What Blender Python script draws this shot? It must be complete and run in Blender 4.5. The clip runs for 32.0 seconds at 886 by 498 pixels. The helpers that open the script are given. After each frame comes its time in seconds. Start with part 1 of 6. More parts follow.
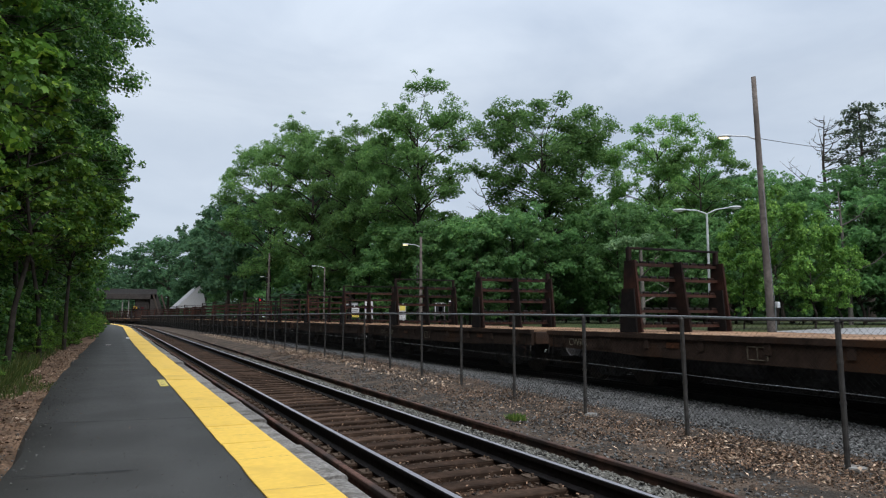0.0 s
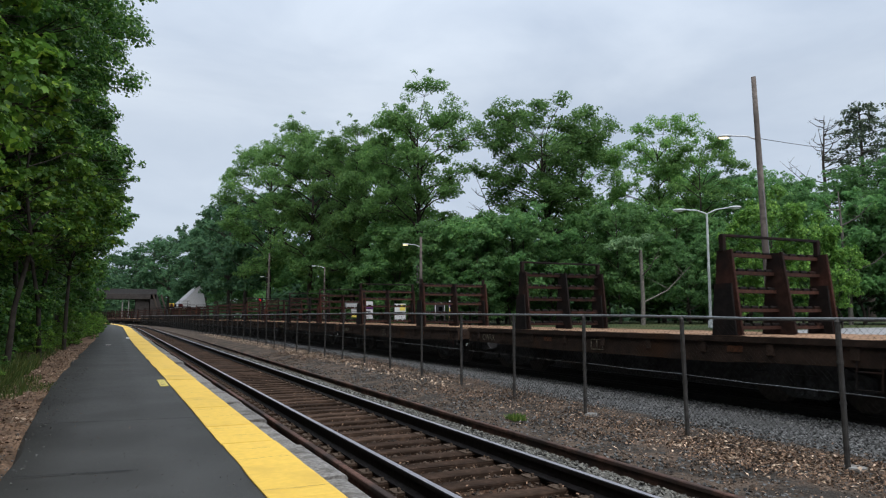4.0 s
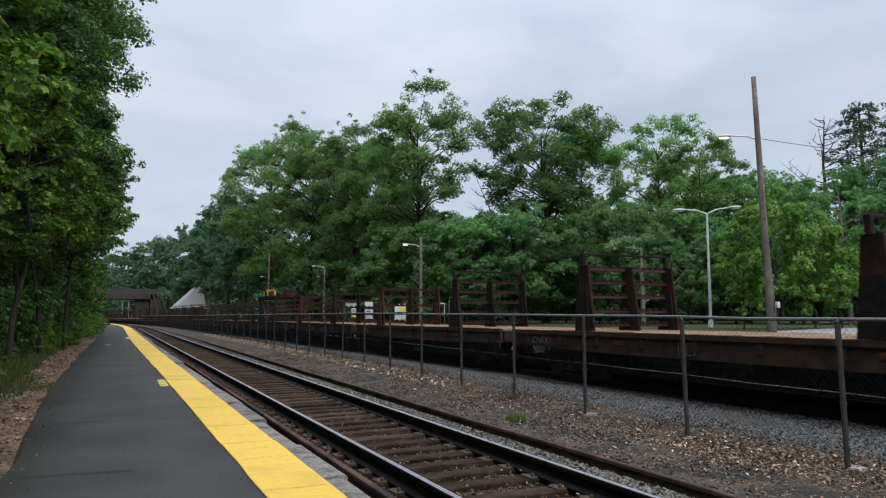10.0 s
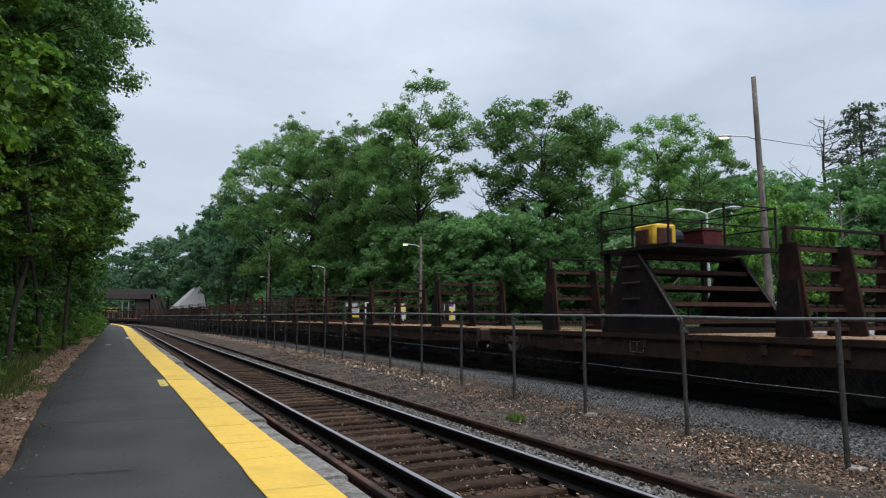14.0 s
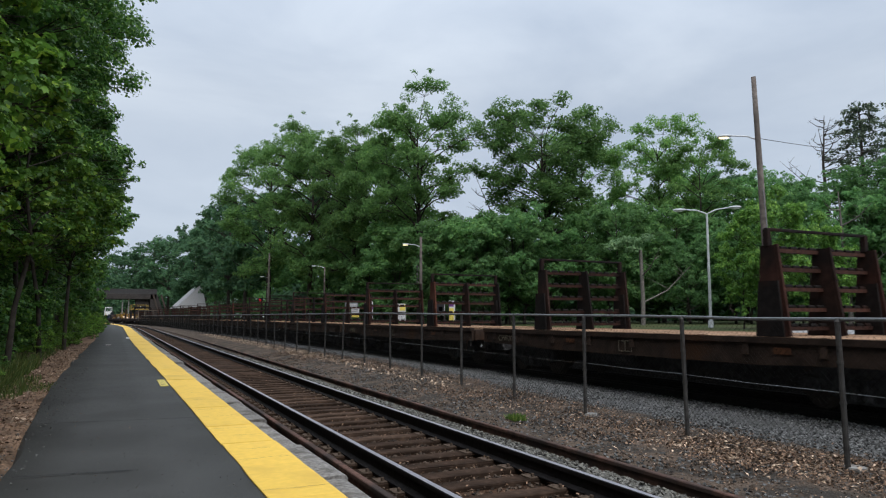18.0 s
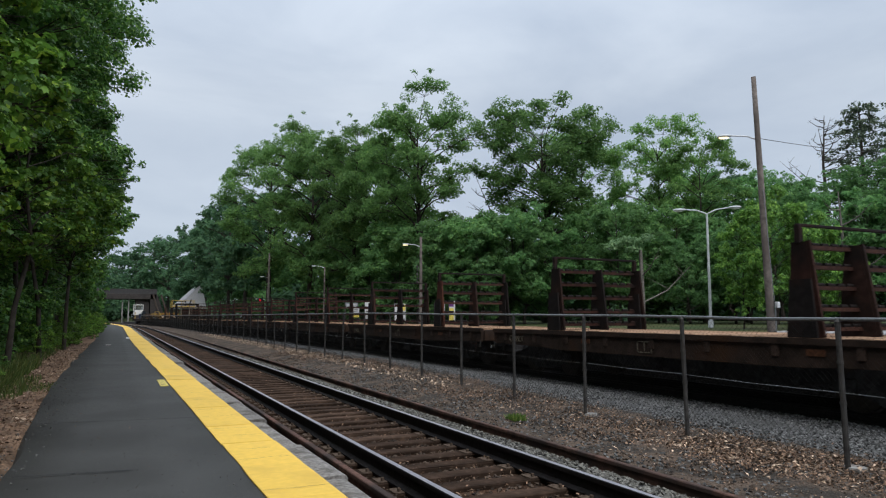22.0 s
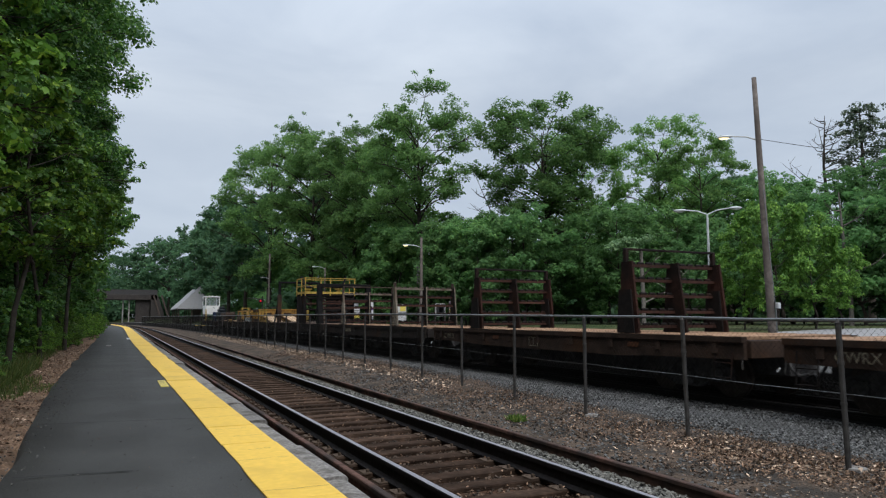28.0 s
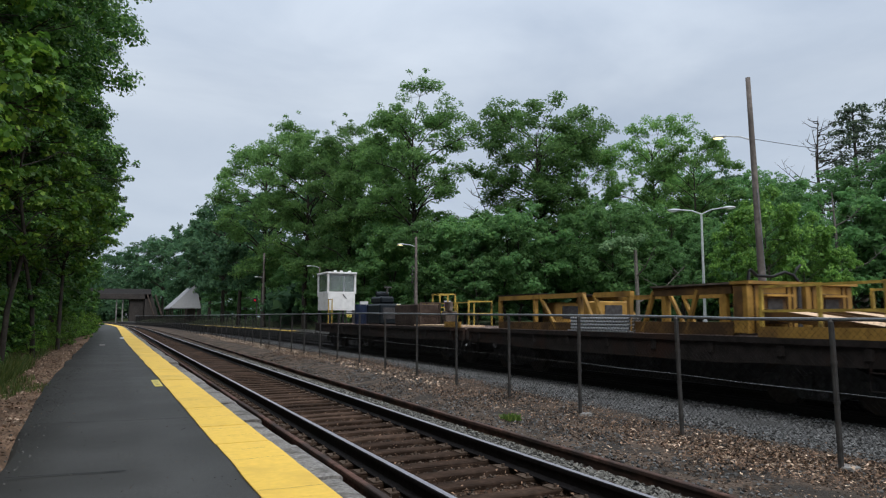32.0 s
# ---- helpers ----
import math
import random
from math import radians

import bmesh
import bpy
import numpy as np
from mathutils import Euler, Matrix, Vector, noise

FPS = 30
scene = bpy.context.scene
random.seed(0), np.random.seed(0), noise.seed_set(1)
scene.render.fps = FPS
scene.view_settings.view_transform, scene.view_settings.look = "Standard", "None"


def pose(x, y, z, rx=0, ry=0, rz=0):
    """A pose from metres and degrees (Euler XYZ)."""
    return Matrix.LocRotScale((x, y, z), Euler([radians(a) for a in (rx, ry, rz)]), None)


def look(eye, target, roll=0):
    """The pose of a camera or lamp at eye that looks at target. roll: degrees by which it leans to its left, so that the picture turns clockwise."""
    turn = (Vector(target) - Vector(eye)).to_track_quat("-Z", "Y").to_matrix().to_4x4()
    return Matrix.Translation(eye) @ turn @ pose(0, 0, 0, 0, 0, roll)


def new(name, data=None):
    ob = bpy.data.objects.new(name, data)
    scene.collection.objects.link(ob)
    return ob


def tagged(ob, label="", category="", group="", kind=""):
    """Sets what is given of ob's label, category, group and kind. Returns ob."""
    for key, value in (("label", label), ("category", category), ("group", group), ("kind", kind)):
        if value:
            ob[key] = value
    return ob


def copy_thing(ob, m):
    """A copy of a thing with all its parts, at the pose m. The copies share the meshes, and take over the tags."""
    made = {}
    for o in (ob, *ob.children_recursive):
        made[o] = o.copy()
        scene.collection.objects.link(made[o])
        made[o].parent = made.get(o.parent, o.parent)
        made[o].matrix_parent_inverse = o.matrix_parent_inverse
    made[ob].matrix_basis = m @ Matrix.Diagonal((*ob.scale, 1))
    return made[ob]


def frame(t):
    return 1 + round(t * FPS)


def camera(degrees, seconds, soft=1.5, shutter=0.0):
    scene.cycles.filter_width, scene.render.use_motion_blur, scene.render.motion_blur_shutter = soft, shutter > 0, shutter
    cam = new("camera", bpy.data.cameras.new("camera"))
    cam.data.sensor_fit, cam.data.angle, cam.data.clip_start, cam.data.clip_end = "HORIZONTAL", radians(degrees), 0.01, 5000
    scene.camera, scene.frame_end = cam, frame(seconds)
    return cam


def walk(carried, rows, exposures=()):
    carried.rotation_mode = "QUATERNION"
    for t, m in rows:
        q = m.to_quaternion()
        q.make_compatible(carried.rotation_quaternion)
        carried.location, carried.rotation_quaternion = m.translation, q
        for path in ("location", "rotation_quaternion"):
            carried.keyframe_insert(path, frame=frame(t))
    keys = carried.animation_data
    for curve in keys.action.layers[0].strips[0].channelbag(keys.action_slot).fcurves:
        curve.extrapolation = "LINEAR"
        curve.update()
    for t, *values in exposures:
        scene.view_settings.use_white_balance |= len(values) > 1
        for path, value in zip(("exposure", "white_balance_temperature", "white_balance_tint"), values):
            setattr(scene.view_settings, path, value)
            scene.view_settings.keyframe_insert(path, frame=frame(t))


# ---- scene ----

# World: +y runs along the track away from the camera, x to its right, z = 0 at the near rail's top.
DUR = 32.0
cam = camera(65.03, DUR, soft=1.2, shutter=0.1)
EYE = Vector((0.0, 0.0, 1.5))
YAW, PITCH = 25.03, 5.57


def view(dyaw=0.0, dpitch=0.0):
    a, p = radians(YAW + dyaw), radians(PITCH + dpitch)
    return look(EYE, EYE + Vector((math.sin(a) * math.cos(p), math.cos(a) * math.cos(p), math.sin(p))))


walk(cam, [(0.0, view()), (15.0, view()), (26.0, view()), (27.5, view(0.0, 0.05)), (28.3, view(-0.07, 0.06)), (29.2, view(-0.13, 0.07)),
           (30.0, view(-0.12, 0.06)), (31.0, view(-0.13, 0.07)), (31.5, view(0.01, 0.05)), (32.0, view(0.40, 0.0))],
     exposures=[(0.0, 0.04), (14.0, 0.03), (18.5, -0.05), (32.0, -0.08)])

# ---------------------------------------------------------------- light
SUN_EL, SUN_AZ = 58.0, 188.0
world = bpy.data.worlds.new("sky")
scene.world = world
world.use_nodes = True
wn, wl = world.node_tree.nodes, world.node_tree.links
wn.clear()


def wnode(kind, **kw):
    n = wn.new(kind)
    for k, v in kw.items():
        n.inputs[k].default_value = v
    return n


sky = wn.new("ShaderNodeTexSky")
sky.sky_type, sky.sun_disc = "NISHITA", False
sky.sun_elevation, sky.sun_rotation = radians(SUN_EL), radians(SUN_AZ)
coord = wn.new("ShaderNodeTexCoord")
flat = wn.new("ShaderNodeMapping")
flat.inputs["Scale"].default_value = (1.0, 1.0, 2.6)
wl.new(coord.outputs["Generated"], flat.inputs["Vector"])
cloud = wnode("ShaderNodeTexNoise", Scale=2.2, Detail=7.0, Roughness=0.52, Distortion=0.5)
wl.new(flat.outputs["Vector"], cloud.inputs["Vector"])
ramp = wn.new("ShaderNodeValToRGB")
ramp.color_ramp.elements[0].position, ramp.color_ramp.elements[0].color = 0.34, (0.525, 0.612, 0.744, 1)
ramp.color_ramp.elements[1].position, ramp.color_ramp.elements[1].color = 0.66, (0.742, 0.826, 0.938, 1)
wl.new(cloud.outputs["Fac"], ramp.inputs["Fac"])
# an overcast dome is brighter towards the zenith
sep = wn.new("ShaderNodeSeparateXYZ")
wl.new(coord.outputs["Generated"], sep.inputs["Vector"])
rise = wn.new("ShaderNodeMapRange")
rise.inputs["From Min"].default_value, rise.inputs["From Max"].default_value = 0.30, 1.0
rise.inputs["To Min"].default_value, rise.inputs["To Max"].default_value = 0.95, 1.9
wl.new(sep.outputs["Z"], rise.inputs["Value"])
dome = wn.new("ShaderNodeVectorMath")
dome.operation = "SCALE"
wl.new(ramp.outputs["Color"], dome.inputs[0])
wl.new(rise.outputs["Result"], dome.inputs["Scale"])
bg_cloud = wnode("ShaderNodeBackground", Strength=1.0)
wl.new(dome.outputs["Vector"], bg_cloud.inputs["Color"])
bg_sky = wnode("ShaderNodeBackground", Strength=0.12)
wl.new(sky.outputs["Color"], bg_sky.inputs["Color"])
blend = wnode("ShaderNodeMixShader", Fac=0.93)
wl.new(bg_sky.outputs[0], blend.inputs[1])
wl.new(bg_cloud.outputs[0], blend.inputs[2])
wout = wn.new("ShaderNodeOutputWorld")
wl.new(blend.outputs[0], wout.inputs["Surface"])

sun = new("sun", bpy.data.lights.new("sun", "SUN"))
sun.data.energy, sun.data.angle, sun.data.color = 2.9, radians(60), (1.0, 0.98, 0.93)
_a, _e = radians(SUN_AZ), radians(SUN_EL)
_d = Vector((math.sin(_a) * math.cos(_e), math.cos(_a) * math.cos(_e), math.sin(_e)))
sun.matrix_world = look(_d * 80, (0, 0, 0))

# ---------------------------------------------------------------- materials
def material(name, base, rough=0.8, metal=0.0, vary=0.35, grain=9.0, stain=None, stain_at=0.55, stain_scale=1.3, bump=0.25, island=0.0, per_object=0.0, coat=0.0, dist=0.02, spec=0.22):
    """Noise grain on the colour, a second colour in large blotches, and fine relief."""
    m = bpy.data.materials.new(name)
    m.use_nodes = True
    n, l = m.node_tree.nodes, m.node_tree.links
    bsdf = n["Principled BSDF"]
    bsdf.inputs["Roughness"].default_value, bsdf.inputs["Metallic"].default_value = rough, metal
    bsdf.inputs["Coat Weight"].default_value, bsdf.inputs["Specular IOR Level"].default_value = coat, spec
    geo = n.new("ShaderNodeTexCoord")
    fine = n.new("ShaderNodeTexNoise")
    fine.inputs["Scale"].default_value, fine.inputs["Detail"].default_value = grain, 6.0
    l.new(geo.outputs["Object"], fine.inputs["Vector"])
    mix = n.new("ShaderNodeMix")
    mix.data_type = "RGBA"
    lo = [c * (1 - vary) for c in base]
    hi = [min(1.0, c * (1 + vary)) for c in base]
    mix.inputs["A"].default_value, mix.inputs["B"].default_value = (*lo, 1), (*hi, 1)
    spread = n.new("ShaderNodeMapRange")
    spread.inputs["From Min"].default_value, spread.inputs["From Max"].default_value = 0.3, 0.7
    l.new(fine.outputs["Fac"], spread.inputs["Value"])
    l.new(spread.outputs["Result"], mix.inputs["Factor"])
    col = mix.outputs["Result"]
    if stain:
        big = n.new("ShaderNodeTexNoise")
        big.inputs["Scale"].default_value, big.inputs["Detail"].default_value = stain_scale, 5.0
        l.new(geo.outputs["Object"], big.inputs["Vector"])
        cut = n.new("ShaderNodeMapRange")
        cut.inputs["From Min"].default_value, cut.inputs["From Max"].default_value = stain_at - 0.08, stain_at + 0.1
        l.new(big.outputs["Fac"], cut.inputs["Value"])
        m2 = n.new("ShaderNodeMix")
        m2.data_type = "RGBA"
        m2.inputs["B"].default_value = (*stain, 1)
        l.new(cut.outputs["Result"], m2.inputs["Factor"])
        l.new(col, m2.inputs["A"])
        col = m2.outputs["Result"]
    for amount, source in ((island, "ShaderNodeNewGeometry"), (per_object, "ShaderNodeObjectInfo")):
        if amount:
            rnd = n.new(source)
            hsv = n.new("ShaderNodeHueSaturation")
            val = n.new("ShaderNodeMapRange")
            val.inputs["To Min"].default_value, val.inputs["To Max"].default_value = 1 - amount, 1 + amount
            l.new(rnd.outputs["Random Per Island" if "Geometry" in source else "Random"], val.inputs["Value"])
            l.new(val.outputs["Result"], hsv.inputs["Value"])
            l.new(col, hsv.inputs["Color"])
            col = hsv.outputs["Color"]
    l.new(col, bsdf.inputs["Base Color"])
    if bump:
        b = n.new("ShaderNodeBump")
        b.inputs["Strength"].default_value, b.inputs["Distance"].default_value = bump, dist
        l.new(fine.outputs["Fac"], b.inputs["Height"])
        l.new(b.outputs["Normal"], bsdf.inputs["Normal"])
    return m


def leaf_material(name, dark, light, yellow, through_light=0.35, rough=0.45):
    m = bpy.data.materials.new(name)
    m.use_nodes = True
    n, l = m.node_tree.nodes, m.node_tree.links
    bsdf, out = n["Principled BSDF"], n["Material Output"]
    rnd = n.new("ShaderNodeNewGeometry")
    ramp = n.new("ShaderNodeValToRGB")
    e = ramp.color_ramp.elements
    e[0].position, e[0].color = 0.0, (*dark, 1)
    e[1].position, e[1].color = 0.75, (*light, 1)
    x = e.new(1.0)
    x.color = (*yellow, 1)
    l.new(rnd.outputs["Random Per Island"], ramp.inputs["Fac"])
    tint = n.new("ShaderNodeObjectInfo")
    hsv = n.new("ShaderNodeHueSaturation")
    val = n.new("ShaderNodeMapRange")
    val.inputs["To Min"].default_value, val.inputs["To Max"].default_value = 0.75, 1.25
    l.new(tint.outputs["Random"], val.inputs["Value"])
    l.new(val.outputs["Result"], hsv.inputs["Value"])
    l.new(ramp.outputs["Color"], hsv.inputs["Color"])
    l.new(hsv.outputs["Color"], bsdf.inputs["Base Color"])
    bsdf.inputs["Roughness"].default_value, bsdf.inputs["Specular IOR Level"].default_value = rough, 0.22
    tr = n.new("ShaderNodeBsdfTranslucent")
    l.new(hsv.outputs["Color"], tr.inputs["Color"])
    mix = n.new("ShaderNodeMixShader")
    mix.inputs["Fac"].default_value = through_light
    l.new(bsdf.outputs[0], mix.inputs[1])
    l.new(tr.outputs[0], mix.inputs[2])
    l.new(mix.outputs[0], out.inputs["Surface"])
    return m


def glow(name, color, strength):
    m = bpy.data.materials.new(name)
    m.use_nodes = True
    b = m.node_tree.nodes["Principled BSDF"]
    b.inputs["Base Color"].default_value = (*color, 1)
    b.inputs["Emission Color"].default_value, b.inputs["Emission Strength"].default_value = (*color, 1), strength
    return m


def glass(name, tint):
    m = bpy.data.materials.new(name)
    m.use_nodes = True
    b = m.node_tree.nodes["Principled BSDF"]
    b.inputs["Base Color"].default_value = (*tint, 1)
    b.inputs["Roughness"].default_value, b.inputs["Transmission Weight"].default_value = 0.05, 0.9
    return m


M_ASPHALT = material("asphalt", (0.049, 0.048, 0.046), 0.72, vary=0.6, grain=85, stain=(0.034, 0.033, 0.031), stain_at=0.50, stain_scale=0.75, bump=0.6, dist=0.006, spec=0.36)
M_CRACK = material("tar", (0.016, 0.016, 0.017), 0.9, vary=0.3, grain=20)
M_YELLOW = material("yellow_paint", (0.77, 0.50, 0.085), 0.6, vary=0.07, grain=14, stain=(0.66, 0.42, 0.075), stain_at=0.60, stain_scale=2.3, bump=0.15, per_object=0.05, dist=0.01)
M_CURB = material("weathered_timber", (0.205, 0.193, 0.183), 0.9, vary=0.45, grain=26, stain=(0.085, 0.076, 0.068), stain_at=0.58, stain_scale=3.5, bump=0.9, per_object=0.28, dist=0.02)
M_SOIL = material("soil", (0.104, 0.078, 0.061), 0.95, vary=0.65, grain=24, stain=(0.046, 0.040, 0.035), stain_at=0.50, stain_scale=1.6, bump=0.9, dist=0.05, spec=0.1)
M_LITTER = material("leaf_soil", (0.235, 0.150, 0.100), 0.95, vary=0.55, grain=14, stain=(0.13, 0.085, 0.058), stain_at=0.52, stain_scale=1.6, bump=0.9, dist=0.05, spec=0.1)
M_FOREST = material("forest_floor", (0.05, 0.055, 0.02), 0.95, vary=0.5, grain=2, stain=(0.03, 0.05, 0.015), stain_at=0.5, stain_scale=0.3, bump=0.6)
M_GRAVEL = material("gravel_bed", (0.060, 0.060, 0.062), 0.9, vary=0.5, grain=22, stain=(0.05, 0.05, 0.05), stain_at=0.55, stain_scale=0.8, bump=1.0, dist=0.05)
M_CRIB = material("crib_ballast", (0.060, 0.034, 0.022), 0.95, vary=0.7, grain=18, stain=(0.026, 0.018, 0.014), stain_at=0.5, stain_scale=1.8, bump=1.0, dist=0.05, spec=0.08)
# dark grey whose colour holds the shade beneath and behind the train
M_TRAINSHADE = material("under_train_shade", (0.0468, 0.0455, 0.0455), 1.0, vary=0.5, grain=22, bump=1.0, dist=0.05, spec=0.05)
M_LOT = material("parking_asphalt", (0.25, 0.25, 0.26), 0.85, vary=0.2, grain=8, bump=0.2)
M_STONE = material("ballast_stone", (0.097, 0.098, 0.099), 0.9, vary=0.35, grain=30, island=0.8, bump=0.2, spec=0.12)
M_BALLAST = material("fine_ballast", (0.125, 0.122, 0.112), 0.9, vary=0.35, grain=30, island=0.75, bump=0.2)
M_GRIT = material("pale_grit", (0.11, 0.105, 0.098), 0.9, vary=0.3, grain=30, island=0.55, bump=0.1)
M_STONE_B = material("crib_stone", (0.066, 0.048, 0.037), 0.9, vary=0.4, grain=30, island=0.8, bump=0.2)
M_DEAD = material("dead_leaf", (0.175, 0.112, 0.076), 0.85, vary=0.5, grain=20, island=0.85, bump=0.1)
M_TIE = material("tie_wood", (0.0671, 0.0430, 0.0310), 0.95, vary=0.5, grain=11, stain=(0.0344, 0.0224, 0.0163), stain_at=0.5, stain_scale=2.4, bump=0.6, per_object=0.4, spec=0.06)
M_RAILTOP = material("polished_rail_head", (0.46, 0.44, 0.47), 0.48, 1.0, vary=0.18, grain=30, bump=0.05)
M_RAIL = material("dark_rail_steel", (0.011, 0.0095, 0.010), 0.7, 0.1, vary=0.4, grain=14, bump=0.3, spec=0.12)
M_PLATE = material("rusty_tie_plate", (0.085, 0.062, 0.048), 0.9, 0.0, vary=0.4, grain=20, bump=0.3, spec=0.1)
M_RUST = material("rusted_rail_steel", (0.105, 0.056, 0.043), 0.85, 0.0, vary=0.45, grain=10, stain=(0.040, 0.029, 0.026), stain_at=0.48, stain_scale=1.2, bump=0.4)
M_GALV = material("galvanised_steel", (0.20, 0.21, 0.22), 0.5, 0.65, vary=0.2, grain=20, bump=0.15)
M_GALVD = material("weathered_fence_steel", (0.055, 0.053, 0.052), 0.6, 0.3, vary=0.35, grain=10, stain=(0.06, 0.042, 0.032), stain_at=0.6, stain_scale=2, bump=0.2)
M_WIRE = material("fence_wire", (0.009, 0.0088, 0.0086), 0.9, 0.0, vary=0.2, bump=0, spec=0.03)
M_CARSIDE = material("rusty_car_paint", (0.0351, 0.0223, 0.0169), 0.8, 0.0, vary=0.4, grain=4, stain=(0.0540, 0.0257, 0.0135), stain_at=0.62, stain_scale=0.9, bump=0.3, per_object=0.2, spec=0.12)
M_CARGREY = material("grey_car_paint", (0.0231, 0.0189, 0.0175), 0.8, 0.0, vary=0.4, grain=5, stain=(0.0364, 0.0196, 0.0140), stain_at=0.6, stain_scale=1.0, bump=0.3, spec=0.12)
M_DECK = material("tan_deck_timber", (0.285, 0.175, 0.110), 0.9, vary=0.4, grain=9, stain=(0.16, 0.095, 0.060), stain_at=0.55, stain_scale=1.1, bump=0.5, per_object=0.3)
M_RACK = material("rust_red_steel", (0.039, 0.0165, 0.0125), 0.8, 0.0, vary=0.45, grain=7, stain=(0.014, 0.0085, 0.0075), stain_at=0.52, stain_scale=1.3, bump=0.3, per_object=0.3, spec=0.12)
M_RACKR = material("orange_rust_steel", (0.068, 0.027, 0.018), 0.85, 0.0, vary=0.45, grain=7, stain=(0.045, 0.016, 0.012), stain_at=0.50, stain_scale=1.3, bump=0.35, per_object=0.2, spec=0.1)
M_RACKD = material("black_brown_steel", (0.0106, 0.0083, 0.0080), 0.8, 0.0, vary=0.4, grain=8, stain=(0.0225, 0.0106, 0.0081), stain_at=0.62, stain_scale=1.6, bump=0.3, spec=0.12)
M_RACKM = material("dark_brown_steel", (0.024, 0.0125, 0.0100), 0.8, 0.0, vary=0.45, grain=7, stain=(0.011, 0.0075, 0.0070), stain_at=0.50, stain_scale=1.3, bump=0.3, per_object=0.3, spec=0.12)
M_RACKL = material("pale_bare_steel", (0.150, 0.130, 0.104), 0.8, 0.0, vary=0.35, grain=8, stain=(0.075, 0.052, 0.038), stain_at=0.58, stain_scale=2.0, bump=0.3)
M_RACKP = material("pale_worn_steel", (0.105, 0.085, 0.071), 0.8, 0.0, vary=0.35, grain=8, stain=(0.06, 0.038, 0.028), stain_at=0.55, stain_scale=1.6, bump=0.3)
M_PORTAL = material("blue_black_steel", (0.0065, 0.0062, 0.0066), 0.8, 0.0, vary=0.35, grain=8, stain=(0.010, 0.006, 0.005), stain_at=0.64, stain_scale=1.6, bump=0.3, spec=0.12)
M_RACKB = material("brown_worn_steel", (0.060, 0.042, 0.034), 0.8, 0.0, vary=0.4, grain=8, stain=(0.028, 0.018, 0.014), stain_at=0.52, stain_scale=1.6, bump=0.3)
M_ROLLER = material("worn_shelf_steel", (0.0396, 0.0160, 0.0110), 0.75, 0.0, vary=0.45, grain=12, bump=0.3, per_object=0.3)
M_UNDER = material("grimy_undercarriage", (0.0544, 0.0527, 0.0544), 0.95, 0.0, vary=0.4, grain=9, bump=0.4, spec=0.06)
M_WHEEL = material("wheel_steel", (0.0525, 0.0420, 0.0375), 0.6, 0.5, vary=0.3, grain=12, bump=0.2)
M_LETTER = material("faded_white_paint", (0.165, 0.140, 0.102), 0.8, vary=0.5, grain=14, stain=(0.045, 0.035, 0.026), stain_at=0.55, stain_scale=6.0, bump=0.1)
M_HOSE = material("white_hose_coupling", (0.65, 0.64, 0.62), 0.6, vary=0.15, bump=0.1)
M_ORANGE = material("worn_orange_reflector", (0.075, 0.028, 0.012), 0.7, vary=0.35, grain=12, bump=0.1)
M_MACHINE = material("machine_yellow_paint", (0.315, 0.180, 0.042), 0.6, vary=0.3, grain=6, stain=(0.14, 0.078, 0.026), stain_at=0.57, stain_scale=1.5, bump=0.2)
M_MACHD = material("grimy_machine_paint", (0.115, 0.062, 0.022), 0.7, vary=0.35, grain=6, stain=(0.05, 0.028, 0.014), stain_at=0.52, stain_scale=1.6, bump=0.2)
M_DECKG = material("dull_deck_timber", (0.155, 0.115, 0.100), 0.9, vary=0.4, grain=9, stain=(0.09, 0.065, 0.055), stain_at=0.55, stain_scale=1.1, bump=0.5, per_object=0.3)
M_STRAW = material("pale_straw_litter", (0.36, 0.27, 0.20), 0.9, vary=0.4, grain=20, island=0.75, bump=0.1)
M_RAILYEL = material("railing_yellow_paint", (0.40, 0.275, 0.060), 0.6, vary=0.3, grain=7, stain=(0.16, 0.105, 0.035), stain_at=0.62, stain_scale=3.0, bump=0.15)
M_RAMP = material("bare_ramp_timber", (0.58, 0.41, 0.27), 0.75, vary=0.25, grain=7, bump=0.2)
M_WHITE = material("white_cab_paint", (0.66, 0.66, 0.66), 0.5, vary=0.10, grain=5, stain=(0.45, 0.44, 0.43), stain_at=0.62, bump=0.1)
M_BLUE = material("blue_drum_paint", (0.012, 0.020, 0.048), 0.5, vary=0.2, bump=0.1)
M_ENGINE = material("dark_engine_paint", (0.009, 0.013, 0.017), 0.5, 0.2, vary=0.3, bump=0.2)
M_BLACK = material("black_vinyl", (0.012, 0.012, 0.013), 0.5, vary=0.2, bump=0.1)
M_REDBOX = material("dark_red_paint", (0.060, 0.0085, 0.010), 0.65, vary=0.25, bump=0.1)
M_GENYEL = material("generator_yellow", (0.52, 0.33, 0.035), 0.55, vary=0.2, grain=7, stain=(0.25, 0.14, 0.03), stain_at=0.62, bump=0.1)
M_PIPE = material("grey_pipe", (0.40, 0.41, 0.43), 0.45, 0.5, vary=0.15, bump=0.1)
M_POLE = material("weathered_pole_wood", (0.135, 0.116, 0.106), 0.9, vary=0.4, grain=7, stain=(0.10, 0.085, 0.078), stain_at=0.55, stain_scale=1.0, bump=0.7)
M_LAMP = material("lamp_post_grey", (0.50, 0.52, 0.54), 0.5, 0.3, vary=0.08, bump=0.05)
M_BULB = glow("lit_lamp_lens", (1.0, 0.80, 0.42), 2.5)
M_LENS = material("pale_lens", (0.75, 0.76, 0.74), 0.3, vary=0.05, bump=0)
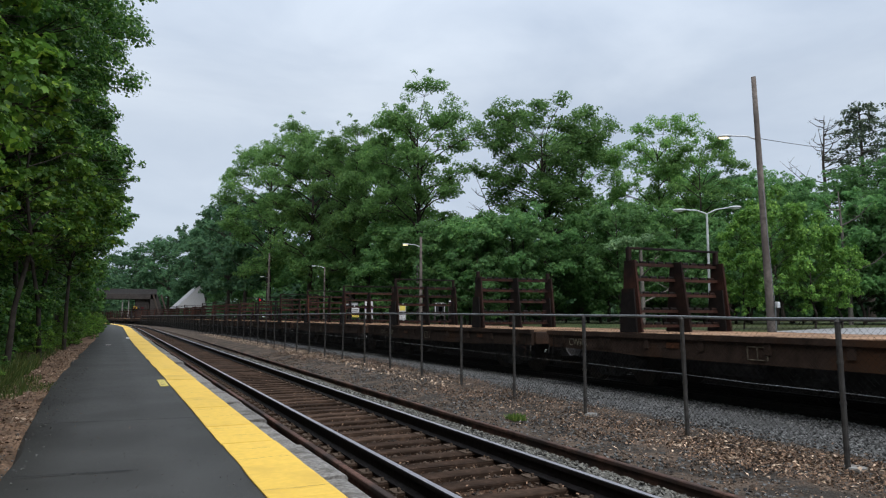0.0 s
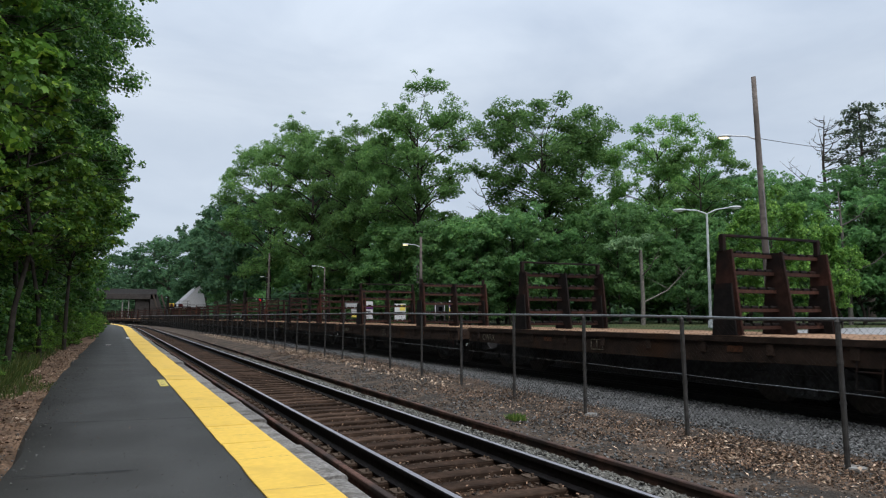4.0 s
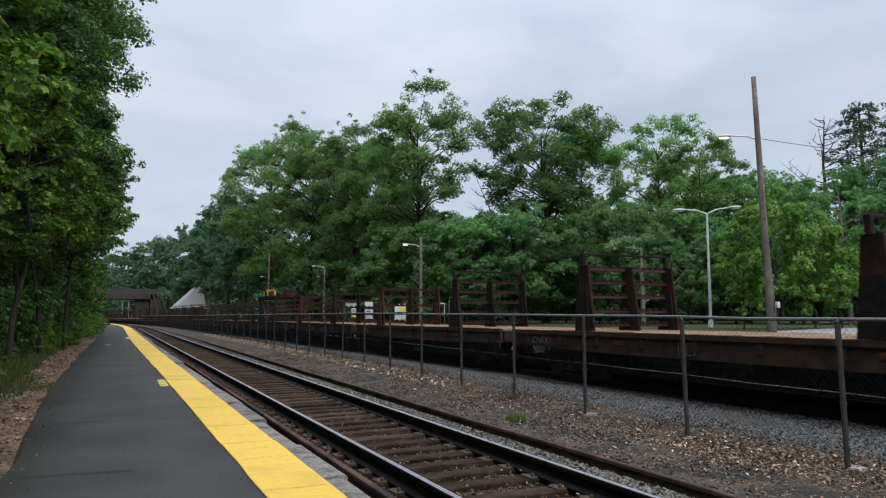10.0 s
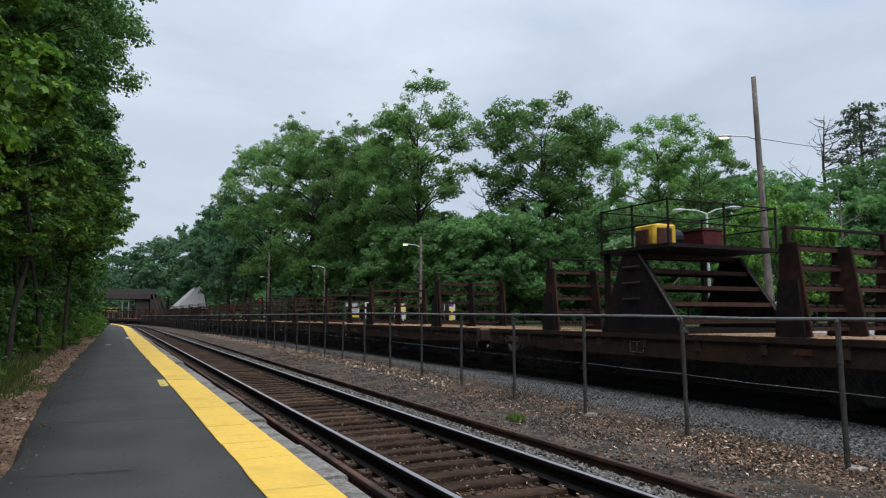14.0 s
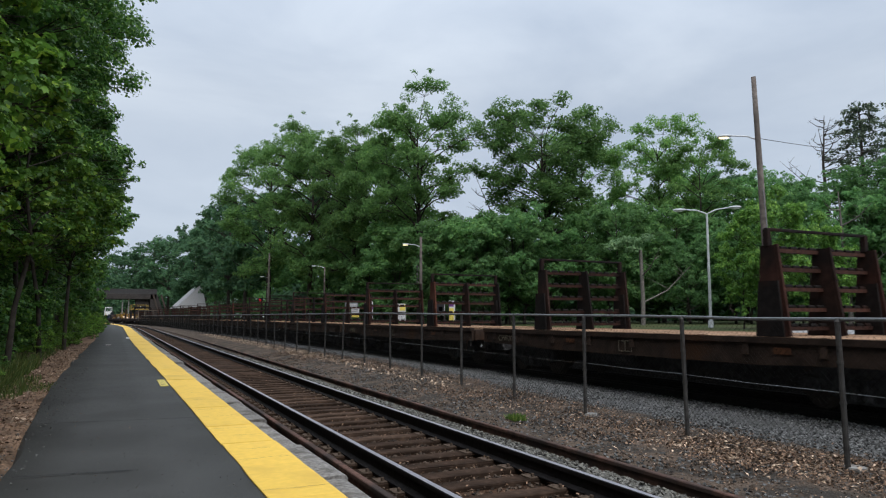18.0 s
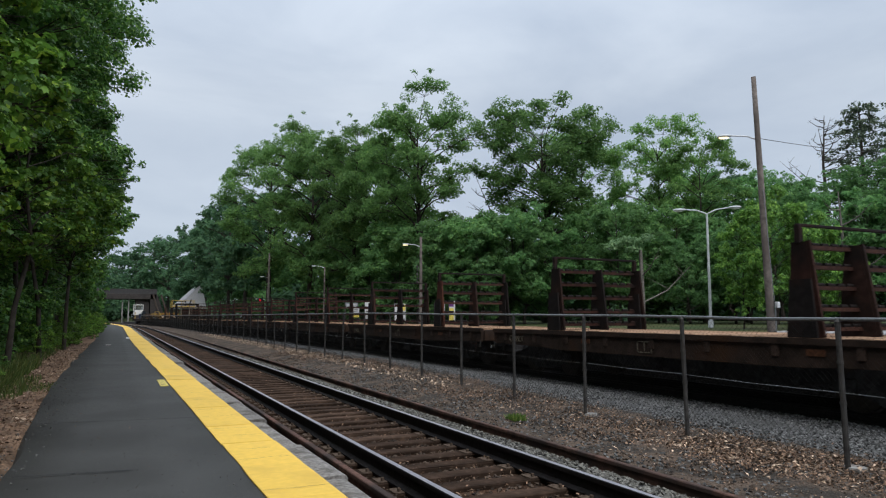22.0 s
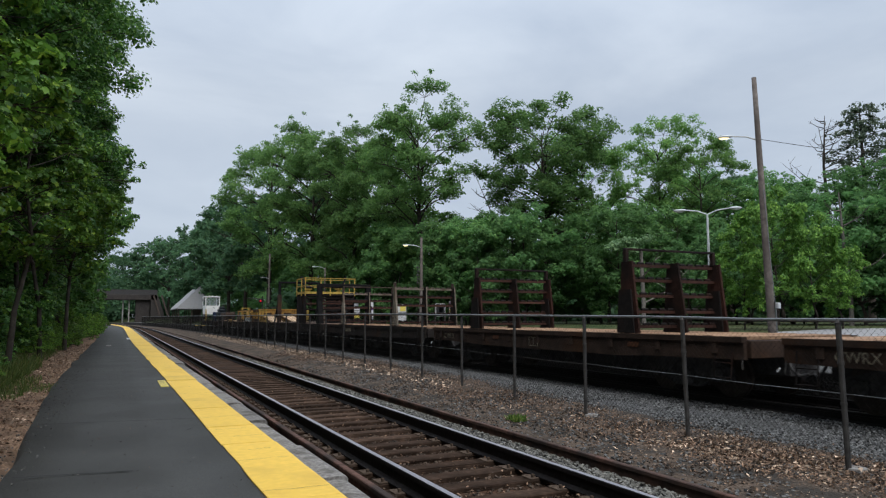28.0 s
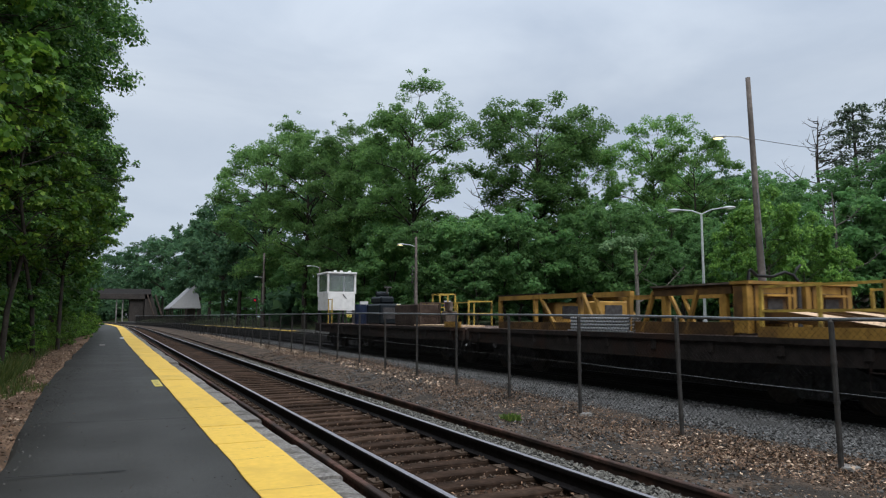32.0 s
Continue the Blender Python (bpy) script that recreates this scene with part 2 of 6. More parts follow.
M_BARK = material("bark", (0.052, 0.043, 0.035), 0.95, vary=0.4, grain=9, stain=(0.030, 0.026, 0.022), stain_at=0.5, stain_scale=2.5, bump=0.9, dist=0.04)
M_BARKP = material("pale_bark", (0.1364, 0.1240, 0.1116), 0.95, vary=0.3, grain=9, bump=0.7)
M_LEAF = leaf_material("broad_leaf", (0.098, 0.200, 0.064), (0.146, 0.282, 0.084), (0.228, 0.375, 0.100), 0.58, 0.6)
M_LEAFM = leaf_material("sunlit_leaf", (0.105, 0.215, 0.066), (0.160, 0.304, 0.084), (0.245, 0.398, 0.100), 0.58, 0.6)
M_LEAFD = leaf_material("deep_leaf", (0.094, 0.206, 0.080), (0.136, 0.282, 0.098), (0.200, 0.360, 0.112), 0.62, 0.65)
M_LEAFB = leaf_material("shaded_leaf", (0.104, 0.220, 0.082), (0.152, 0.302, 0.102), (0.220, 0.388, 0.118), 0.60, 0.65)
# darker, bluer green: distant haze and shade are put into the colour
M_LEAFHAZE = leaf_material("hazed_leaf", (0.058, 0.130, 0.070), (0.086, 0.182, 0.086), (0.128, 0.236, 0.098), 0.45, 0.7)
M_LEAFL = leaf_material("light_leaf", (0.078, 0.176, 0.038), (0.145, 0.298, 0.054), (0.25, 0.42, 0.08), 0.45, 0.5)
M_LEAFN = leaf_material("maple_leaf", (0.037, 0.100, 0.024), (0.080, 0.192, 0.038), (0.195, 0.34, 0.052), 0.36, 0.4)
M_LEAFS = leaf_material("bright_maple_leaf", (0.054, 0.126, 0.022), (0.125, 0.258, 0.035), (0.30, 0.44, 0.055), 0.42, 0.4)
M_LEAFP = leaf_material("pale_leaf", (0.11, 0.20, 0.09), (0.17, 0.28, 0.13), (0.24, 0.36, 0.17), 0.4)
M_NEEDLE = leaf_material("pine_needle", (0.055, 0.085, 0.055), (0.09, 0.13, 0.08), (0.14, 0.17, 0.10), 0.35)
M_GRASS = leaf_material("grass_blade", (0.060, 0.100, 0.026), (0.115, 0.165, 0.040), (0.24, 0.21, 0.08), 0.35)
M_WEED = leaf_material("weed_blade", (0.085, 0.160, 0.035), (0.150, 0.250, 0.050), (0.25, 0.30, 0.08), 0.35)
M_CONC = material("weathered_concrete", (0.27, 0.26, 0.25), 0.9, vary=0.25, grain=4, stain=(0.15, 0.145, 0.14), stain_at=0.55, stain_scale=0.6, bump=0.4)
M_BRIDGE = material("dark_weathered_concrete", (0.045, 0.039, 0.037), 0.9, vary=0.3, grain=3, stain=(0.03, 0.027, 0.026), stain_at=0.55, stain_scale=0.5, bump=0.4)
M_ROOF = material("grey_shingle_roof", (0.27, 0.27, 0.28), 0.85, vary=0.15, grain=6, bump=0.3)
M_STATION = material("brown_shelter_wood", (0.06, 0.045, 0.038), 0.85, vary=0.3, bump=0.3)
M_SIGNW = material("white_sign_face", (0.50, 0.50, 0.51), 0.5, vary=0.1, bump=0)
M_SIGNY = material("yellow_sign_face", (0.62, 0.50, 0.10), 0.5, vary=0.08, bump=0)
M_SIGNP = material("purple_sign_band", (0.10, 0.03, 0.14), 0.5, vary=0.1, bump=0)
M_SIGNK = material("black_sign_panel", (0.02, 0.02, 0.022), 0.4, vary=0.1, bump=0)
M_RED = glow("red_signal_lens", (0.8, 0.015, 0.03), 0.35)
M_GLASS = glass("cab_glass", (0.75, 0.82, 0.82))

# ---------------------------------------------------------------- mesh helpers
def raw(name, verts, faces, mats, index=None, smooth=False):
    me = bpy.data.meshes.new(name)
    me.from_pydata(verts, [], faces)
    for m in mats if isinstance(mats, (list, tuple)) else [mats]:
        me.materials.append(m)
    if index is not None:
        me.polygons.foreach_set("material_index", index)
    if smooth:
        me.polygons.foreach_set("use_smooth", [True] * len(me.polygons))
    return me


def quads(name, pts, mat):
    """One mesh of loose polygons; pts is an array of shape (n, corners, 3)."""
    pts = np.asarray(pts, dtype=np.float32)
    n, k = pts.shape[:2]
    me = bpy.data.meshes.new(name)
    me.vertices.add(n * k)
    me.vertices.foreach_set("co", pts.reshape(-1))
    me.loops.add(n * k)
    me.loops.foreach_set("vertex_index", np.arange(n * k, dtype=np.int32))
    me.polygons.add(n)
    me.polygons.foreach_set("loop_start", np.arange(0, n * k, k, dtype=np.int32))
    me.polygons.foreach_set("loop_total", np.full(n, k, dtype=np.int32))
    me.materials.append(mat)
    me.update(calc_edges=True)
    me.validate()
    return me


def empty(name, m=None):
    ob = new(name)
    ob.empty_display_size = 0.2
    if m is not None:
        ob.matrix_basis = m
    return ob


def part(name, shape, mat, parent, label="", m=None):
    """Links a bmesh or a mesh as one object under parent."""
    if isinstance(shape, bmesh.types.BMesh):
        me = bpy.data.meshes.new(name)
        shape.to_mesh(me)
        shape.free()
    else:
        me = shape
    if mat is not None and not me.materials:
        me.materials.append(mat)
    ob = new(name, me)
    ob.parent = parent
    if m is not None:
        ob.matrix_basis = m
    return tagged(ob, label)


def box(bm, x0, x1, y0, y1, z0, z1, bevel=0.0):
    r = bmesh.ops.create_cube(bm, size=1.0, matrix=Matrix.Translation(((x0 + x1) / 2, (y0 + y1) / 2, (z0 + z1) / 2)) @ Matrix.Diagonal((x1 - x0, y1 - y0, z1 - z0, 1)))
    if bevel:
        edges = list({e for v in r["verts"] for e in v.link_edges})
        bmesh.ops.bevel(bm, geom=edges, offset=bevel, segments=1, affect="EDGES")
    return bm


def boxes(*rows, bevel=0.0):
    bm = bmesh.new()
    for r in rows:
        box(bm, *r, bevel=bevel)
    return bm


def rod(bm, p0, p1, r0, r1=None, seg=8, caps=True):
    p0, p1 = Vector(p0), Vector(p1)
    d = p1 - p0
    m = Matrix.Translation((p0 + p1) / 2) @ d.to_track_quat("Z", "Y").to_matrix().to_4x4()
    bmesh.ops.create_cone(bm, cap_ends=caps, segments=seg, radius1=r0, radius2=r0 if r1 is None else r1, depth=d.length, matrix=m)
    return bm


def rods(*rows, seg=8):
    bm = bmesh.new()
    for r in rows:
        rod(bm, *r, seg=seg)
    return bm


def tube(verts, faces, pts, radii, seg=6):
    base = len(verts)
    up = Vector((0.31, 0.17, 0.93))
    for i, p in enumerate(pts):
        d = (pts[min(i + 1, len(pts) - 1)] - pts[max(i - 1, 0)]).normalized()
        a = d.cross(up if abs(d.dot(up)) < 0.95 else Vector((1, 0, 0))).normalized()
        b = d.cross(a)
        for k in range(seg):
            t = 2 * math.pi * k / seg
            verts.append(tuple(p + (a * math.cos(t) + b * math.sin(t)) * radii[i]))
    for i in range(len(pts) - 1):
        for k in range(seg):
            faces.append((base + i * seg + k, base + i * seg + (k + 1) % seg, base + (i + 1) * seg + (k + 1) % seg, base + (i + 1) * seg + k))


def beam(bm, p0, p1, w, h):
    """A square bar from p0 to p1."""
    p0, p1 = Vector(p0), Vector(p1)
    d = p1 - p0
    m = Matrix.Translation((p0 + p1) / 2) @ d.to_track_quat("Z", "Y").to_matrix().to_4x4() @ Matrix.Diagonal((w, h, d.length, 1))
    bmesh.ops.create_cube(bm, size=1.0, matrix=m)
    return bm


def beams(*rows):
    bm = bmesh.new()
    for r in rows:
        beam(bm, *r)
    return bm


def slab(points, axis, a, b):
    """A plate: an outline in the two other axes, from a to b along axis."""
    bm = bmesh.new()

    def put(u, v, w):
        return {"x": (w, u, v), "y": (u, w, v), "z": (u, v, w)}[axis]
    lo = [bm.verts.new(put(u, v, a)) for u, v in points]
    hi = [bm.verts.new(put(u, v, b)) for u, v in points]
    n = len(points)
    bm.faces.new(lo[::-1])
    bm.faces.new(hi)
    for i in range(n):
        bm.faces.new((lo[i], lo[(i + 1) % n], hi[(i + 1) % n], hi[i]))
    bmesh.ops.recalc_face_normals(bm, faces=bm.faces)
    return bm


# The line runs straight to y = BEND and then turns to the left.
BEND, RADIUS = 88.0, 700.0


def closing(x, y):
    """The far side draws in towards the near track beyond the station."""
    s = min(5.0, 0.045 * 7.0 * math.log1p(math.exp(min(60.0, (y - 51.0) / 7.0))))
    return x - s * min(1.0, max(0.0, (x - 4.5) / 6.5))


def along(x, y):
    """Place and heading (degrees) of a point x to the right of the base line, y along it."""
    turn = math.degrees(math.atan2(closing(x, y - 0.5) - closing(x, y + 0.5), 1.0))
    x = closing(x, y)
    if y <= BEND:
        return x, y, turn
    a = (y - BEND) / RADIUS
    return -RADIUS + (RADIUS + x) * math.cos(a), BEND + (RADIUS + x) * math.sin(a), math.degrees(a) + turn


def on_line(x, y, z, turn=0.0):
    px, py, h = along(x, y)
    return pose(px, py, z, 0, 0, h + turn)


def sweep(name, profile, stations, mats, face_mat=None, wobble=0.0, smooth=False, closed=True, skew=0.0):
    """A profile of (x, z) pairs carried along the line at the given y stations."""
    rng = random.Random(name)
    verts, faces, index = [], [], []
    shape = profile if callable(profile) else (lambda y: profile)
    k = len(shape(stations[0]))
    for y in stations:
        dx, dz = rng.uniform(-wobble, wobble) + skew * (min(y, 60) - 6), rng.uniform(-wobble, wobble)
        for x, z in shape(y):
            px, py, _ = along(x + dx, y)
            verts.append((px, py, z + dz))
    for i in range(len(stations) - 1):
        for j in range(k if closed else k - 1):
            a, b = i * k + j, i * k + (j + 1) % k
            faces.append((a, b, b + k, a + k))
            index.append(face_mat[j] if face_mat else 0)
    if closed:
        faces += [tuple(range(k))[::-1], tuple(range(len(verts) - k, len(verts)))]
        index += [0, 0]
    return raw(name, verts, faces, mats, index, smooth)


def stations(*spans):
    out = []
    for a, b, step in spans:
        n = max(1, round((b - a) / step))
        out += [a + (b - a) * i / n for i in range(n)]
    return out + [spans[-1][1]]


LONG = stations((-60, -4, 8), (-4, 40, 1.0), (40, 260, 4.0))

# ---------------------------------------------------------------- ground and tracks
def fence_rise(x, y):
    """The strip under the fence lies higher beyond the first posts."""
    return 0.14 * min(1.0, max(0.0, (y - 9.0) / 9.0)) * min(1.0, max(0.0, (x - 5.2) / 1.2)) * min(1.0, max(0.0, (10.4 - x) / 2.2))


def make_ground():
    """One sheet: a cross-section carried along the line, out to the horizon."""
    xs = [-900, -300, -120, -60, -30, -18, -10, -6, -4] + [-4 + 0.3 * i for i in range(1, 40)] + [8.0 + 0.3 * i for i in range(0, 12)] + [11.8, 12.6, 13.4, 13.9, 14.4, 16, 18, 20, 24, 28, 34, 44, 60, 90, 160, 320, 900]
    ys = [-900, -400, -150, -60, -30, -15, -6, -2] + [0.4 * i for i in range(0, 76)] + [30.4 + 1.5 * i for i in range(0, 60)] + [125, 135, 150, 170, 200, 240, 300, 400, 700, 1500]

    def height(x, y):
        n = noise.noise(Vector((x * 0.9, y * 0.9, 0))) * 0.035 + noise.noise(Vector((x * 3.1, y * 3.1, 5))) * 0.015
        if x < -0.95:
            z = 0.13 + min(0.5, max(0.0, (-2.2 - x)) * 0.10) + n
        elif x < 1.72:
            z = -0.12
        elif x < 4.3:
            z = -0.240 + n * 0.3 + 0.048 * min(1.0, max(0.0, (y - 15) / 9))
        elif x < 5.25:
            z = -0.225 + n * 0.5
        elif x < 8.2:
            z = -0.13 + n
        elif x < 10.2:
            z = -0.13 - (x - 8.2) * 0.05 + n * 0.8
        elif x < 14.3:
            z = -0.235 + n * 0.5
        elif x < 20:
            z = -0.02 + n
        else:
            z = 0.10 + 0.92 * min(1.0, (x - 20) / 4.5) + (n * 2 if x > 34 else 0.0)
        return z
    verts, faces, index = [], [], []
    for y in ys:
        for x in xs:
            px, py, _ = along(x, y) if -40 < x < 120 and y < 420 else (x - (max(0, min(y, 420) - BEND) ** 2 / 2 / RADIUS if y > BEND else 0), y, 0)
            verts.append((px, py, height(x, y) + fence_rise(x, y)))
    k = len(xs)
    for i in range(len(ys) - 1):
        for j in range(k - 1):
            faces.append((i * k + j, i * k + j + 1, (i + 1) * k + j + 1, (i + 1) * k + j))
            # from x = 10.95 to 14.3 the train's shade is in the ballast colour
            xm = (xs[j] + xs[j + 1]) / 2
            index.append(0 if xm < -3.4 or xm > 40 or (xm > 22 and ys[i] > 21) or (ys[i] > 60 and xm < 1.0) else 1 if xm < 1.7 else 2 if xm < 4.3 else 4 if xm < 4.95 else 3 if xm < 8.1 else 4 if xm < 10.95 else 6 if xm < 14.3 else (5 if ys[i] < 20 else 0) if xm > 17.6 else 3)
    ob = new("ground", raw("ground", verts, faces, [M_FOREST, M_LITTER, M_CRIB, M_SOIL, M_GRAVEL, M_LOT, M_TRAINSHADE], index, True))
    tagged(ob, "earth, ballast and forest floor beside the railway", "ground", kind="structure")


make_ground()


def rail_profile(x, top=0.0):
    p = [(-0.07, -0.178), (0.07, -0.178), (0.07, -0.165), (0.012, -0.140), (0.010, -0.050), (0.036, -0.040), (0.036, -0.008), (0.028, 0.0), (-0.028, 0.0), (-0.036, -0.008), (-0.036, -0.040), (-0.010, -0.050), (-0.012, -0.140), (-0.07, -0.165)]
    return [(x + u, top + v) for u, v in p]


HEAD = [0] * 7 + [1] + [0] * 6
track_near = tagged(empty("track_near"), "railway track on dark timber ties in brown ballast", "railway track", kind="structure")
for x in (2.64, 4.145):
    part("rail", sweep("rail", rail_profile(x), LONG, [M_RAIL, M_RAILTOP], HEAD), None, track_near, "dark steel rail with a polished head")
track_far = tagged(empty("track_far"), "second railway track beneath the passing train", "railway track", kind="structure")
for x in (11.05, 12.555):
    part("rail", sweep("rail", rail_profile(x, -0.05), LONG, [M_RAIL]), None, track_far)
for x, z, nm, skew in ((2.22, -0.055, "spare_rail", 0.0), (5.04, -0.08, "spare_rail", 0.004)):
    ob = new(nm, sweep(nm, rail_profile(x, z), stations((-20, 40, 1.5), (40, 150, 4)), [M_RUST], wobble=0.004, skew=skew))
    tagged(ob, "rust-brown spare rail lying beside the near track", "rail", "spare rails", "structure")

# ---------------------------------------------------------------- platform on the near side
def inner(y):
    """The yellow stripe's inner edge."""
    return 1.05 - 0.0048 * min(max(y, 0), 40) - 0.0045 * min(max(y - 14, 0), 26) + 0.012 * noise.noise(Vector((7, y * 1.3, 0)))


def outer(y):
    return 1.555 - 0.001 * min(max(y, 0), 25) + 0.006 * noise.noise(Vector((3, y * 2.0, 0)))


def make_platform():
    p = tagged(empty("platform_near"), "low asphalt platform with a yellow edge stripe", "platform", kind="structure")
    rng = random.Random(3)
    ys = stations((-30, 0, 3), (0, 40, 0.5), (40, 190, 3))
    verts, faces = [], []
    for y in ys:
        left = -0.79 - 0.001 * y - 0.28 * min(1.0, max(0.0, (y - 8) / 7)) + 0.09 * noise.noise(Vector((0, y * 0.45, 2))) + 0.03 * noise.noise(Vector((0, y * 2.1, 2)))
        for x, z in ((left - 0.10, 0.02), (left, 0.185), (-0.3, 0.2), (0.3, 0.202), (inner(y) + 0.02, 0.2), (inner(y) + 0.02, -0.15)):
            px, py, _ = along(x, y)
            verts.append((px, py, z + 0.006 * noise.noise(Vector((x, y * 0.5, 0)))))
    for i in range(len(ys) - 1):
        for j in range(5):
            faces.append((i * 6 + j, i * 6 + j + 1, i * 6 + 7 + j, i * 6 + 6 + j))
    part("surface", raw("surface", verts, faces, [M_ASPHALT], None, True), None, p, "dark grey patched asphalt surface")
    # yellow edge: slabs laid end to end
    y, i = -12.0, 0
    while y < 186:
        n = rng.choice((1.22, 1.22, 1.83)) if y < 60 else 6.0
        st = [y + 0.007, y + n / 3, y + n * 2 / 3, y + n - 0.007]
        j, dz = rng.uniform(-0.012, 0.012), rng.uniform(-0.004, 0.004)
        part("edge_slab", sweep("edge_slab", lambda q, j=j, dz=dz: [(inner(q) + j, 0.05), (outer(q), 0.05), (outer(q) + 0.005 + j, 0.206), (outer(q) - 0.012, 0.213 + dz), (inner(q) + j, 0.212 + dz)], st, [M_YELLOW]), None, p)
        y += n
        i += 1
    # cracks across the painted edge
    y = 2.6
    while y < 24:
        v, f = [], []
        x0 = inner(y) + rng.choice((0.0, 0.0, 0.18))
        x1 = outer(y) - rng.choice((0.0, 0.0, 0.12))
        for k in range(13):
            x = x0 + (x1 - x0) * k / 12
            yy = y + 0.05 * noise.noise(Vector((x * 5, y * 3, 1))) + 0.03 * (x - x0)
            ww = 0.0018 + 0.004 * abs(noise.noise(Vector((x * 8, y * 5, 4))))
            v += [(x, yy - ww, 0.2195), (x, yy + ww, 0.2195)]
        for k in range(12):
            f.append((2 * k, 2 * k + 2, 2 * k + 3, 2 * k + 1))
        part("paint_crack", raw("paint_crack", v, f, [M_RACKP]), None, p)
        y += rng.uniform(0.5, 1.3)
    # grey timbers along the edge
    y = -12.0
    while y < 150:
        n = rng.uniform(1.5, 2.7) if y < 60 else 6.0
        st = [y + 0.02, y + n * 0.3, y + n * 0.6, y + n - 0.02]
        dz, dx = rng.uniform(-0.035, 0.012), rng.uniform(-0.02, 0.02)
        part("edge_timber", sweep("edge_timber", [(1.60 + dx, -0.16), (1.85 + dx, -0.16), (1.85 + dx, 0.130 + dz), (1.835 + dx, 0.148 + dz), (1.74 + dx, 0.155 + dz), (1.60 + dx, 0.150 + dz)], st, [M_CURB], wobble=0.008), None, p)
        y += n
    # joints in the asphalt
    for y0, x0, x1, w in ((9.85, -0.82, 0.98, 0.030), (6.70, -0.72, 0.17, 0.028), (13.6, -0.6, 0.1, 0.014), (17.5, -0.8, 0.85, 0.014), (26.0, -0.8, 0.8, 0.02)):
        pts = []
        for k in range(25):
            x = x0 + (x1 - x0) * k / 24
            pts.append((x, y0 - 0.12 * (x - x0) + 0.035 * noise.noise(Vector((x * 2.5, y0, 0))), w * (0.45 + 0.55 * abs(noise.noise(Vector((x * 6, y0, 3)))) * 2)))
        v, f = [], []
        for x, y, ww in pts:
            v += [(x, y - ww / 2, 0.2095), (x, y + ww / 2, 0.2095)]
        for k in range(len(pts) - 1):
            f.append((2 * k, 2 * k + 2, 2 * k + 3, 2 * k + 1))
        part("asphalt_joint", raw("asphalt_joint", v, f, [M_CRACK]), None, p)
    # painted patches by the stripe
    for x0, x1, y0, y1, mat in ((0.795, 0.935, 14.2, 15.6, M_SIGNY), (0.56, 0.76, 45.5, 48.5, M_SIGNW), (-0.42, -0.2, 35.2, 36.6, M_CURB)):
        part("painted_patch", boxes((x0, x1, y0, y1, 0.2, 0.2125)), mat, p, "pale yellow painted patch")
    for k in range(4):
        part("patch_bar", boxes((0.815, 0.90, 14.45 + 0.27 * k, 14.50 + 0.27 * k, 0.2125, 0.2145)), M_CURB, p)


make_platform()

# ---------------------------------------------------------------- chain-link fence between the tracks
def fence_top(y):
    return 1.47 + 0.14 * min(1.0, max(0.0, (y - 5) / 16)) ** 0.85 + 0.0006 * max(0, y - 21)


FENCE_X, BAY = 7.1, 2.286


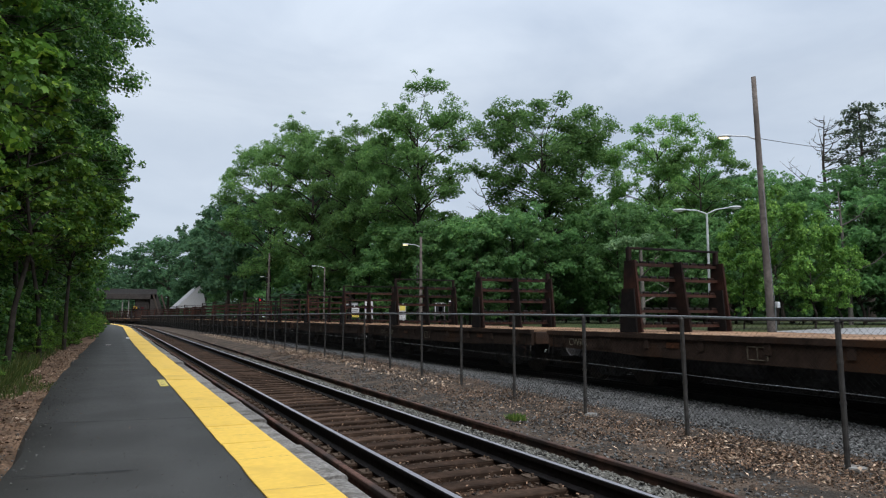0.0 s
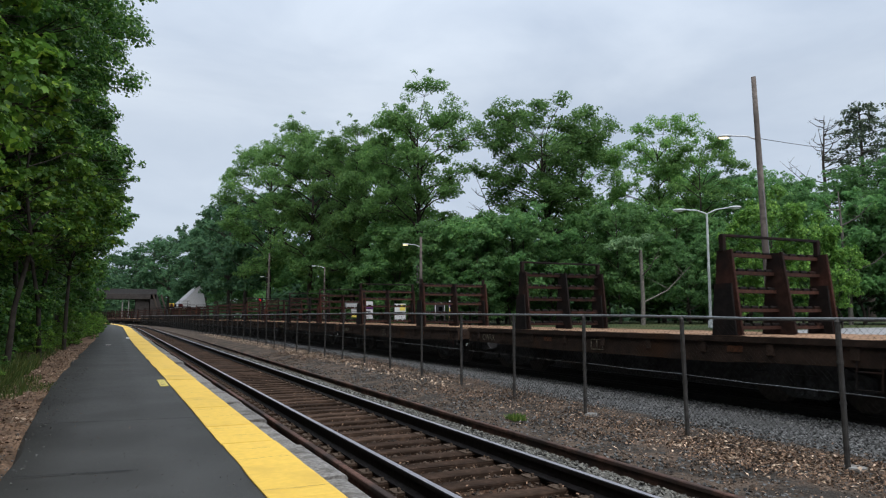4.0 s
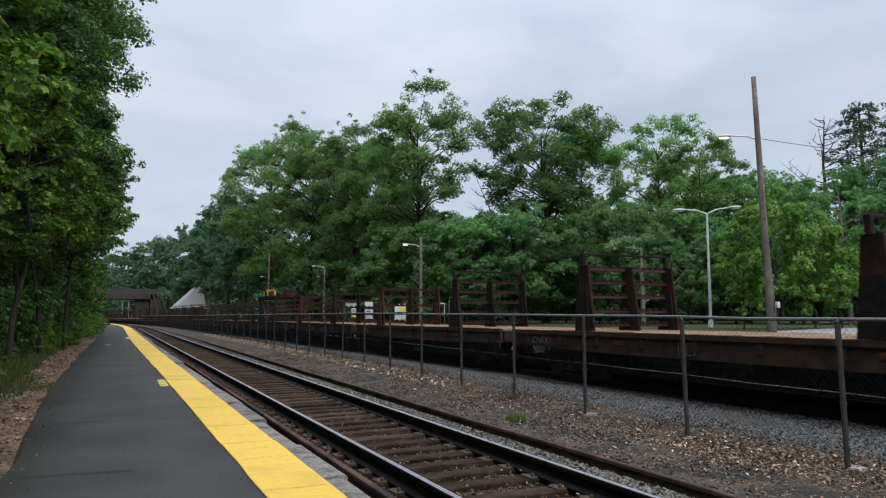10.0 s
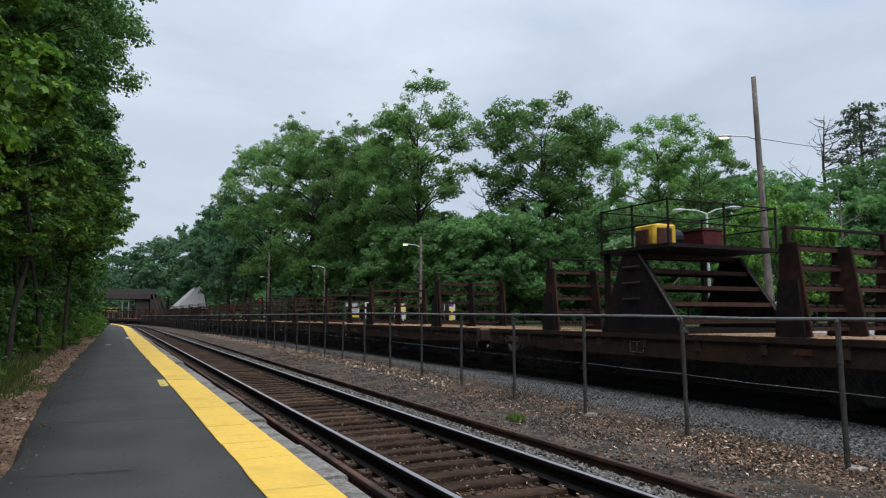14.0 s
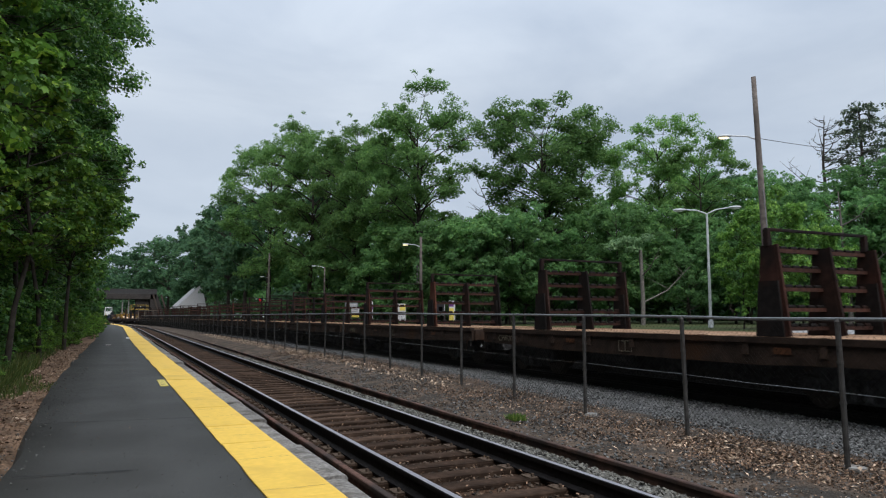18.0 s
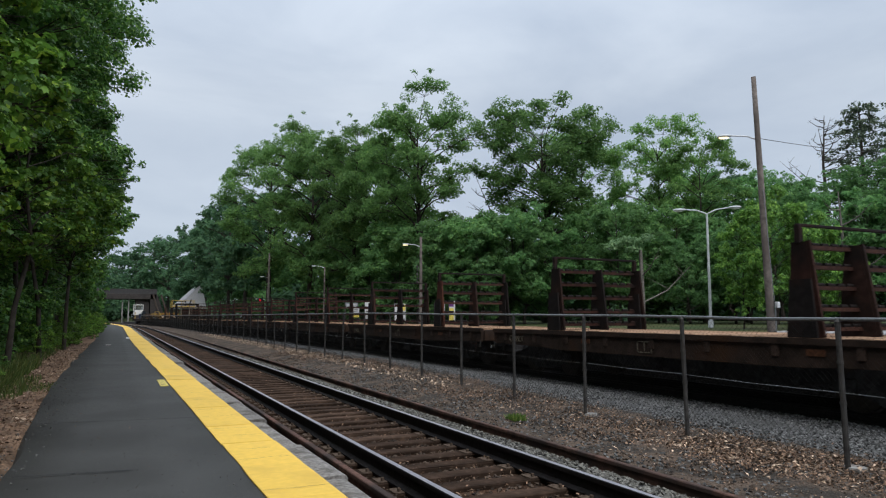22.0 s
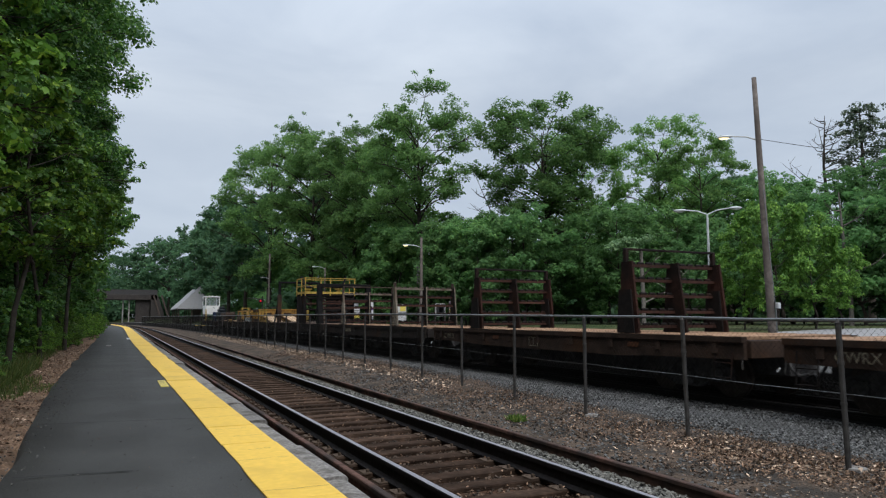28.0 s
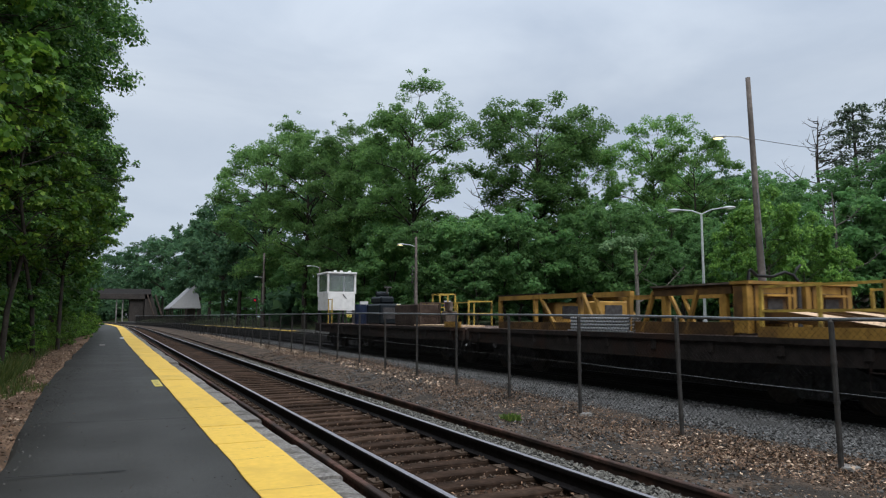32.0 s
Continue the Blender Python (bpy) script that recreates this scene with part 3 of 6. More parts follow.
def make_fence():
    f = tagged(empty("chain_link_fence"), "rusted chain-link fence with grey steel posts between the tracks", "fence")
    rng = random.Random(11)
    posts = [0.48 + BAY * i for i in range(60)]
    xs = [FENCE_X + rng.uniform(-0.02, 0.02) for _ in posts]
    mesh = bpy.data.meshes.new("post")
    bm = rods(((0, 0, -0.35), (0, 0, 1.50), 0.030))
    rod(bm, (0, 0, 1.50), (0, 0, 1.545), 0.036, 0.012)
    rod(bm, (0, 0, 0.62), (0, 0, 0.65), 0.037)
    rod(bm, (0, 0, 1.05), (0, 0, 1.08), 0.037)
    bm.to_mesh(mesh)
    bm.free()
    mesh.materials.append(M_GALVD)
    foot = bpy.data.meshes.new("footing")
    bm = bmesh.new()
    rod(bm, (0, 0, -0.25), (0, 0, -0.09), 0.16, 0.11, seg=9)
    bm.to_mesh(foot)
    bm.free()
    foot.materials.append(M_CONC)
    place = []
    for i, (y, x) in enumerate(zip(posts, xs)):
        px, py, h = along(x, y)
        top = fence_top(y)
        place.append(Vector((px, py, top)))
        part("post", mesh, None, f, m=pose(px, py, top - 1.53, rng.uniform(-1.2, 1.2), rng.uniform(-0.8, 0.8), h))
        if i < 14 and i % 2 == 0:
            part("footing", foot, None, f, "grey concrete footing", m=pose(px + 0.08, py - 0.03, 0.0, 0, 0, 40 * i))
    for a, b in zip(place, place[1:]):
        bm = bmesh.new()
        mid = (a + b) / 2 + Vector((0, 0, rng.uniform(-0.012, 0.004)))
        rod(bm, a, mid, 0.021, seg=7)
        rod(bm, mid, b, 0.021, seg=7)
        part("top_rail", bm, M_GALV, f)
        bm = bmesh.new()
        lo = Vector((0, 0, -0.79 + rng.uniform(-0.01, 0.01)))
        rod(bm, a + lo, (a + b) / 2 + lo + Vector((0, 0, -0.01)), 0.0042, seg=5)
        rod(bm, (a + b) / 2 + lo + Vector((0, 0, -0.01)), b + lo, 0.0036, seg=5)
        part("tension_wire", bm, M_GALV if a.y < 8 or rng.random() < 0.35 else M_GALVD, f)
        # woven wire: two families of slanting strands, clipped to the bay
        verts, faces = [], []
        d = b - a
        ln, hgt = d.length, 1.50
        ux = d.normalized()
        pitch, r = 0.075, 0.0016
        for sgn in (1, -1):
            k = -hgt
            while k < ln + hgt:
                u0, u1 = (k, k + hgt) if sgn > 0 else (k + hgt, k)
                z0, z1 = 0.0, hgt
                du = u1 - u0
                lo_t = max(0.0, min((0 - u0) / du, (ln - u0) / du))
                hi_t = min(1.0, max((0 - u0) / du, (ln - u0) / du))
                if hi_t - lo_t > 0.02:
                    p0 = a - Vector((0, 0, hgt)) + ux * (u0 + du * lo_t) + Vector((0, 0, z1 * lo_t))
                    p1 = a - Vector((0, 0, hgt)) + ux * (u0 + du * hi_t) + Vector((0, 0, z1 * hi_t))
                    base = len(verts)
                    side = Vector((0.0017, 0, 0))
                    w = ux * (r * 0.6)
                    for p in (p0, p1):
                        verts += [tuple(p - side + w), tuple(p - side - w), tuple(p + side)]
                    for q in range(3):
                        faces.append((base + q, base + (q + 1) % 3, base + 3 + (q + 1) % 3, base + 3 + q))
                k += pitch
        part("wire_mesh", raw("wire_mesh", verts, faces, [M_WIRE]), None, f, "woven diamond wire mesh")


make_fence()

# ---------------------------------------------------------------- the train
P = 7.21           # distance from rack to rack
TX, TZ = 11.8, -0.05   # the far track
DECK = 1.21        # deck above the rail
GAP = 0.42


def lettering(text, size):
    cu = bpy.data.curves.new("lettering", "FONT")
    cu.body, cu.size, cu.extrude = text, size, 0.003
    ob = bpy.data.objects.new("lettering_tmp", cu)
    scene.collection.objects.link(ob)
    me = bpy.data.meshes.new_from_object(ob.evaluated_get(bpy.context.evaluated_depsgraph_get()))
    bpy.data.objects.remove(ob)
    me.materials.clear()
    me.materials.append(M_LETTER)
    return me


TEXT = lettering("CWRX", 0.25)
SIDE_TEXT = Matrix.Translation((-1.566, 0, 0)) @ Matrix(((0, 0, -1, 0), (-1, 0, 0, 0), (0, 1, 0, 0), (0, 0, 0, 1)))


def shared(name, bm, mat):
    me = bpy.data.meshes.new(name)
    bm.to_mesh(me)
    bm.free()
    me.materials.append(mat)
    return me


def wheelset_mesh():
    bm = bmesh.new()
    for s in (-1, 1):
        x = s * 0.7525
        rod(bm, (x - 0.065, 0, 0), (x + 0.065, 0, 0), 0.42, seg=24)
        rod(bm, (x - s * 0.095, 0, 0), (x - s * 0.065, 0, 0), 0.45, seg=24)
        rod(bm, (x - 0.075, 0, 0), (x + 0.075, 0, 0), 0.12, seg=10)
        for k in range(6):
            a = k * math.pi / 3
            box(bm, x - 0.070, x + 0.070, 0.24 * math.cos(a) - 0.05, 0.24 * math.cos(a) + 0.05, 0.24 * math.sin(a) - 0.05, 0.24 * math.sin(a) + 0.05)
    rod(bm, (-1.0, 0, 0), (1.0, 0, 0), 0.075, seg=10)
    return shared("wheelset", bm, M_WHEEL)


def side_frame_mesh():
    out = [(-1.15, 0.33), (-1.15, 0.58), (-0.85, 0.66), (-0.35, 0.86), (0.35, 0.86), (0.85, 0.66), (1.15, 0.58), (1.15, 0.33), (0.75, 0.36), (0.32, 0.16), (-0.32, 0.16), (-0.75, 0.36)]
    bm = slab(out, "x", -0.06, 0.06)
    for y in (-0.88, 0.88):
        box(bm, -0.13, 0.08, y - 0.14, y + 0.14, 0.30, 0.56, 0.02)
    for y in (-0.12, 0.12):
        rod(bm, (-0.09, y, 0.22), (-0.09, y, 0.56), 0.08, seg=9)
    return shared("side_frame", bm, M_UNDER)


ME_WHEEL, ME_FRAME = wheelset_mesh(), side_frame_mesh()
ME_BOLSTER = shared("bolster", boxes((-1.0, 1.0, -0.2, 0.2, 0.45, 0.72), (-0.3, 0.3, -0.3, 0.3, 0.66, 0.80), bevel=0.02), M_UNDER)


def make_trucks(car, reach):
    for y in (-reach, reach):
        truck = part("truck", ME_BOLSTER, None, car, "two-axle truck with cast side frames", m=pose(0, y, 0))
        for x in (-1.02, 1.02):
            part("side_frame", ME_FRAME, None, truck, m=pose(x, 0, 0))
        for w in (-0.88, 0.88):
            part("wheelset", ME_WHEEL, None, truck, m=pose(0, w, 0.42))


def plank_meshes(mat):
    rng = random.Random(5)
    out = []
    for k in range(4):
        bm = box(bmesh.new(), -1.50, 1.50, -0.1175, 0.1175, -0.07, 0.0, 0.006)
        for v in bm.verts:
            v.co += Vector((rng.uniform(-0.012, 0.012), 0, rng.uniform(-0.003, 0.003)))
        out.append(shared("plank", bm, mat))
    return out


PLANKS, PLANKS_DULL = plank_meshes(M_DECK), plank_meshes(M_DECKG)


def lay_deck(car, half, planks):
    rng = random.Random(9)
    part("deck_bed", boxes((-1.46, 1.46, -half, half, DECK - 0.09, DECK - 0.072)), M_UNDER, car)
    n = int(2 * half / 0.245)
    for i in range(n):
        part("plank", planks[i % 4], None, car, m=pose(0, -half + 0.245 * (i + 0.5) + (2 * half - 0.245 * n) / 2, DECK + rng.uniform(-0.006, 0.004)))


def flatcar(k, half=P - GAP, paint=None, letters=True):
    paint = paint or M_CARSIDE
    car = empty("flat_car")
    for s in (-1, 1):
        belly = [(-half, DECK - 0.09), (half, DECK - 0.09), (half, DECK - 0.42), (half * 0.62, DECK - 0.46), (half * 0.5, DECK - 0.50), (-half * 0.5, DECK - 0.50), (-half * 0.62, DECK - 0.46), (-half, DECK - 0.42)]
        bm = slab(belly, "x", s * 1.51 - 0.04, s * 1.51 + 0.04)
        box(bm, s * 1.53 - 0.07, s * 1.53 + 0.07, -half, half, DECK - 0.115, DECK - 0.012)
        part("side_sill", bm, paint, car)
        part("end_sill", boxes((-1.46, 1.46, s * half - 0.09, s * half + 0.09, DECK - 0.40, DECK - 0.075), bevel=0.015), paint, car)
        bm = boxes((-0.10, 0.10, s * (half + 0.20) - 0.13, s * (half + 0.20) + 0.13, 0.76, 0.96), bevel=0.03)
        box(bm, -0.14, 0.14, s * (half + 0.34) - 0.085, s * (half + 0.34) + 0.085, 0.72, 1.0, 0.04)
        part("coupler", bm, M_UNDER, car)
        bm = bmesh.new()
        pts = [(-0.42, s * half, 0.80), (-0.46, s * (half + 0.10), 0.60), (-0.42, s * (half + 0.22), 0.48), (-0.34, s * (half + 0.36), 0.52)]
        for a, b in zip(pts, pts[1:]):
            rod(bm, a, b, 0.028, seg=7)
        hose = part("air_hose", bm, M_UNDER, car)
        if s > 0:
            part("hose_coupling", beams(((-1.60, half + 0.06, 0.70), (-1.60, half + 0.11, 0.63), 0.024, 0.028)), M_HOSE, hose, "white release handle")
        bm = bmesh.new()
        rod(bm, (-1.55, s * (half - 0.04), 0.82), (-0.2, s * (half + 0.10), 0.90), 0.012, seg=6)
        rod(bm, (-1.55, s * (half - 0.04), 0.82), (-1.58, s * (half - 0.02), 0.62), 0.012, seg=6)
        part("uncoupling_lever", bm, M_GALVD, car)
    for x in (-1.62,):
        for y in (-half + 0.45, half - 0.45):
            bm = bmesh.new()
            for z in (0.45, 0.72):
                rod(bm, (x, y - 0.2, z), (x, y + 0.2, z), 0.012, seg=6)
            for dy in (-0.2, 0.2):
                rod(bm, (x, y + dy, 0.44), (x + 0.06, y + dy, 1.0), 0.012, seg=6)
            part("ladder_rung", bm, M_RACKD, car)
    part("centre_sill", slab([(-half, 1.12), (half, 1.12), (half, 0.46), (half - 3.2, 0.44), (half - 4.0, 0.30), (-half + 4.0, 0.30), (-half + 3.2, 0.44), (-half, 0.46)], "x", -0.38, 0.38), M_UNDER, car)
    part("cross_bearers", boxes(*[(-1.46, 1.46, y - 0.06, y + 0.06, 0.74, 1.10) for y in (-half * 0.45, -half * 0.2, 0.0, half * 0.2, half * 0.45)]), M_UNDER, car)
    part("air_reservoir", rods(((-0.9, 0.6, 0.62), (-0.9, 1.7, 0.62), 0.22), ((-0.9, 0.52, 0.62), (-0.9, 1.78, 0.62), 0.10), seg=12), M_UNDER, car)
    part("brake_valve", boxes((-1.05, -0.75, -0.9, -0.4, 0.45, 0.85), bevel=0.03), M_UNDER, car)
    lay_deck(car, half, PLANKS if paint is M_CARSIDE or letters is None else PLANKS_DULL)
    pocket = None
    for s in (-1, 1):
        for i in range(9):
            y = -half * 0.9 + i * half * 1.8 / 8
            if pocket is None:
                pocket = shared("stake_pocket", boxes((-0.02, 0.012, -0.07, 0.07, DECK - 0.33, DECK - 0.118), bevel=0.008), paint)
            part("stake_pocket", pocket, None, car, m=pose(s * 1.562, y, 0))
    mark = None
    for i in ((1, 5) if letters else ()):
        y = -half * 0.9 + (i + 0.5) * half * 1.8 / 8
        if mark is None:
            mark = shared("reflector", boxes((-0.012, 0.004, -0.17, 0.17, -0.055, 0.055)), M_ORANGE)
        part("reflector", mark, None, car, "worn orange reflector", m=pose(-1.557, y, DECK - 0.24))
    if letters:
        part("car_lettering", TEXT, None, car, "faded white reporting letters", m=Matrix.Translation((0, half - 0.92, DECK - 0.36)) @ SIDE_TEXT)
        for i in range(3):
            part("number_bar", boxes((-1.572, -1.560, half - 2.05 - 0.24 * i, half - 1.88 - 0.24 * i, DECK - 0.38, DECK - 0.15)), M_CARSIDE, car)
        bm = boxes((-1.570, -1.559, 0.00, 0.44, DECK - 0.20, DECK - 0.185), (-1.570, -1.559, 0.00, 0.44, DECK - 0.425, DECK - 0.41), (-1.570, -1.559, 0.0, 0.016, DECK - 0.42, DECK - 0.19), (-1.570, -1.559, 0.424, 0.44, DECK - 0.42, DECK - 0.19), (-1.570, -1.559, 0.21, 0.226, DECK - 0.42, DECK - 0.19))
        part("stencil_box", bm, M_LETTER, car)
    make_trucks(car, half - 1.9)
    return car


SHELVES = (2.74, 2.40, 2.05, 1.69, 1.36)


FOOT = 2.17   # top of the plates that stiffen each upright's foot


def i_beam(bm, x, y0, y1, z0, top0, top1, z1):
    """A tapering upright seen from its flanged side: a web between two flanges."""
    web = slab([(y0, z0), (y1, z0), (top1, z1), (top0, z1)], "x", x - 0.03, x + 0.03)
    me = bpy.data.meshes.new("tmp")
    web.to_mesh(me)
    web.free()
    bm.from_mesh(me)
    bpy.data.meshes.remove(me)
    beam(bm, (x, y0 - 0.02, z0), (x, top0 - 0.02, z1), 0.05, 0.17)
    beam(bm, (x, y1 + 0.02, z0), (x, top1 + 0.02, z1), 0.05, 0.17)
    beam(bm, (x, (y0 + y1) / 2, z0), (x, (top0 + top1) / 2, z1), 0.035, 0.13)
    return bm


def shelf_mesh(mat, ends):
    bm = boxes((-1.42, 1.14, -0.07, 0.05, -0.05, 0.015))
    for i in range(10):
        x = -1.27 + 0.25 * i
        rod(bm, (x - 0.085, -0.01, 0.035), (x + 0.085, -0.01, 0.035), 0.035, seg=7)
    me = shared("shelf", bm, mat)
    me.materials.append(ends)
    for p in list(me.polygons)[6:]:
        p.material_index = 1
    return me


def rack_meshes(mat, foot, bar, rollers, ends, core=None, far=None):
    """Meshes of one finish: upright, its foot plate, centre upright, shelf, extension post and top bar."""
    plate = slab([(-0.01, DECK), (-0.58, DECK), (-0.50, FOOT), (-0.10, FOOT)], "x", -0.13, -0.10)
    return {"upright": shared("upright", i_beam(bmesh.new(), 0, -0.03, -0.56, DECK, -0.15, -0.37, 2.80), mat),
            "foot_plate": shared("foot_plate", plate, foot),
            "rail_rack": shared("rail_rack", i_beam(bmesh.new(), -0.15, 0.0, -0.64, DECK, -0.19, -0.40, 2.79), core or mat),
            "far_upright": shared("upright", i_beam(bmesh.new(), 0, -0.03, -0.56, DECK, -0.15, -0.37, 2.80), far or mat),
            "shelf": shelf_mesh(rollers, ends),
            "extension_post": shared("extension_post", boxes((-0.045, 0.045, -0.27, -0.16, 2.78, 3.10), bevel=0.008), bar),
            "top_bar": shared("top_bar", boxes((-1.50, 1.22, -0.25, -0.18, 3.065, 3.115), bevel=0.008), bar)}


def edged_upright(x, y0, y1, top0, top1):
    """A dark plated upright whose front and back edges are worn pale."""
    bm = i_beam(bmesh.new(), x, y0, y1, DECK, top0, top1, 2.79)
    n = len(bm.faces)
    beam(bm, (x, y1 - 0.06, DECK), (x, top1 - 0.06, 2.82), 0.04, 0.07)
    beam(bm, (x, y0 + 0.06, DECK), (x, top0 + 0.06, 2.82), 0.03, 0.05)
    me = shared("upright", bm, M_RACKD)
    me.materials.append(M_RACKL)
    for p in list(me.polygons)[n:]:
        p.material_index = 1
    return me


def slender_meshes():
    """The two pale racks: thin A-frame legs on one side, edged plates on the other."""
    out = dict(rack_meshes(M_RACKD, M_RACKD, M_RACKB, M_ROLLER, M_RACKD))
    out["upright"] = shared("upright", beams(((0, 0.04, DECK), (0, -0.17, 3.0), 0.06, 0.06), ((0, -0.50, DECK), (0, -0.22, 2.86), 0.08, 0.08), ((-0.02, -0.30, DECK), (-0.02, -0.19, 2.95), 0.07, 0.07), ((0, -0.03, 1.55), (0, -0.46, 1.55), 0.05, 0.05), ((0, -0.10, 2.2), (0, -0.38, 2.2), 0.05, 0.05)), M_RACKL)
    out["far_upright"] = edged_upright(0, -0.03, -0.56, -0.15, -0.34)
    out["rail_rack"] = edged_upright(-0.15, 0.0, -0.46, -0.18, -0.36)
    out["foot_plate"] = shared("foot_plate", boxes((-0.10, 0.10, -0.60, 0.10, DECK, DECK + 0.03)), M_RACKB)
    out["top_shelf"] = shelf_mesh(M_RACKL, M_RACKB)
    return out


FINISH = {"brown": rack_meshes(M_RACK, M_RACKD, M_RACKD, M_ROLLER, M_RACKD, M_RACKM), "rusty": rack_meshes(M_RACKR, M_RACKR, M_RACKD, M_RACK, M_RACKM, M_RACK, M_RACK),
          "singed": rack_meshes(M_RACKR, M_RACKD, M_RACKD, M_ROLLER, M_RACKD, M_RACKM, M_RACKD), "black": rack_meshes(M_RACKM, M_RACKD, M_RACKD, M_RACK, M_RACKD, M_RACKD, M_RACKM), "pale": slender_meshes()}
RACK_LABEL = {"brown": "rust-brown steel rail rack with five roller shelves", "rusty": "orange-rusted steel rail rack with five roller shelves", "singed": "rusted steel rail rack with black foot plates",
              "black": "blackened brown steel rail rack with five roller shelves", "pale": "rusty rail rack with pale worn slender legs"}
RUSTY, SINGED, BLACK = {10, 12, 17, 19}, {5, 13, 25, 28, 34}, {2, 3, 7, 11, 16, 18, 22, 27, 31, 33, 35}
NO_BAR = {2, 8, 12, 17, 19, 25, 30, 38, 44}


def rack(car, y, slot, pale=False):
    kind = "pale" if pale else "rusty" if slot in RUSTY else "singed" if slot in SINGED else "black" if slot in BLACK else "brown"
    f = FINISH[kind]
    ob = part("rail_rack", f["rail_rack"], None, car, RACK_LABEL[kind], m=pose(0, y, 0))
    for x in (-1.46, 1.17):
        up = part("upright", f["far_upright" if x > 0 else "upright"], None, ob, m=pose(x, 0, 0))
        part("foot_plate", f["foot_plate"], None, up)
    for z in SHELVES:
        part("shelf", f["top_shelf"] if pale and z == SHELVES[0] else f["shelf"], None, ob, m=pose(0, -0.16 - (2.86 - z) * 0.10, z))
    if slot not in NO_BAR:
        for x in (-1.46, 1.17):
            part("extension_post", f["extension_post"], None, ob, m=pose(x, 0, 0))
        part("top_bar", f["top_bar"], None, ob)
    elif slot % 3:
        for x in (-1.46, 1.17):
            part("extension_post", f["extension_post"], None, ob, m=pose(x, 0, -0.12))
    return ob


TRAIN = []   # (car, its centre in rack spacings behind the first)


def railing(name, parent, pts, z0, z1, mat, label="", r=0.025, mid=True, toe=0.0):
    """A post-and-rail guard along a list of plan points; every bar and post is a piece of its own."""
    first = None
    for a, b in zip(pts, pts[1:]):
        bars = [(z1, 2 * r, 2 * r)] + ([((z0 + z1) / 2, 2 * r, 2 * r)] if mid else []) + ([(z0 + toe / 2, 0.03, toe)] if toe else [])
        for z, w, h in bars:
            lo, hi = Vector((*a, z)), Vector((*b, z))
            bm = bmesh.new()
            d = (hi - lo)
            side = Vector((-d.y, d.x, 0)).normalized() * w / 2
            up = Vector((0, 0, h / 2))
            v = [bm.verts.new(p + i * side + j * up) for p in (lo, hi) for i, j in ((-1, -1), (1, -1), (1, 1), (-1, 1))]
            for q in ((0, 1, 2, 3), (7, 6, 5, 4), (0, 4, 5, 1), (1, 5, 6, 2), (2, 6, 7, 3), (3, 7, 4, 0)):
                bm.faces.new([v[i] for i in q])
            bmesh.ops.recalc_face_normals(bm, faces=bm.faces)
            if first is None:
                first = part(name, bm, mat, parent, label)
            else:
                part("rail_bar", bm, mat, first)
    for a in dict.fromkeys(pts):
        part("rail_post", boxes((a[0] - r * 1.3, a[0] + r * 1.3, a[1] - r * 1.3, a[1] + r * 1.3, z0 - 0.12, z1 + 0.03)), mat, first)
    return first


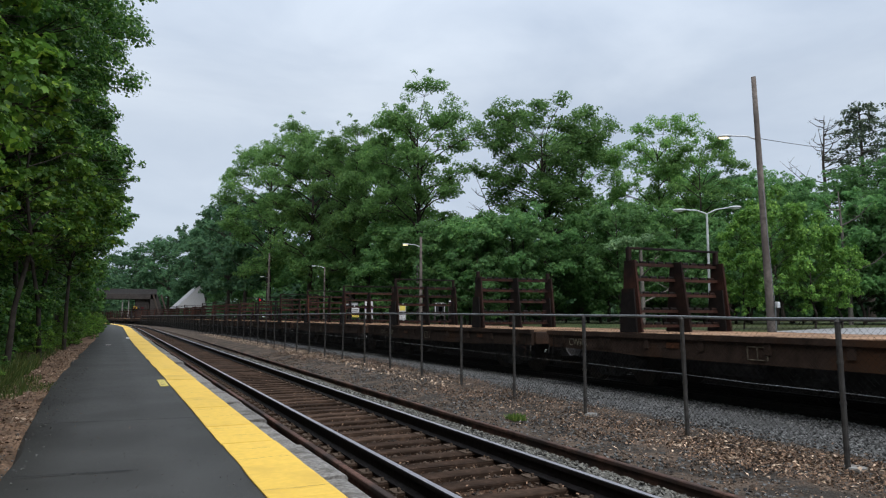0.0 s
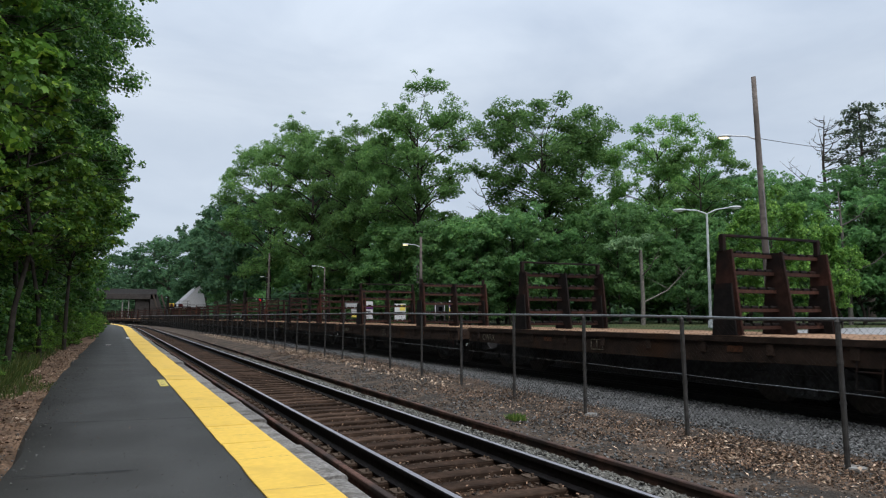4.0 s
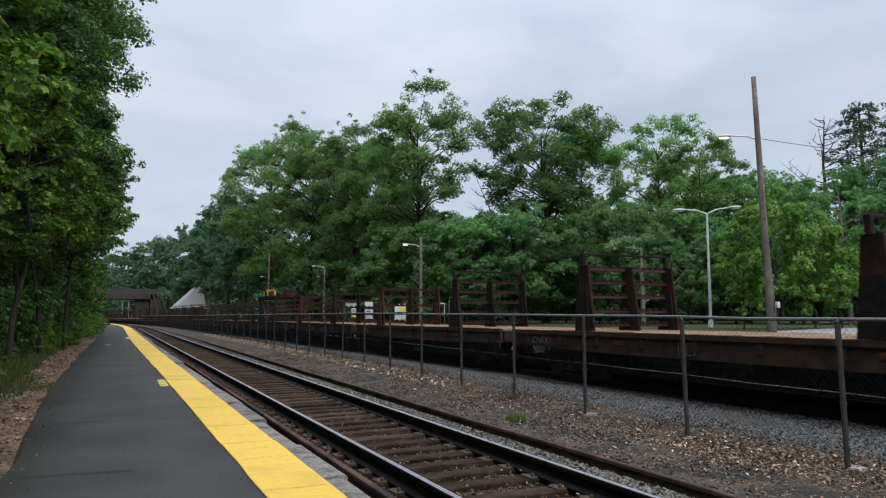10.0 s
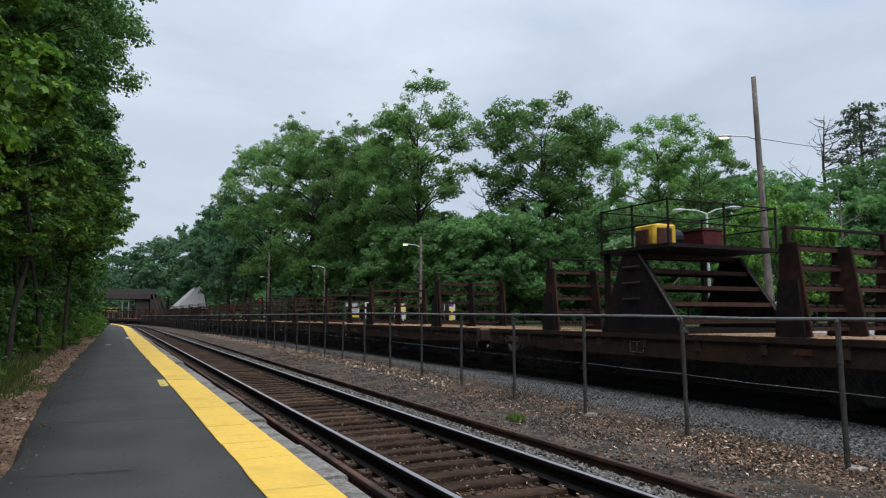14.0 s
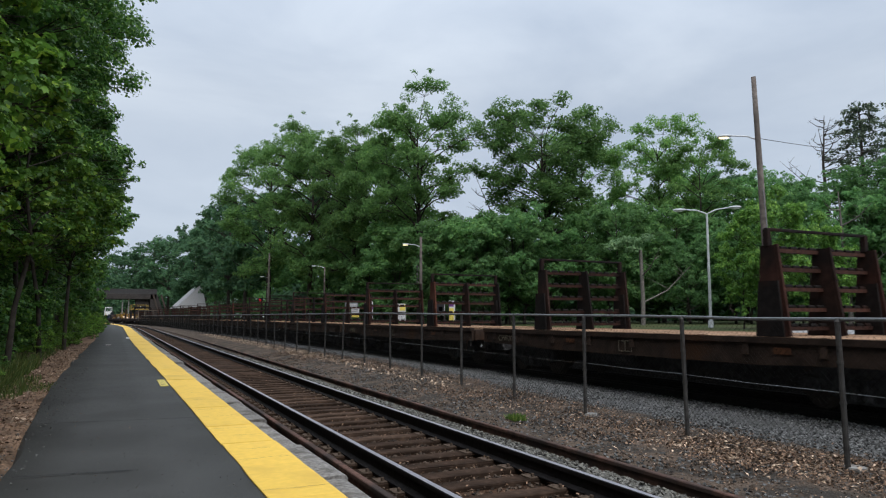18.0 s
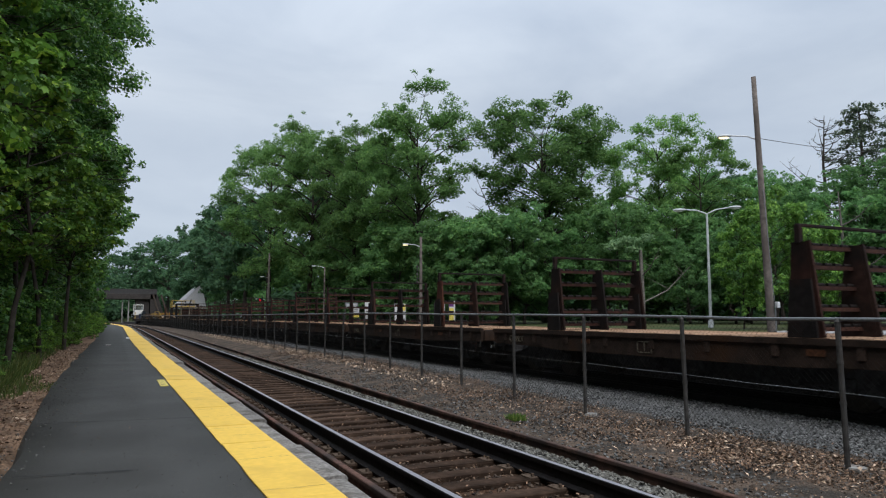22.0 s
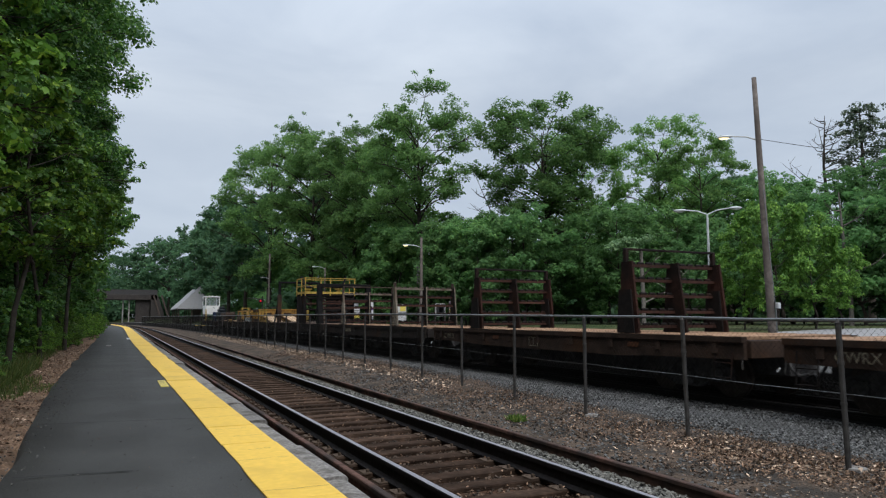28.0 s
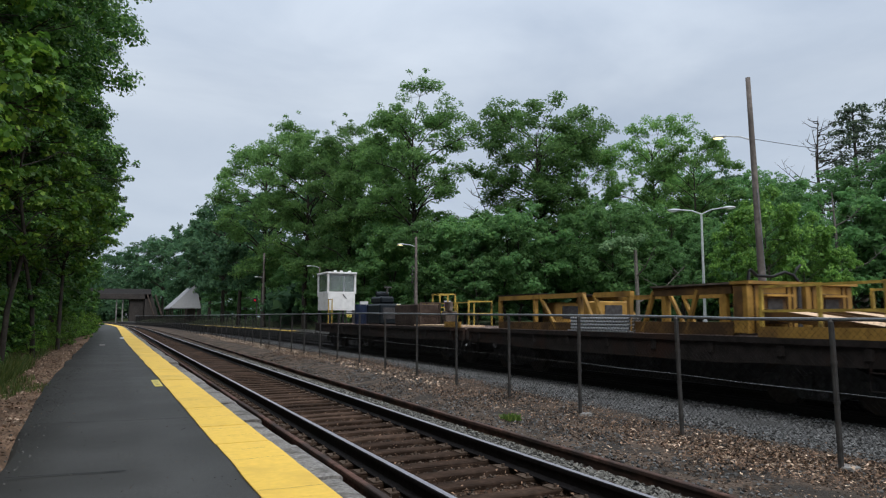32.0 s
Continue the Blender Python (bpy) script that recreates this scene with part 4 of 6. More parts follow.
def winch_tower(car):
    y0 = 0.02 * P
    t = part("ladder_tower", boxes((-1.5, 1.5, y0 - 1.32, y0 + 1.32, DECK, DECK + 0.10)), M_RACKD, car, "black-brown stepped steel tower with a generator on top")
    for x in (-1.50, 1.50):
        bm = slab([(y0 - 1.40, DECK), (y0 + 1.30, DECK), (y0 + 0.50, 2.93), (y0 - 0.05, 2.93)], "x", x - 0.05, x + 0.05)
        beam(bm, (x - 0.06, y0 - 1.40, DECK), (x - 0.06, y0 - 0.05, 2.93), 0.05, 0.05)
        part("side_plate", bm, M_RACKD, t)
        part("plate_edge", beams(((x - 0.075, y0 - 1.40, DECK + 0.02), (x - 0.075, y0 - 0.07, 2.92), 0.03, 0.03)), M_GALVD, t)
        part("support_leg", boxes((x - 0.05, x + 0.05, y0 + 1.05, y0 + 1.15, DECK, 3.0)), M_RACKD, t)
    for i in range(5):
        z = DECK + 0.20 + 0.36 * i
        part("shelf", boxes((-1.45, 1.45, y0 - 1.22 + 0.30 * i, y0 - 1.05 + 0.30 * i, z, z + 0.09)), M_ROLLER, t)
        part("shelf", boxes((-1.45, 1.45, y0 + 1.0 - 0.14 * i, y0 + 1.1 - 0.14 * i, z, z + 0.09)), M_RACKD, t)
    top = part("top_platform", boxes((-1.62, 1.62, y0 - 1.05, y0 + 1.22, 2.99, 3.07)), M_RACKD, t, "dark steel platform")
    railing("guard_rail", t, [(-1.58, y0 + 1.18), (-1.58, y0 + 0.1), (-1.58, y0 - 1.0), (0.0, y0 - 1.0), (1.58, y0 - 1.0), (1.58, y0 + 1.18), (-1.58, y0 + 1.18)], 3.07, 3.98, M_RACKD, "thin dark guard rail", r=0.014)
    gen = part("generator", boxes((-1.24, -0.58, y0 - 0.2, y0 + 0.45, 3.10, 3.60), bevel=0.05), M_GENYEL, top, "yellow generator housing")
    part("generator_skid", boxes((-1.28, -0.22, y0 - 0.24, y0 + 0.50, 3.07, 3.10)), M_RACKD, gen)
    part("generator_panel", boxes((-1.16, -0.76, y0 - 0.26, y0 - 0.19, 3.11, 3.50), bevel=0.02), M_ROLLER, gen, "rust-brown service panel")
    part("generator_panel", boxes((-1.30, -1.23, y0 - 0.05, y0 + 0.35, 3.11, 3.48), bevel=0.02), M_ROLLER, gen)
    part("engine_hood", rods(((-0.57, y0 + 0.1, 3.33), (-0.28, y0 + 0.1, 3.33), 0.20), ((-0.28, y0 + 0.1, 3.33), (-0.22, y0 + 0.1, 3.33), 0.12), seg=14), M_ENGINE, gen)
    rb = part("tool_box", slab([(0.12, 3.08), (0.66, 3.08), (0.70, 3.52), (0.06, 3.52)], "y", y0 - 0.3, y0 + 0.4), M_REDBOX, top, "dark red steel box")
    part("box_rim", boxes((0.04, 0.72, y0 - 0.33, y0 + 0.43, 3.505, 3.545)), M_REDBOX, rb)
    part("ladder_rungs", beams(*[((-1.60, y0 - 0.10, z), (-1.60, y0 + 0.45, z), 0.03, 0.03) for z in (1.6, 1.95, 2.3, 2.65)]), M_GALVD, t)


def portal(car, y, mat, width, top, braces=False, shelves=False, label=""):
    bm = bmesh.new()
    if shelves:
        box(bm, -1.5, 1.5, y - width - 0.006, y + 0.006, top - 0.22, top, 0.02)
    else:
        box(bm, -1.5, 1.5, y - 0.14, y, top - 0.13, top, 0.02)
    g = part("portal_frame", bm, mat, car, label)
    for x in (-1.44, 1.44):
        if shelves:
            part("portal_leg", slab([(y, DECK), (y - 0.62, DECK), (y - width, 2.5), (y - width, top - 0.05), (y, top - 0.05)], "x", x - 0.13, x + 0.13), mat, g)
        else:
            part("portal_leg", boxes((x - 0.08, x + 0.08, y - 0.17, y, DECK, top - 0.02), bevel=0.01), mat, g)
            part("leg_sleeve", boxes((x - 0.13, x + 0.13, y - 0.21, y + 0.05, DECK, 3.12), bevel=0.015), M_CARSIDE, g)
        if braces:
            part("brace", beams(((x, y + 1.32, DECK + 0.02), (x, y + 0.03, 3.06), 0.10, 0.10)), mat, g, "diagonal steel brace")
    if braces:
        part("work_lamp", boxes((1.28, 1.42, y - 0.30, y - 0.18, top - 0.42, top - 0.30), bevel=0.03), M_LENS, g, "small white work lamp")
    if shelves:
        for z in (2.45, 2.10, 1.75, 1.40):
            bm = boxes((-1.4, 1.4, y - 0.25, y - 0.12, z - 0.05, z + 0.02))
            for i in range(9):
                box(bm, -1.25 + 0.3 * i, -1.12 + 0.3 * i, y - 0.24, y - 0.13, z + 0.02, z + 0.07)
            part("shelf", bm, M_ROLLER, g)
    return g


def seat(parent, x, y, z, turn):
    bm = bmesh.new()
    box(bm, -0.24, 0.24, -0.25, 0.25, 0.40, 0.52, 0.04)
    s = part("operator_seat", bm, M_BLACK, parent, "black vinyl seat on a yellow stand", m=pose(x, y, z, 0, 0, turn))
    part("backrest", slab([(0.16, 0.46), (0.28, 0.46), (0.50, 1.10), (0.42, 1.14)], "x", -0.22, 0.22), M_BLACK, s)
    part("seat_stand", boxes((-0.12, 0.12, -0.12, 0.12, 0.0, 0.30), (-0.2, 0.2, -0.2, 0.2, 0.30, 0.36)), M_RAILYEL, s)
    return s


def tunnel_car(k):
    car = flatcar(k, paint=M_CARGREY, letters=False)
    c = 2 * k + 0.46
    portal(car, (45.64 - c) * P, M_PORTAL, 0.30, 3.46, shelves=True, label="heavy black portal frame with roller shelves")
    yb, ya = (46.29 - c) * P, (46.00 - c) * P
    t = part("shelf_tower", boxes((-1.5, 1.5, ya, yb, 2.86, 2.98)), M_RACKD, car, "dark brown plated tower with black shelves and a yellow railed top")
    for x in (-1.5, 1.5):
        part("side_plate", boxes((x - 0.04, x + 0.04, ya, yb, DECK, 2.90)), M_RACKD, t)
        for y in (ya + 0.7, ya + 1.5):
            part("plate_rib", boxes((x - 0.07, x + 0.07, y - 0.04, y + 0.04, DECK, 2.88)), M_RACKD, t)
    for i in range(5):
        z = DECK + 0.12 + 0.34 * i
        for q in (ya + 0.02, yb - 0.30):
            part("shelf", boxes((-1.46, 1.46, q, q + 0.28, z, z + 0.07)), M_ROLLER if i % 2 else M_RACKD, t)
    part("inner_plate", boxes((-0.1, 1.46, ya + 0.5, ya + 0.56, DECK, 2.86)), M_UNDER, t)
    z = 2.98
    railing("guard_rail", t, [(-1.55, yb), (-1.55, (ya * 1.3 + yb) / 2.3), (-1.55, ya), (0.0, ya), (1.55, ya), (1.55, (ya + yb) / 2), (1.55, yb), (0, yb), (-1.55, yb)], z, z + 0.95, M_RAILYEL, "yellow guard rail with toe board", r=0.020, toe=0.13)
    seat(t, -0.95, yb - 0.5, z, 60)
    seat(t, 0.7, ya + 0.6, z, -110)
    portal(car, (47.04 - c) * P, M_PORTAL, 0.15, 4.05, braces=True, label="slender dark portal frame with diagonal braces")
    part("loose_plate", boxes((-1.1, 1.2, (46.75 - c) * P, (46.95 - c) * P, DECK + 0.01, DECK + 0.06), bevel=0.01), M_RACKP, car)
    part("car_lettering", TEXT, None, car, "faded white reporting letters", m=Matrix.Translation((0, P - GAP - 0.9, DECK - 0.36)) @ SIDE_TEXT)
    return car


def machine_car(k):
    """The yellow threader car: ramps, guard rails, two cabinets and braced frames."""
    car = flatcar(k, paint=M_CARGREY, letters=False)
    c = 2 * k + 0.46

    def Y(n):
        return (n - c) * P
    y = Y
    for x0, x1 in ((-1.34, -0.44), (0.22, 1.14)):
        r = part("ramp", slab([(y(47.45), DECK + 0.03), (y(47.90), DECK + 0.46), (y(47.90), DECK + 0.40), (y(47.45), DECK + 0.0)], "x", x0, x1), M_RAMP, car, "bare pale timber ramp")
        for x in (x0 - 0.03, x1 + 0.03):
            part("ramp_curb", slab([(y(47.46), DECK + 0.06), (y(47.90), DECK + 0.50), (y(47.90), DECK + 0.30), (y(47.46), DECK + 0.0)], "x", x - 0.025, x + 0.025), M_MACHD, r)
    for x in (-1.53, 1.53):
        railing("guard_rail", car, [(x, y(47.57)), (x, y(47.72)), (x, y(47.875))], DECK + 0.02, 2.07, M_RAILYEL, "yellow guard rail", r=0.022)
        part("toe_plate", boxes((x - 0.03, x + 0.03, y(47.57), y(47.885), DECK - 0.03, DECK + 0.17)), M_MACHINE, car)
    railing("guard_rail", car, [(1.45, y(47.47)), (1.45, y(47.56))], DECK + 0.02, 2.07, M_RAILYEL, "yellow guard rail", r=0.022)
    for x0, x1 in ((-1.50, -0.14), (0.06, 1.46)):
        f0 = y(47.925)
        cab = part("machine_cabinet", boxes((x0, x1, f0, y(47.965), DECK + 0.04, 2.14), bevel=0.015), M_MACHINE, car, "yellow steel machine cabinet with a hooded vent")
        part("cabinet_roof", boxes((x0 - 0.03, x1 + 0.03, f0 - 0.10, y(47.97), 2.142, 2.20)), M_MACHINE, cab)
        part("cabinet_post", boxes((x0 - 0.012, x0 + 0.09, f0 - 0.05, f0 - 0.004, DECK + 0.04, 2.14)), M_MACHINE, cab)
        for dx in (0.20, 1.06, 1.20):
            part("cabinet_rib", boxes((x0 + dx, x0 + dx + 0.03, f0 - 0.022, f0 - 0.004, DECK + 0.06, 2.12)), M_MACHD, cab)
        v = part("vent_frame", boxes((x0 + 0.36, x0 + 0.98, f0 - 0.07, f0 - 0.006, 1.42, 1.98), bevel=0.01), M_MACHD, cab)
        part("vent_hood", boxes((x0 + 0.32, x0 + 1.02, f0 - 0.20, f0 - 0.075, 1.92, 1.96)), M_MACHINE, v)
        part("vent_opening", boxes((x0 + 0.47, x0 + 0.86, f0 - 0.085, f0 - 0.073, 1.48, 1.88)), M_UNDER, v)
        part("side_panel", boxes((x0 - 0.014, x0 - 0.003, f0 + 0.06, y(47.96), DECK + 0.3, 2.10)), M_MACHD, cab)
    part("roof_gap_pipe", rods(((-0.05, y(47.93), DECK + 0.1), (-0.05, y(47.93), 2.14), 0.05)), M_UNDER, car)
    # braced side frames
    for x in (-1.40, 1.40):
        f = part("side_frame_top", boxes((x - 0.06, x + 0.06, y(47.972), y(48.26), 1.98, 2.15)), M_MACHD, car, "grimy yellow braced side frame")
        for a, b, z in ((48.36, 48.54, 2.0), (48.60, 49.16, 2.02)):
            part("top_beam", boxes((x - 0.06, x + 0.06, y(a), y(b), z, z + 0.12)), M_MACHINE, f)
        for top, foot in ((48.26, 48.31), (48.54, 48.48), (48.60, 48.53), (48.86, 48.755), (48.09, 48.135)):
            part("diagonal_brace", beams(((x - 0.03, y(top), 2.08), (x - 0.03, y(foot), DECK + 0.02), 0.08, 0.07)), M_MACHINE, f)
        for n in (48.00, 48.22, 48.37, 48.62, 48.9, 49.16):
            part("frame_post", boxes((x - 0.05, x + 0.05, y(n) - 0.05, y(n) + 0.05, DECK, 2.06)), M_MACHINE, f)
        for a, b, h in ((47.97, 48.34, 0.24), (48.64, 49.16, 0.20)):
            part("lower_beam", boxes((x - 0.07, x + 0.07, y(a), y(b), DECK, DECK + h)), M_MACHD, f)
    part("canopy", boxes((-1.5, 1.5, y(47.975), y(48.265), 2.155, 2.19)), M_RACKP, car, "thin grey canopy sheet")
    part("canopy", boxes((-1.45, 1.45, y(48.88), y(49.18), 2.145, 2.18)), M_CARGREY, car)
    for n in (48.72, 48.98):
        b = part("motor_housing", boxes((-0.6, 0.5, y(n) - 0.32, y(n) + 0.32, DECK, 1.95), bevel=0.03), M_MACHINE, car)
        part("housing_opening", boxes((-0.35, 0.2, y(n) - 0.34, y(n) - 0.322, 1.5, 1.85)), M_UNDER, b)
    for pts, r in (([(-0.95, y(47.98), 2.20), (-0.93, y(47.98), 2.40), (-0.80, y(47.99), 2.44), (-0.55, y(48.0), 2.34), (-0.2, y(47.99), 2.33), (0.05, y(47.98), 2.42), (0.2, y(47.97), 2.36), (0.28, y(47.96), 2.20)], 0.03), ([(0.22, y(47.97), 2.34), (0.30, y(47.97), 2.48), (0.42, y(47.97), 2.56)], 0.025)):
        hv, hf = [], []
        tube(hv, hf, [Vector(q) for q in pts], [r] * len(pts), 7)
        part("hydraulic_hose", raw("hydraulic_hose", hv, hf, [M_BLACK], None, True), None, car, "black hydraulic hose")
    stack = part("pipe_stack", boxes((-1.60, -1.10, y(48.36), y(48.66), DECK, DECK + 0.03)), M_PIPE, car, "stack of grey pipes")
    for i in range(4):
        for j in range(3):
            bm = bmesh.new()
            rod(bm, (-1.53 + 0.15 * j, y(48.355) - 0.02 * (i % 2), DECK + 0.075 + 0.075 * i), (-1.53 + 0.15 * j, y(48.65), DECK + 0.075 + 0.075 * i), 0.036, seg=8, caps=False)
            part("pipe", bm, M_PIPE, stack)
    return car


def power_car(k):
    """Last car: railed walkway, engine, drums and the white control cab."""
    ctr = 50.70
    car = flatcar(k, half=(51.94 - 49.47) * P / 2, paint=M_CARGREY, letters=False)

    def y(n):
        return (n - ctr) * P
    railing("guard_rail", car, [(1.5, y(49.95)), (1.5, y(50.15)), (1.5, y(50.36)), (1.5, y(50.62)), (1.5, y(50.92))], DECK, 2.14, M_RAILYEL, "yellow guard rail", r=0.022)
    railing("guard_rail", car, [(1.5, y(49.95)), (0.5, y(49.95))], DECK, 2.14, M_RAILYEL, "yellow guard rail", r=0.022)
    part("stair_frame", beams(*[((x, y(n), DECK), (x, y(n), 2.52), 0.06, 0.06) for x in (0.75, 1.47) for n in (50.38, 50.48)], ((0.75, y(50.38), 2.50), (1.47, y(50.38), 2.50), 0.06, 0.06), ((0.75, y(50.48), 2.50), (1.47, y(50.48), 2.50), 0.06, 0.06), ((0.75, y(50.38), 2.50), (0.75, y(50.48), 2.50), 0.06, 0.06), ((0.75, y(50.38), 1.75), (1.47, y(50.38), 1.75), 0.05, 0.05), ((0.75, y(50.38), 1.95), (1.47, y(50.38), 1.95), 0.05, 0.05)), M_RAILYEL, car, "yellow stair frame")
    part("toe_plate", boxes((-1.53, -1.47, y(49.50), y(49.66), DECK - 0.02, DECK + 0.18)), M_MACHINE, car)
    part("walkway", boxes((-1.45, -0.6, y(49.5), y(50.05), DECK + 0.01, DECK + 0.06)), M_RAMP, car)
    part("valve_stand", boxes((-0.3, 0.2, y(50.0), y(50.05), DECK, 1.75), (-0.2, -0.05, y(49.98), y(50.04), 1.75, 2.12), bevel=0.02), M_RACKP, car)
    part("rust_box", boxes((-1.4, -0.5, y(50.02), y(50.34), DECK, 2.02), bevel=0.03), M_RACKB, car, "rust-brown steel box")
    part("box_frame", beams(((-1.42, y(49.98), DECK), (-1.42, y(49.98), 2.08), 0.07, 0.07), ((-0.62, y(49.98), DECK), (-0.62, y(49.98), 2.08), 0.07, 0.07), ((-1.42, y(49.98), 1.78), (-0.62, y(49.98), 1.78), 0.06, 0.06), ((-1.42, y(49.98), 2.06), (-0.62, y(49.98), 2.06), 0.06, 0.06)), M_RACKB, car, "brown steel end frame")
    e = part("engine", boxes((-1.32, -0.45, y(50.62), y(50.84), DECK, 2.12), (-1.22, -0.55, y(50.64), y(50.82), 2.12, 2.44), bevel=0.08), M_ENGINE, car, "dark blue-black diesel engine")
    part("air_filter", rods(((-1.15, y(50.74), 2.54), (-0.6, y(50.74), 2.54), 0.13), seg=12), M_ENGINE, e)
    part("exhaust_stack", rods(((-0.75, y(50.70), 2.55), (-0.75, y(50.70), 2.84), 0.05), ((-0.9, y(50.70), 2.84), (-0.55, y(50.70), 2.84), 0.04), seg=9), M_GALVD, e)
    part("engine_panel", boxes((-1.15, -0.6, y(50.62) - 0.02, y(50.62) - 0.002, 1.45, 1.95), bevel=0.004), M_UNDER, e)
    for x, n in ((-1.12, 51.05), (-0.48, 51.07)):
        part("drum", rods(((x, y(n), DECK), (x, y(n), DECK + 0.92), 0.28), ((x, y(n), DECK + 0.30), (x, y(n), DECK + 0.34), 0.295), ((x, y(n), DECK + 0.62), (x, y(n), DECK + 0.66), 0.295), seg=16), M_BLUE, car, "blue steel drum")
    ya, yb, x0, x1, z0, z1 = y(51.63), y(51.90), -1.5, -0.02, 1.90, 3.92
    cabin = part("control_cab", boxes((x0, x1, ya, yb, z0, z0 + 0.10)), M_WHITE, car, "white control cab with large windows")
    part("cab_front", boxes((x0, x1, ya, ya + 0.06, z0 + 0.1, z0 + 0.98), bevel=0.01), M_WHITE, cabin)
    part("cab_back", boxes((x0, x1, yb - 0.06, yb, z0 + 0.1, z0 + 0.75)), M_WHITE, cabin)
    for x in (x0, x1):
        d = 0.03 if x == x0 else -0.03
        part("cab_side", boxes((x - 0.001 + min(d, 0), x + 0.001 + max(d, 0), ya + 0.07, yb - 0.07, z0 + 0.1, z0 + 1.0)), M_WHITE, cabin)
        part("side_pane", boxes((x - 0.004, x + 0.004, ya + 0.1, yb - 0.1, z0 + 1.0, z1 - 0.1)), M_GLASS, cabin)
        part("cab_post", boxes((x - 0.05, x + 0.05, yb - 0.08, yb + 0.01, z0 + 0.75, z1 - 0.1)), M_WHITE, cabin)
        part("cab_post", boxes((x - 0.05, x + 0.05, ya - 0.02, ya + 0.08, z0 + 0.88, z1 - 0.1)), M_WHITE, cabin)
    part("cab_roof", boxes((x0 - 0.08, x1 + 0.08, ya - 0.1, yb + 0.05, z1 - 0.10, z1), bevel=0.02), M_WHITE, cabin)
    part("cab_pane", boxes((x0 + 0.06, x1 - 0.06, ya + 0.02, ya + 0.03, z0 + 1.0, z1 - 0.12)), M_GLASS, cabin)
    for x in (-1.2, -0.85, -0.4):
        part("cab_lamp", boxes((x, x + 0.15, ya, ya + 0.1, z1, z1 + 0.08), bevel=0.015), M_LENS, cabin)
    part("wiper", beams(((-0.7, ya - 0.02, z0 + 0.85), (-0.5, ya - 0.02, z0 + 0.6), 0.03, 0.03)), M_BLACK, cabin)
    part("cab_console", boxes((-1.1, -0.3, ya + 0.2, ya + 0.5, z0 + 0.1, z0 + 1.0), bevel=0.04), M_RACKP, cabin)
    for x in (x0, x1 - 0.12):
        for q in (ya, yb - 0.12):
            part("cab_leg", boxes((x, x + 0.12, q, q + 0.12, DECK, z0)), M_UNDER, cabin)
    railing("guard_rail", car, [(-1.5, ya - 0.75), (-1.5, ya - 0.1)], DECK, 2.45, M_RAILYEL, "yellow guard rail", r=0.018)
    return car, ctr


def make_train():
    group = "cars of the work train"
    proto = flatcar(0)
    tagged(proto, "rusty brown flat car with tan timber deck and rail racks", "railway car", group)
    plain = []
    for k in range(0, 23):
        pale = k == 22
        if pale:
            car = flatcar(k, paint=M_CARGREY, letters=None)
            for i in range(9):
                part("number_bar", boxes((-1.572, -1.558, (44.87 - 44.46) * P - 0.11 * i, (44.87 - 44.46) * P - 0.11 * i + 0.08, DECK - 0.33, DECK - 0.17)), M_LETTER, car)
        elif k == 0:
            car = proto
        else:
            car = copy_thing(plain[0], Matrix.Identity(4)) if plain else None
            if car is None:
                car = flatcar(k)
                plain.append(car)
                car = copy_thing(car, Matrix.Identity(4))
        TRAIN.append((car, 2 * k + 0.46))
        if pale:
            tagged(car, "dark grey flat car with two pale steel rail racks", "railway car", group)
        else:
            tagged(car, "rusty brown flat car with tan timber deck and rail racks", "railway car", group)
    for ob in plain:
        for o in list(ob.children_recursive) + [ob]:
            bpy.data.objects.remove(o)
    for k, (car, _) in enumerate(TRAIN):
        for i, off in ((0, -0.46), (1, 0.54)):
            rack(car, off * P, 2 * k + i, pale=k == 22)
        if k in (12, 13, 16):
            e = -(P - GAP)
            part("end_hoop", beams(((0.9, e + 0.12, DECK), (0.9, e + 0.12, DECK + 0.36), 0.05, 0.05), ((0.9, e + 0.85, DECK), (0.9, e + 0.85, DECK + 0.36), 0.05, 0.05), ((0.9, e + 0.08, DECK + 0.34), (0.9, e + 0.89, DECK + 0.34), 0.05, 0.05)), M_RACKD, car, "low dark steel hoop")
        if k == 10:
            winch_tower(car)
            tagged(car, "rusty brown flat car with a stepped tower carrying a yellow generator", "railway car", group)
    for ob in [o for o in TRAIN[1][0].children if o.name.startswith("number_bar")]:
        bpy.data.objects.remove(ob)
    for ob in TRAIN[1][0].children:
        if ob.name.startswith("car_lettering"):
            ob.matrix_basis.translation.y -= 0.82
    for i in range(3):
        part("number_bar", boxes((-1.572, -1.558, 4.02 - 0.17 * i, 4.10 - 0.17 * i, DECK - 0.36, DECK - 0.19)), M_LETTER, TRAIN[1][0])
    car = tunnel_car(23)
    tagged(car, "dark grey flat car with portal frames and a yellow-railed shelf tower", "railway car", group)
    TRAIN.append((car, 2 * 23 + 0.46))
    car = machine_car(24)
    tagged(car, "flat car carrying yellow rail-unloading machinery and pale ramps", "railway car", group)
    TRAIN.append((car, 2 * 24 + 0.46))
    car, ctr = power_car(25)
    tagged(car, "flat car carrying a dark engine, blue drums and a white cab", "railway car", group)
    TRAIN.append((car, ctr))


make_train()


def run(t):
    """Distance run by the train, in rack spacings; it gathers speed slowly."""
    return t / 0.748 + 0.0092 - 0.01855 * t + 0.0063496 * t ** 2 - 5.87479e-05 * t ** 3 + 6.2154e-07 * t ** 4


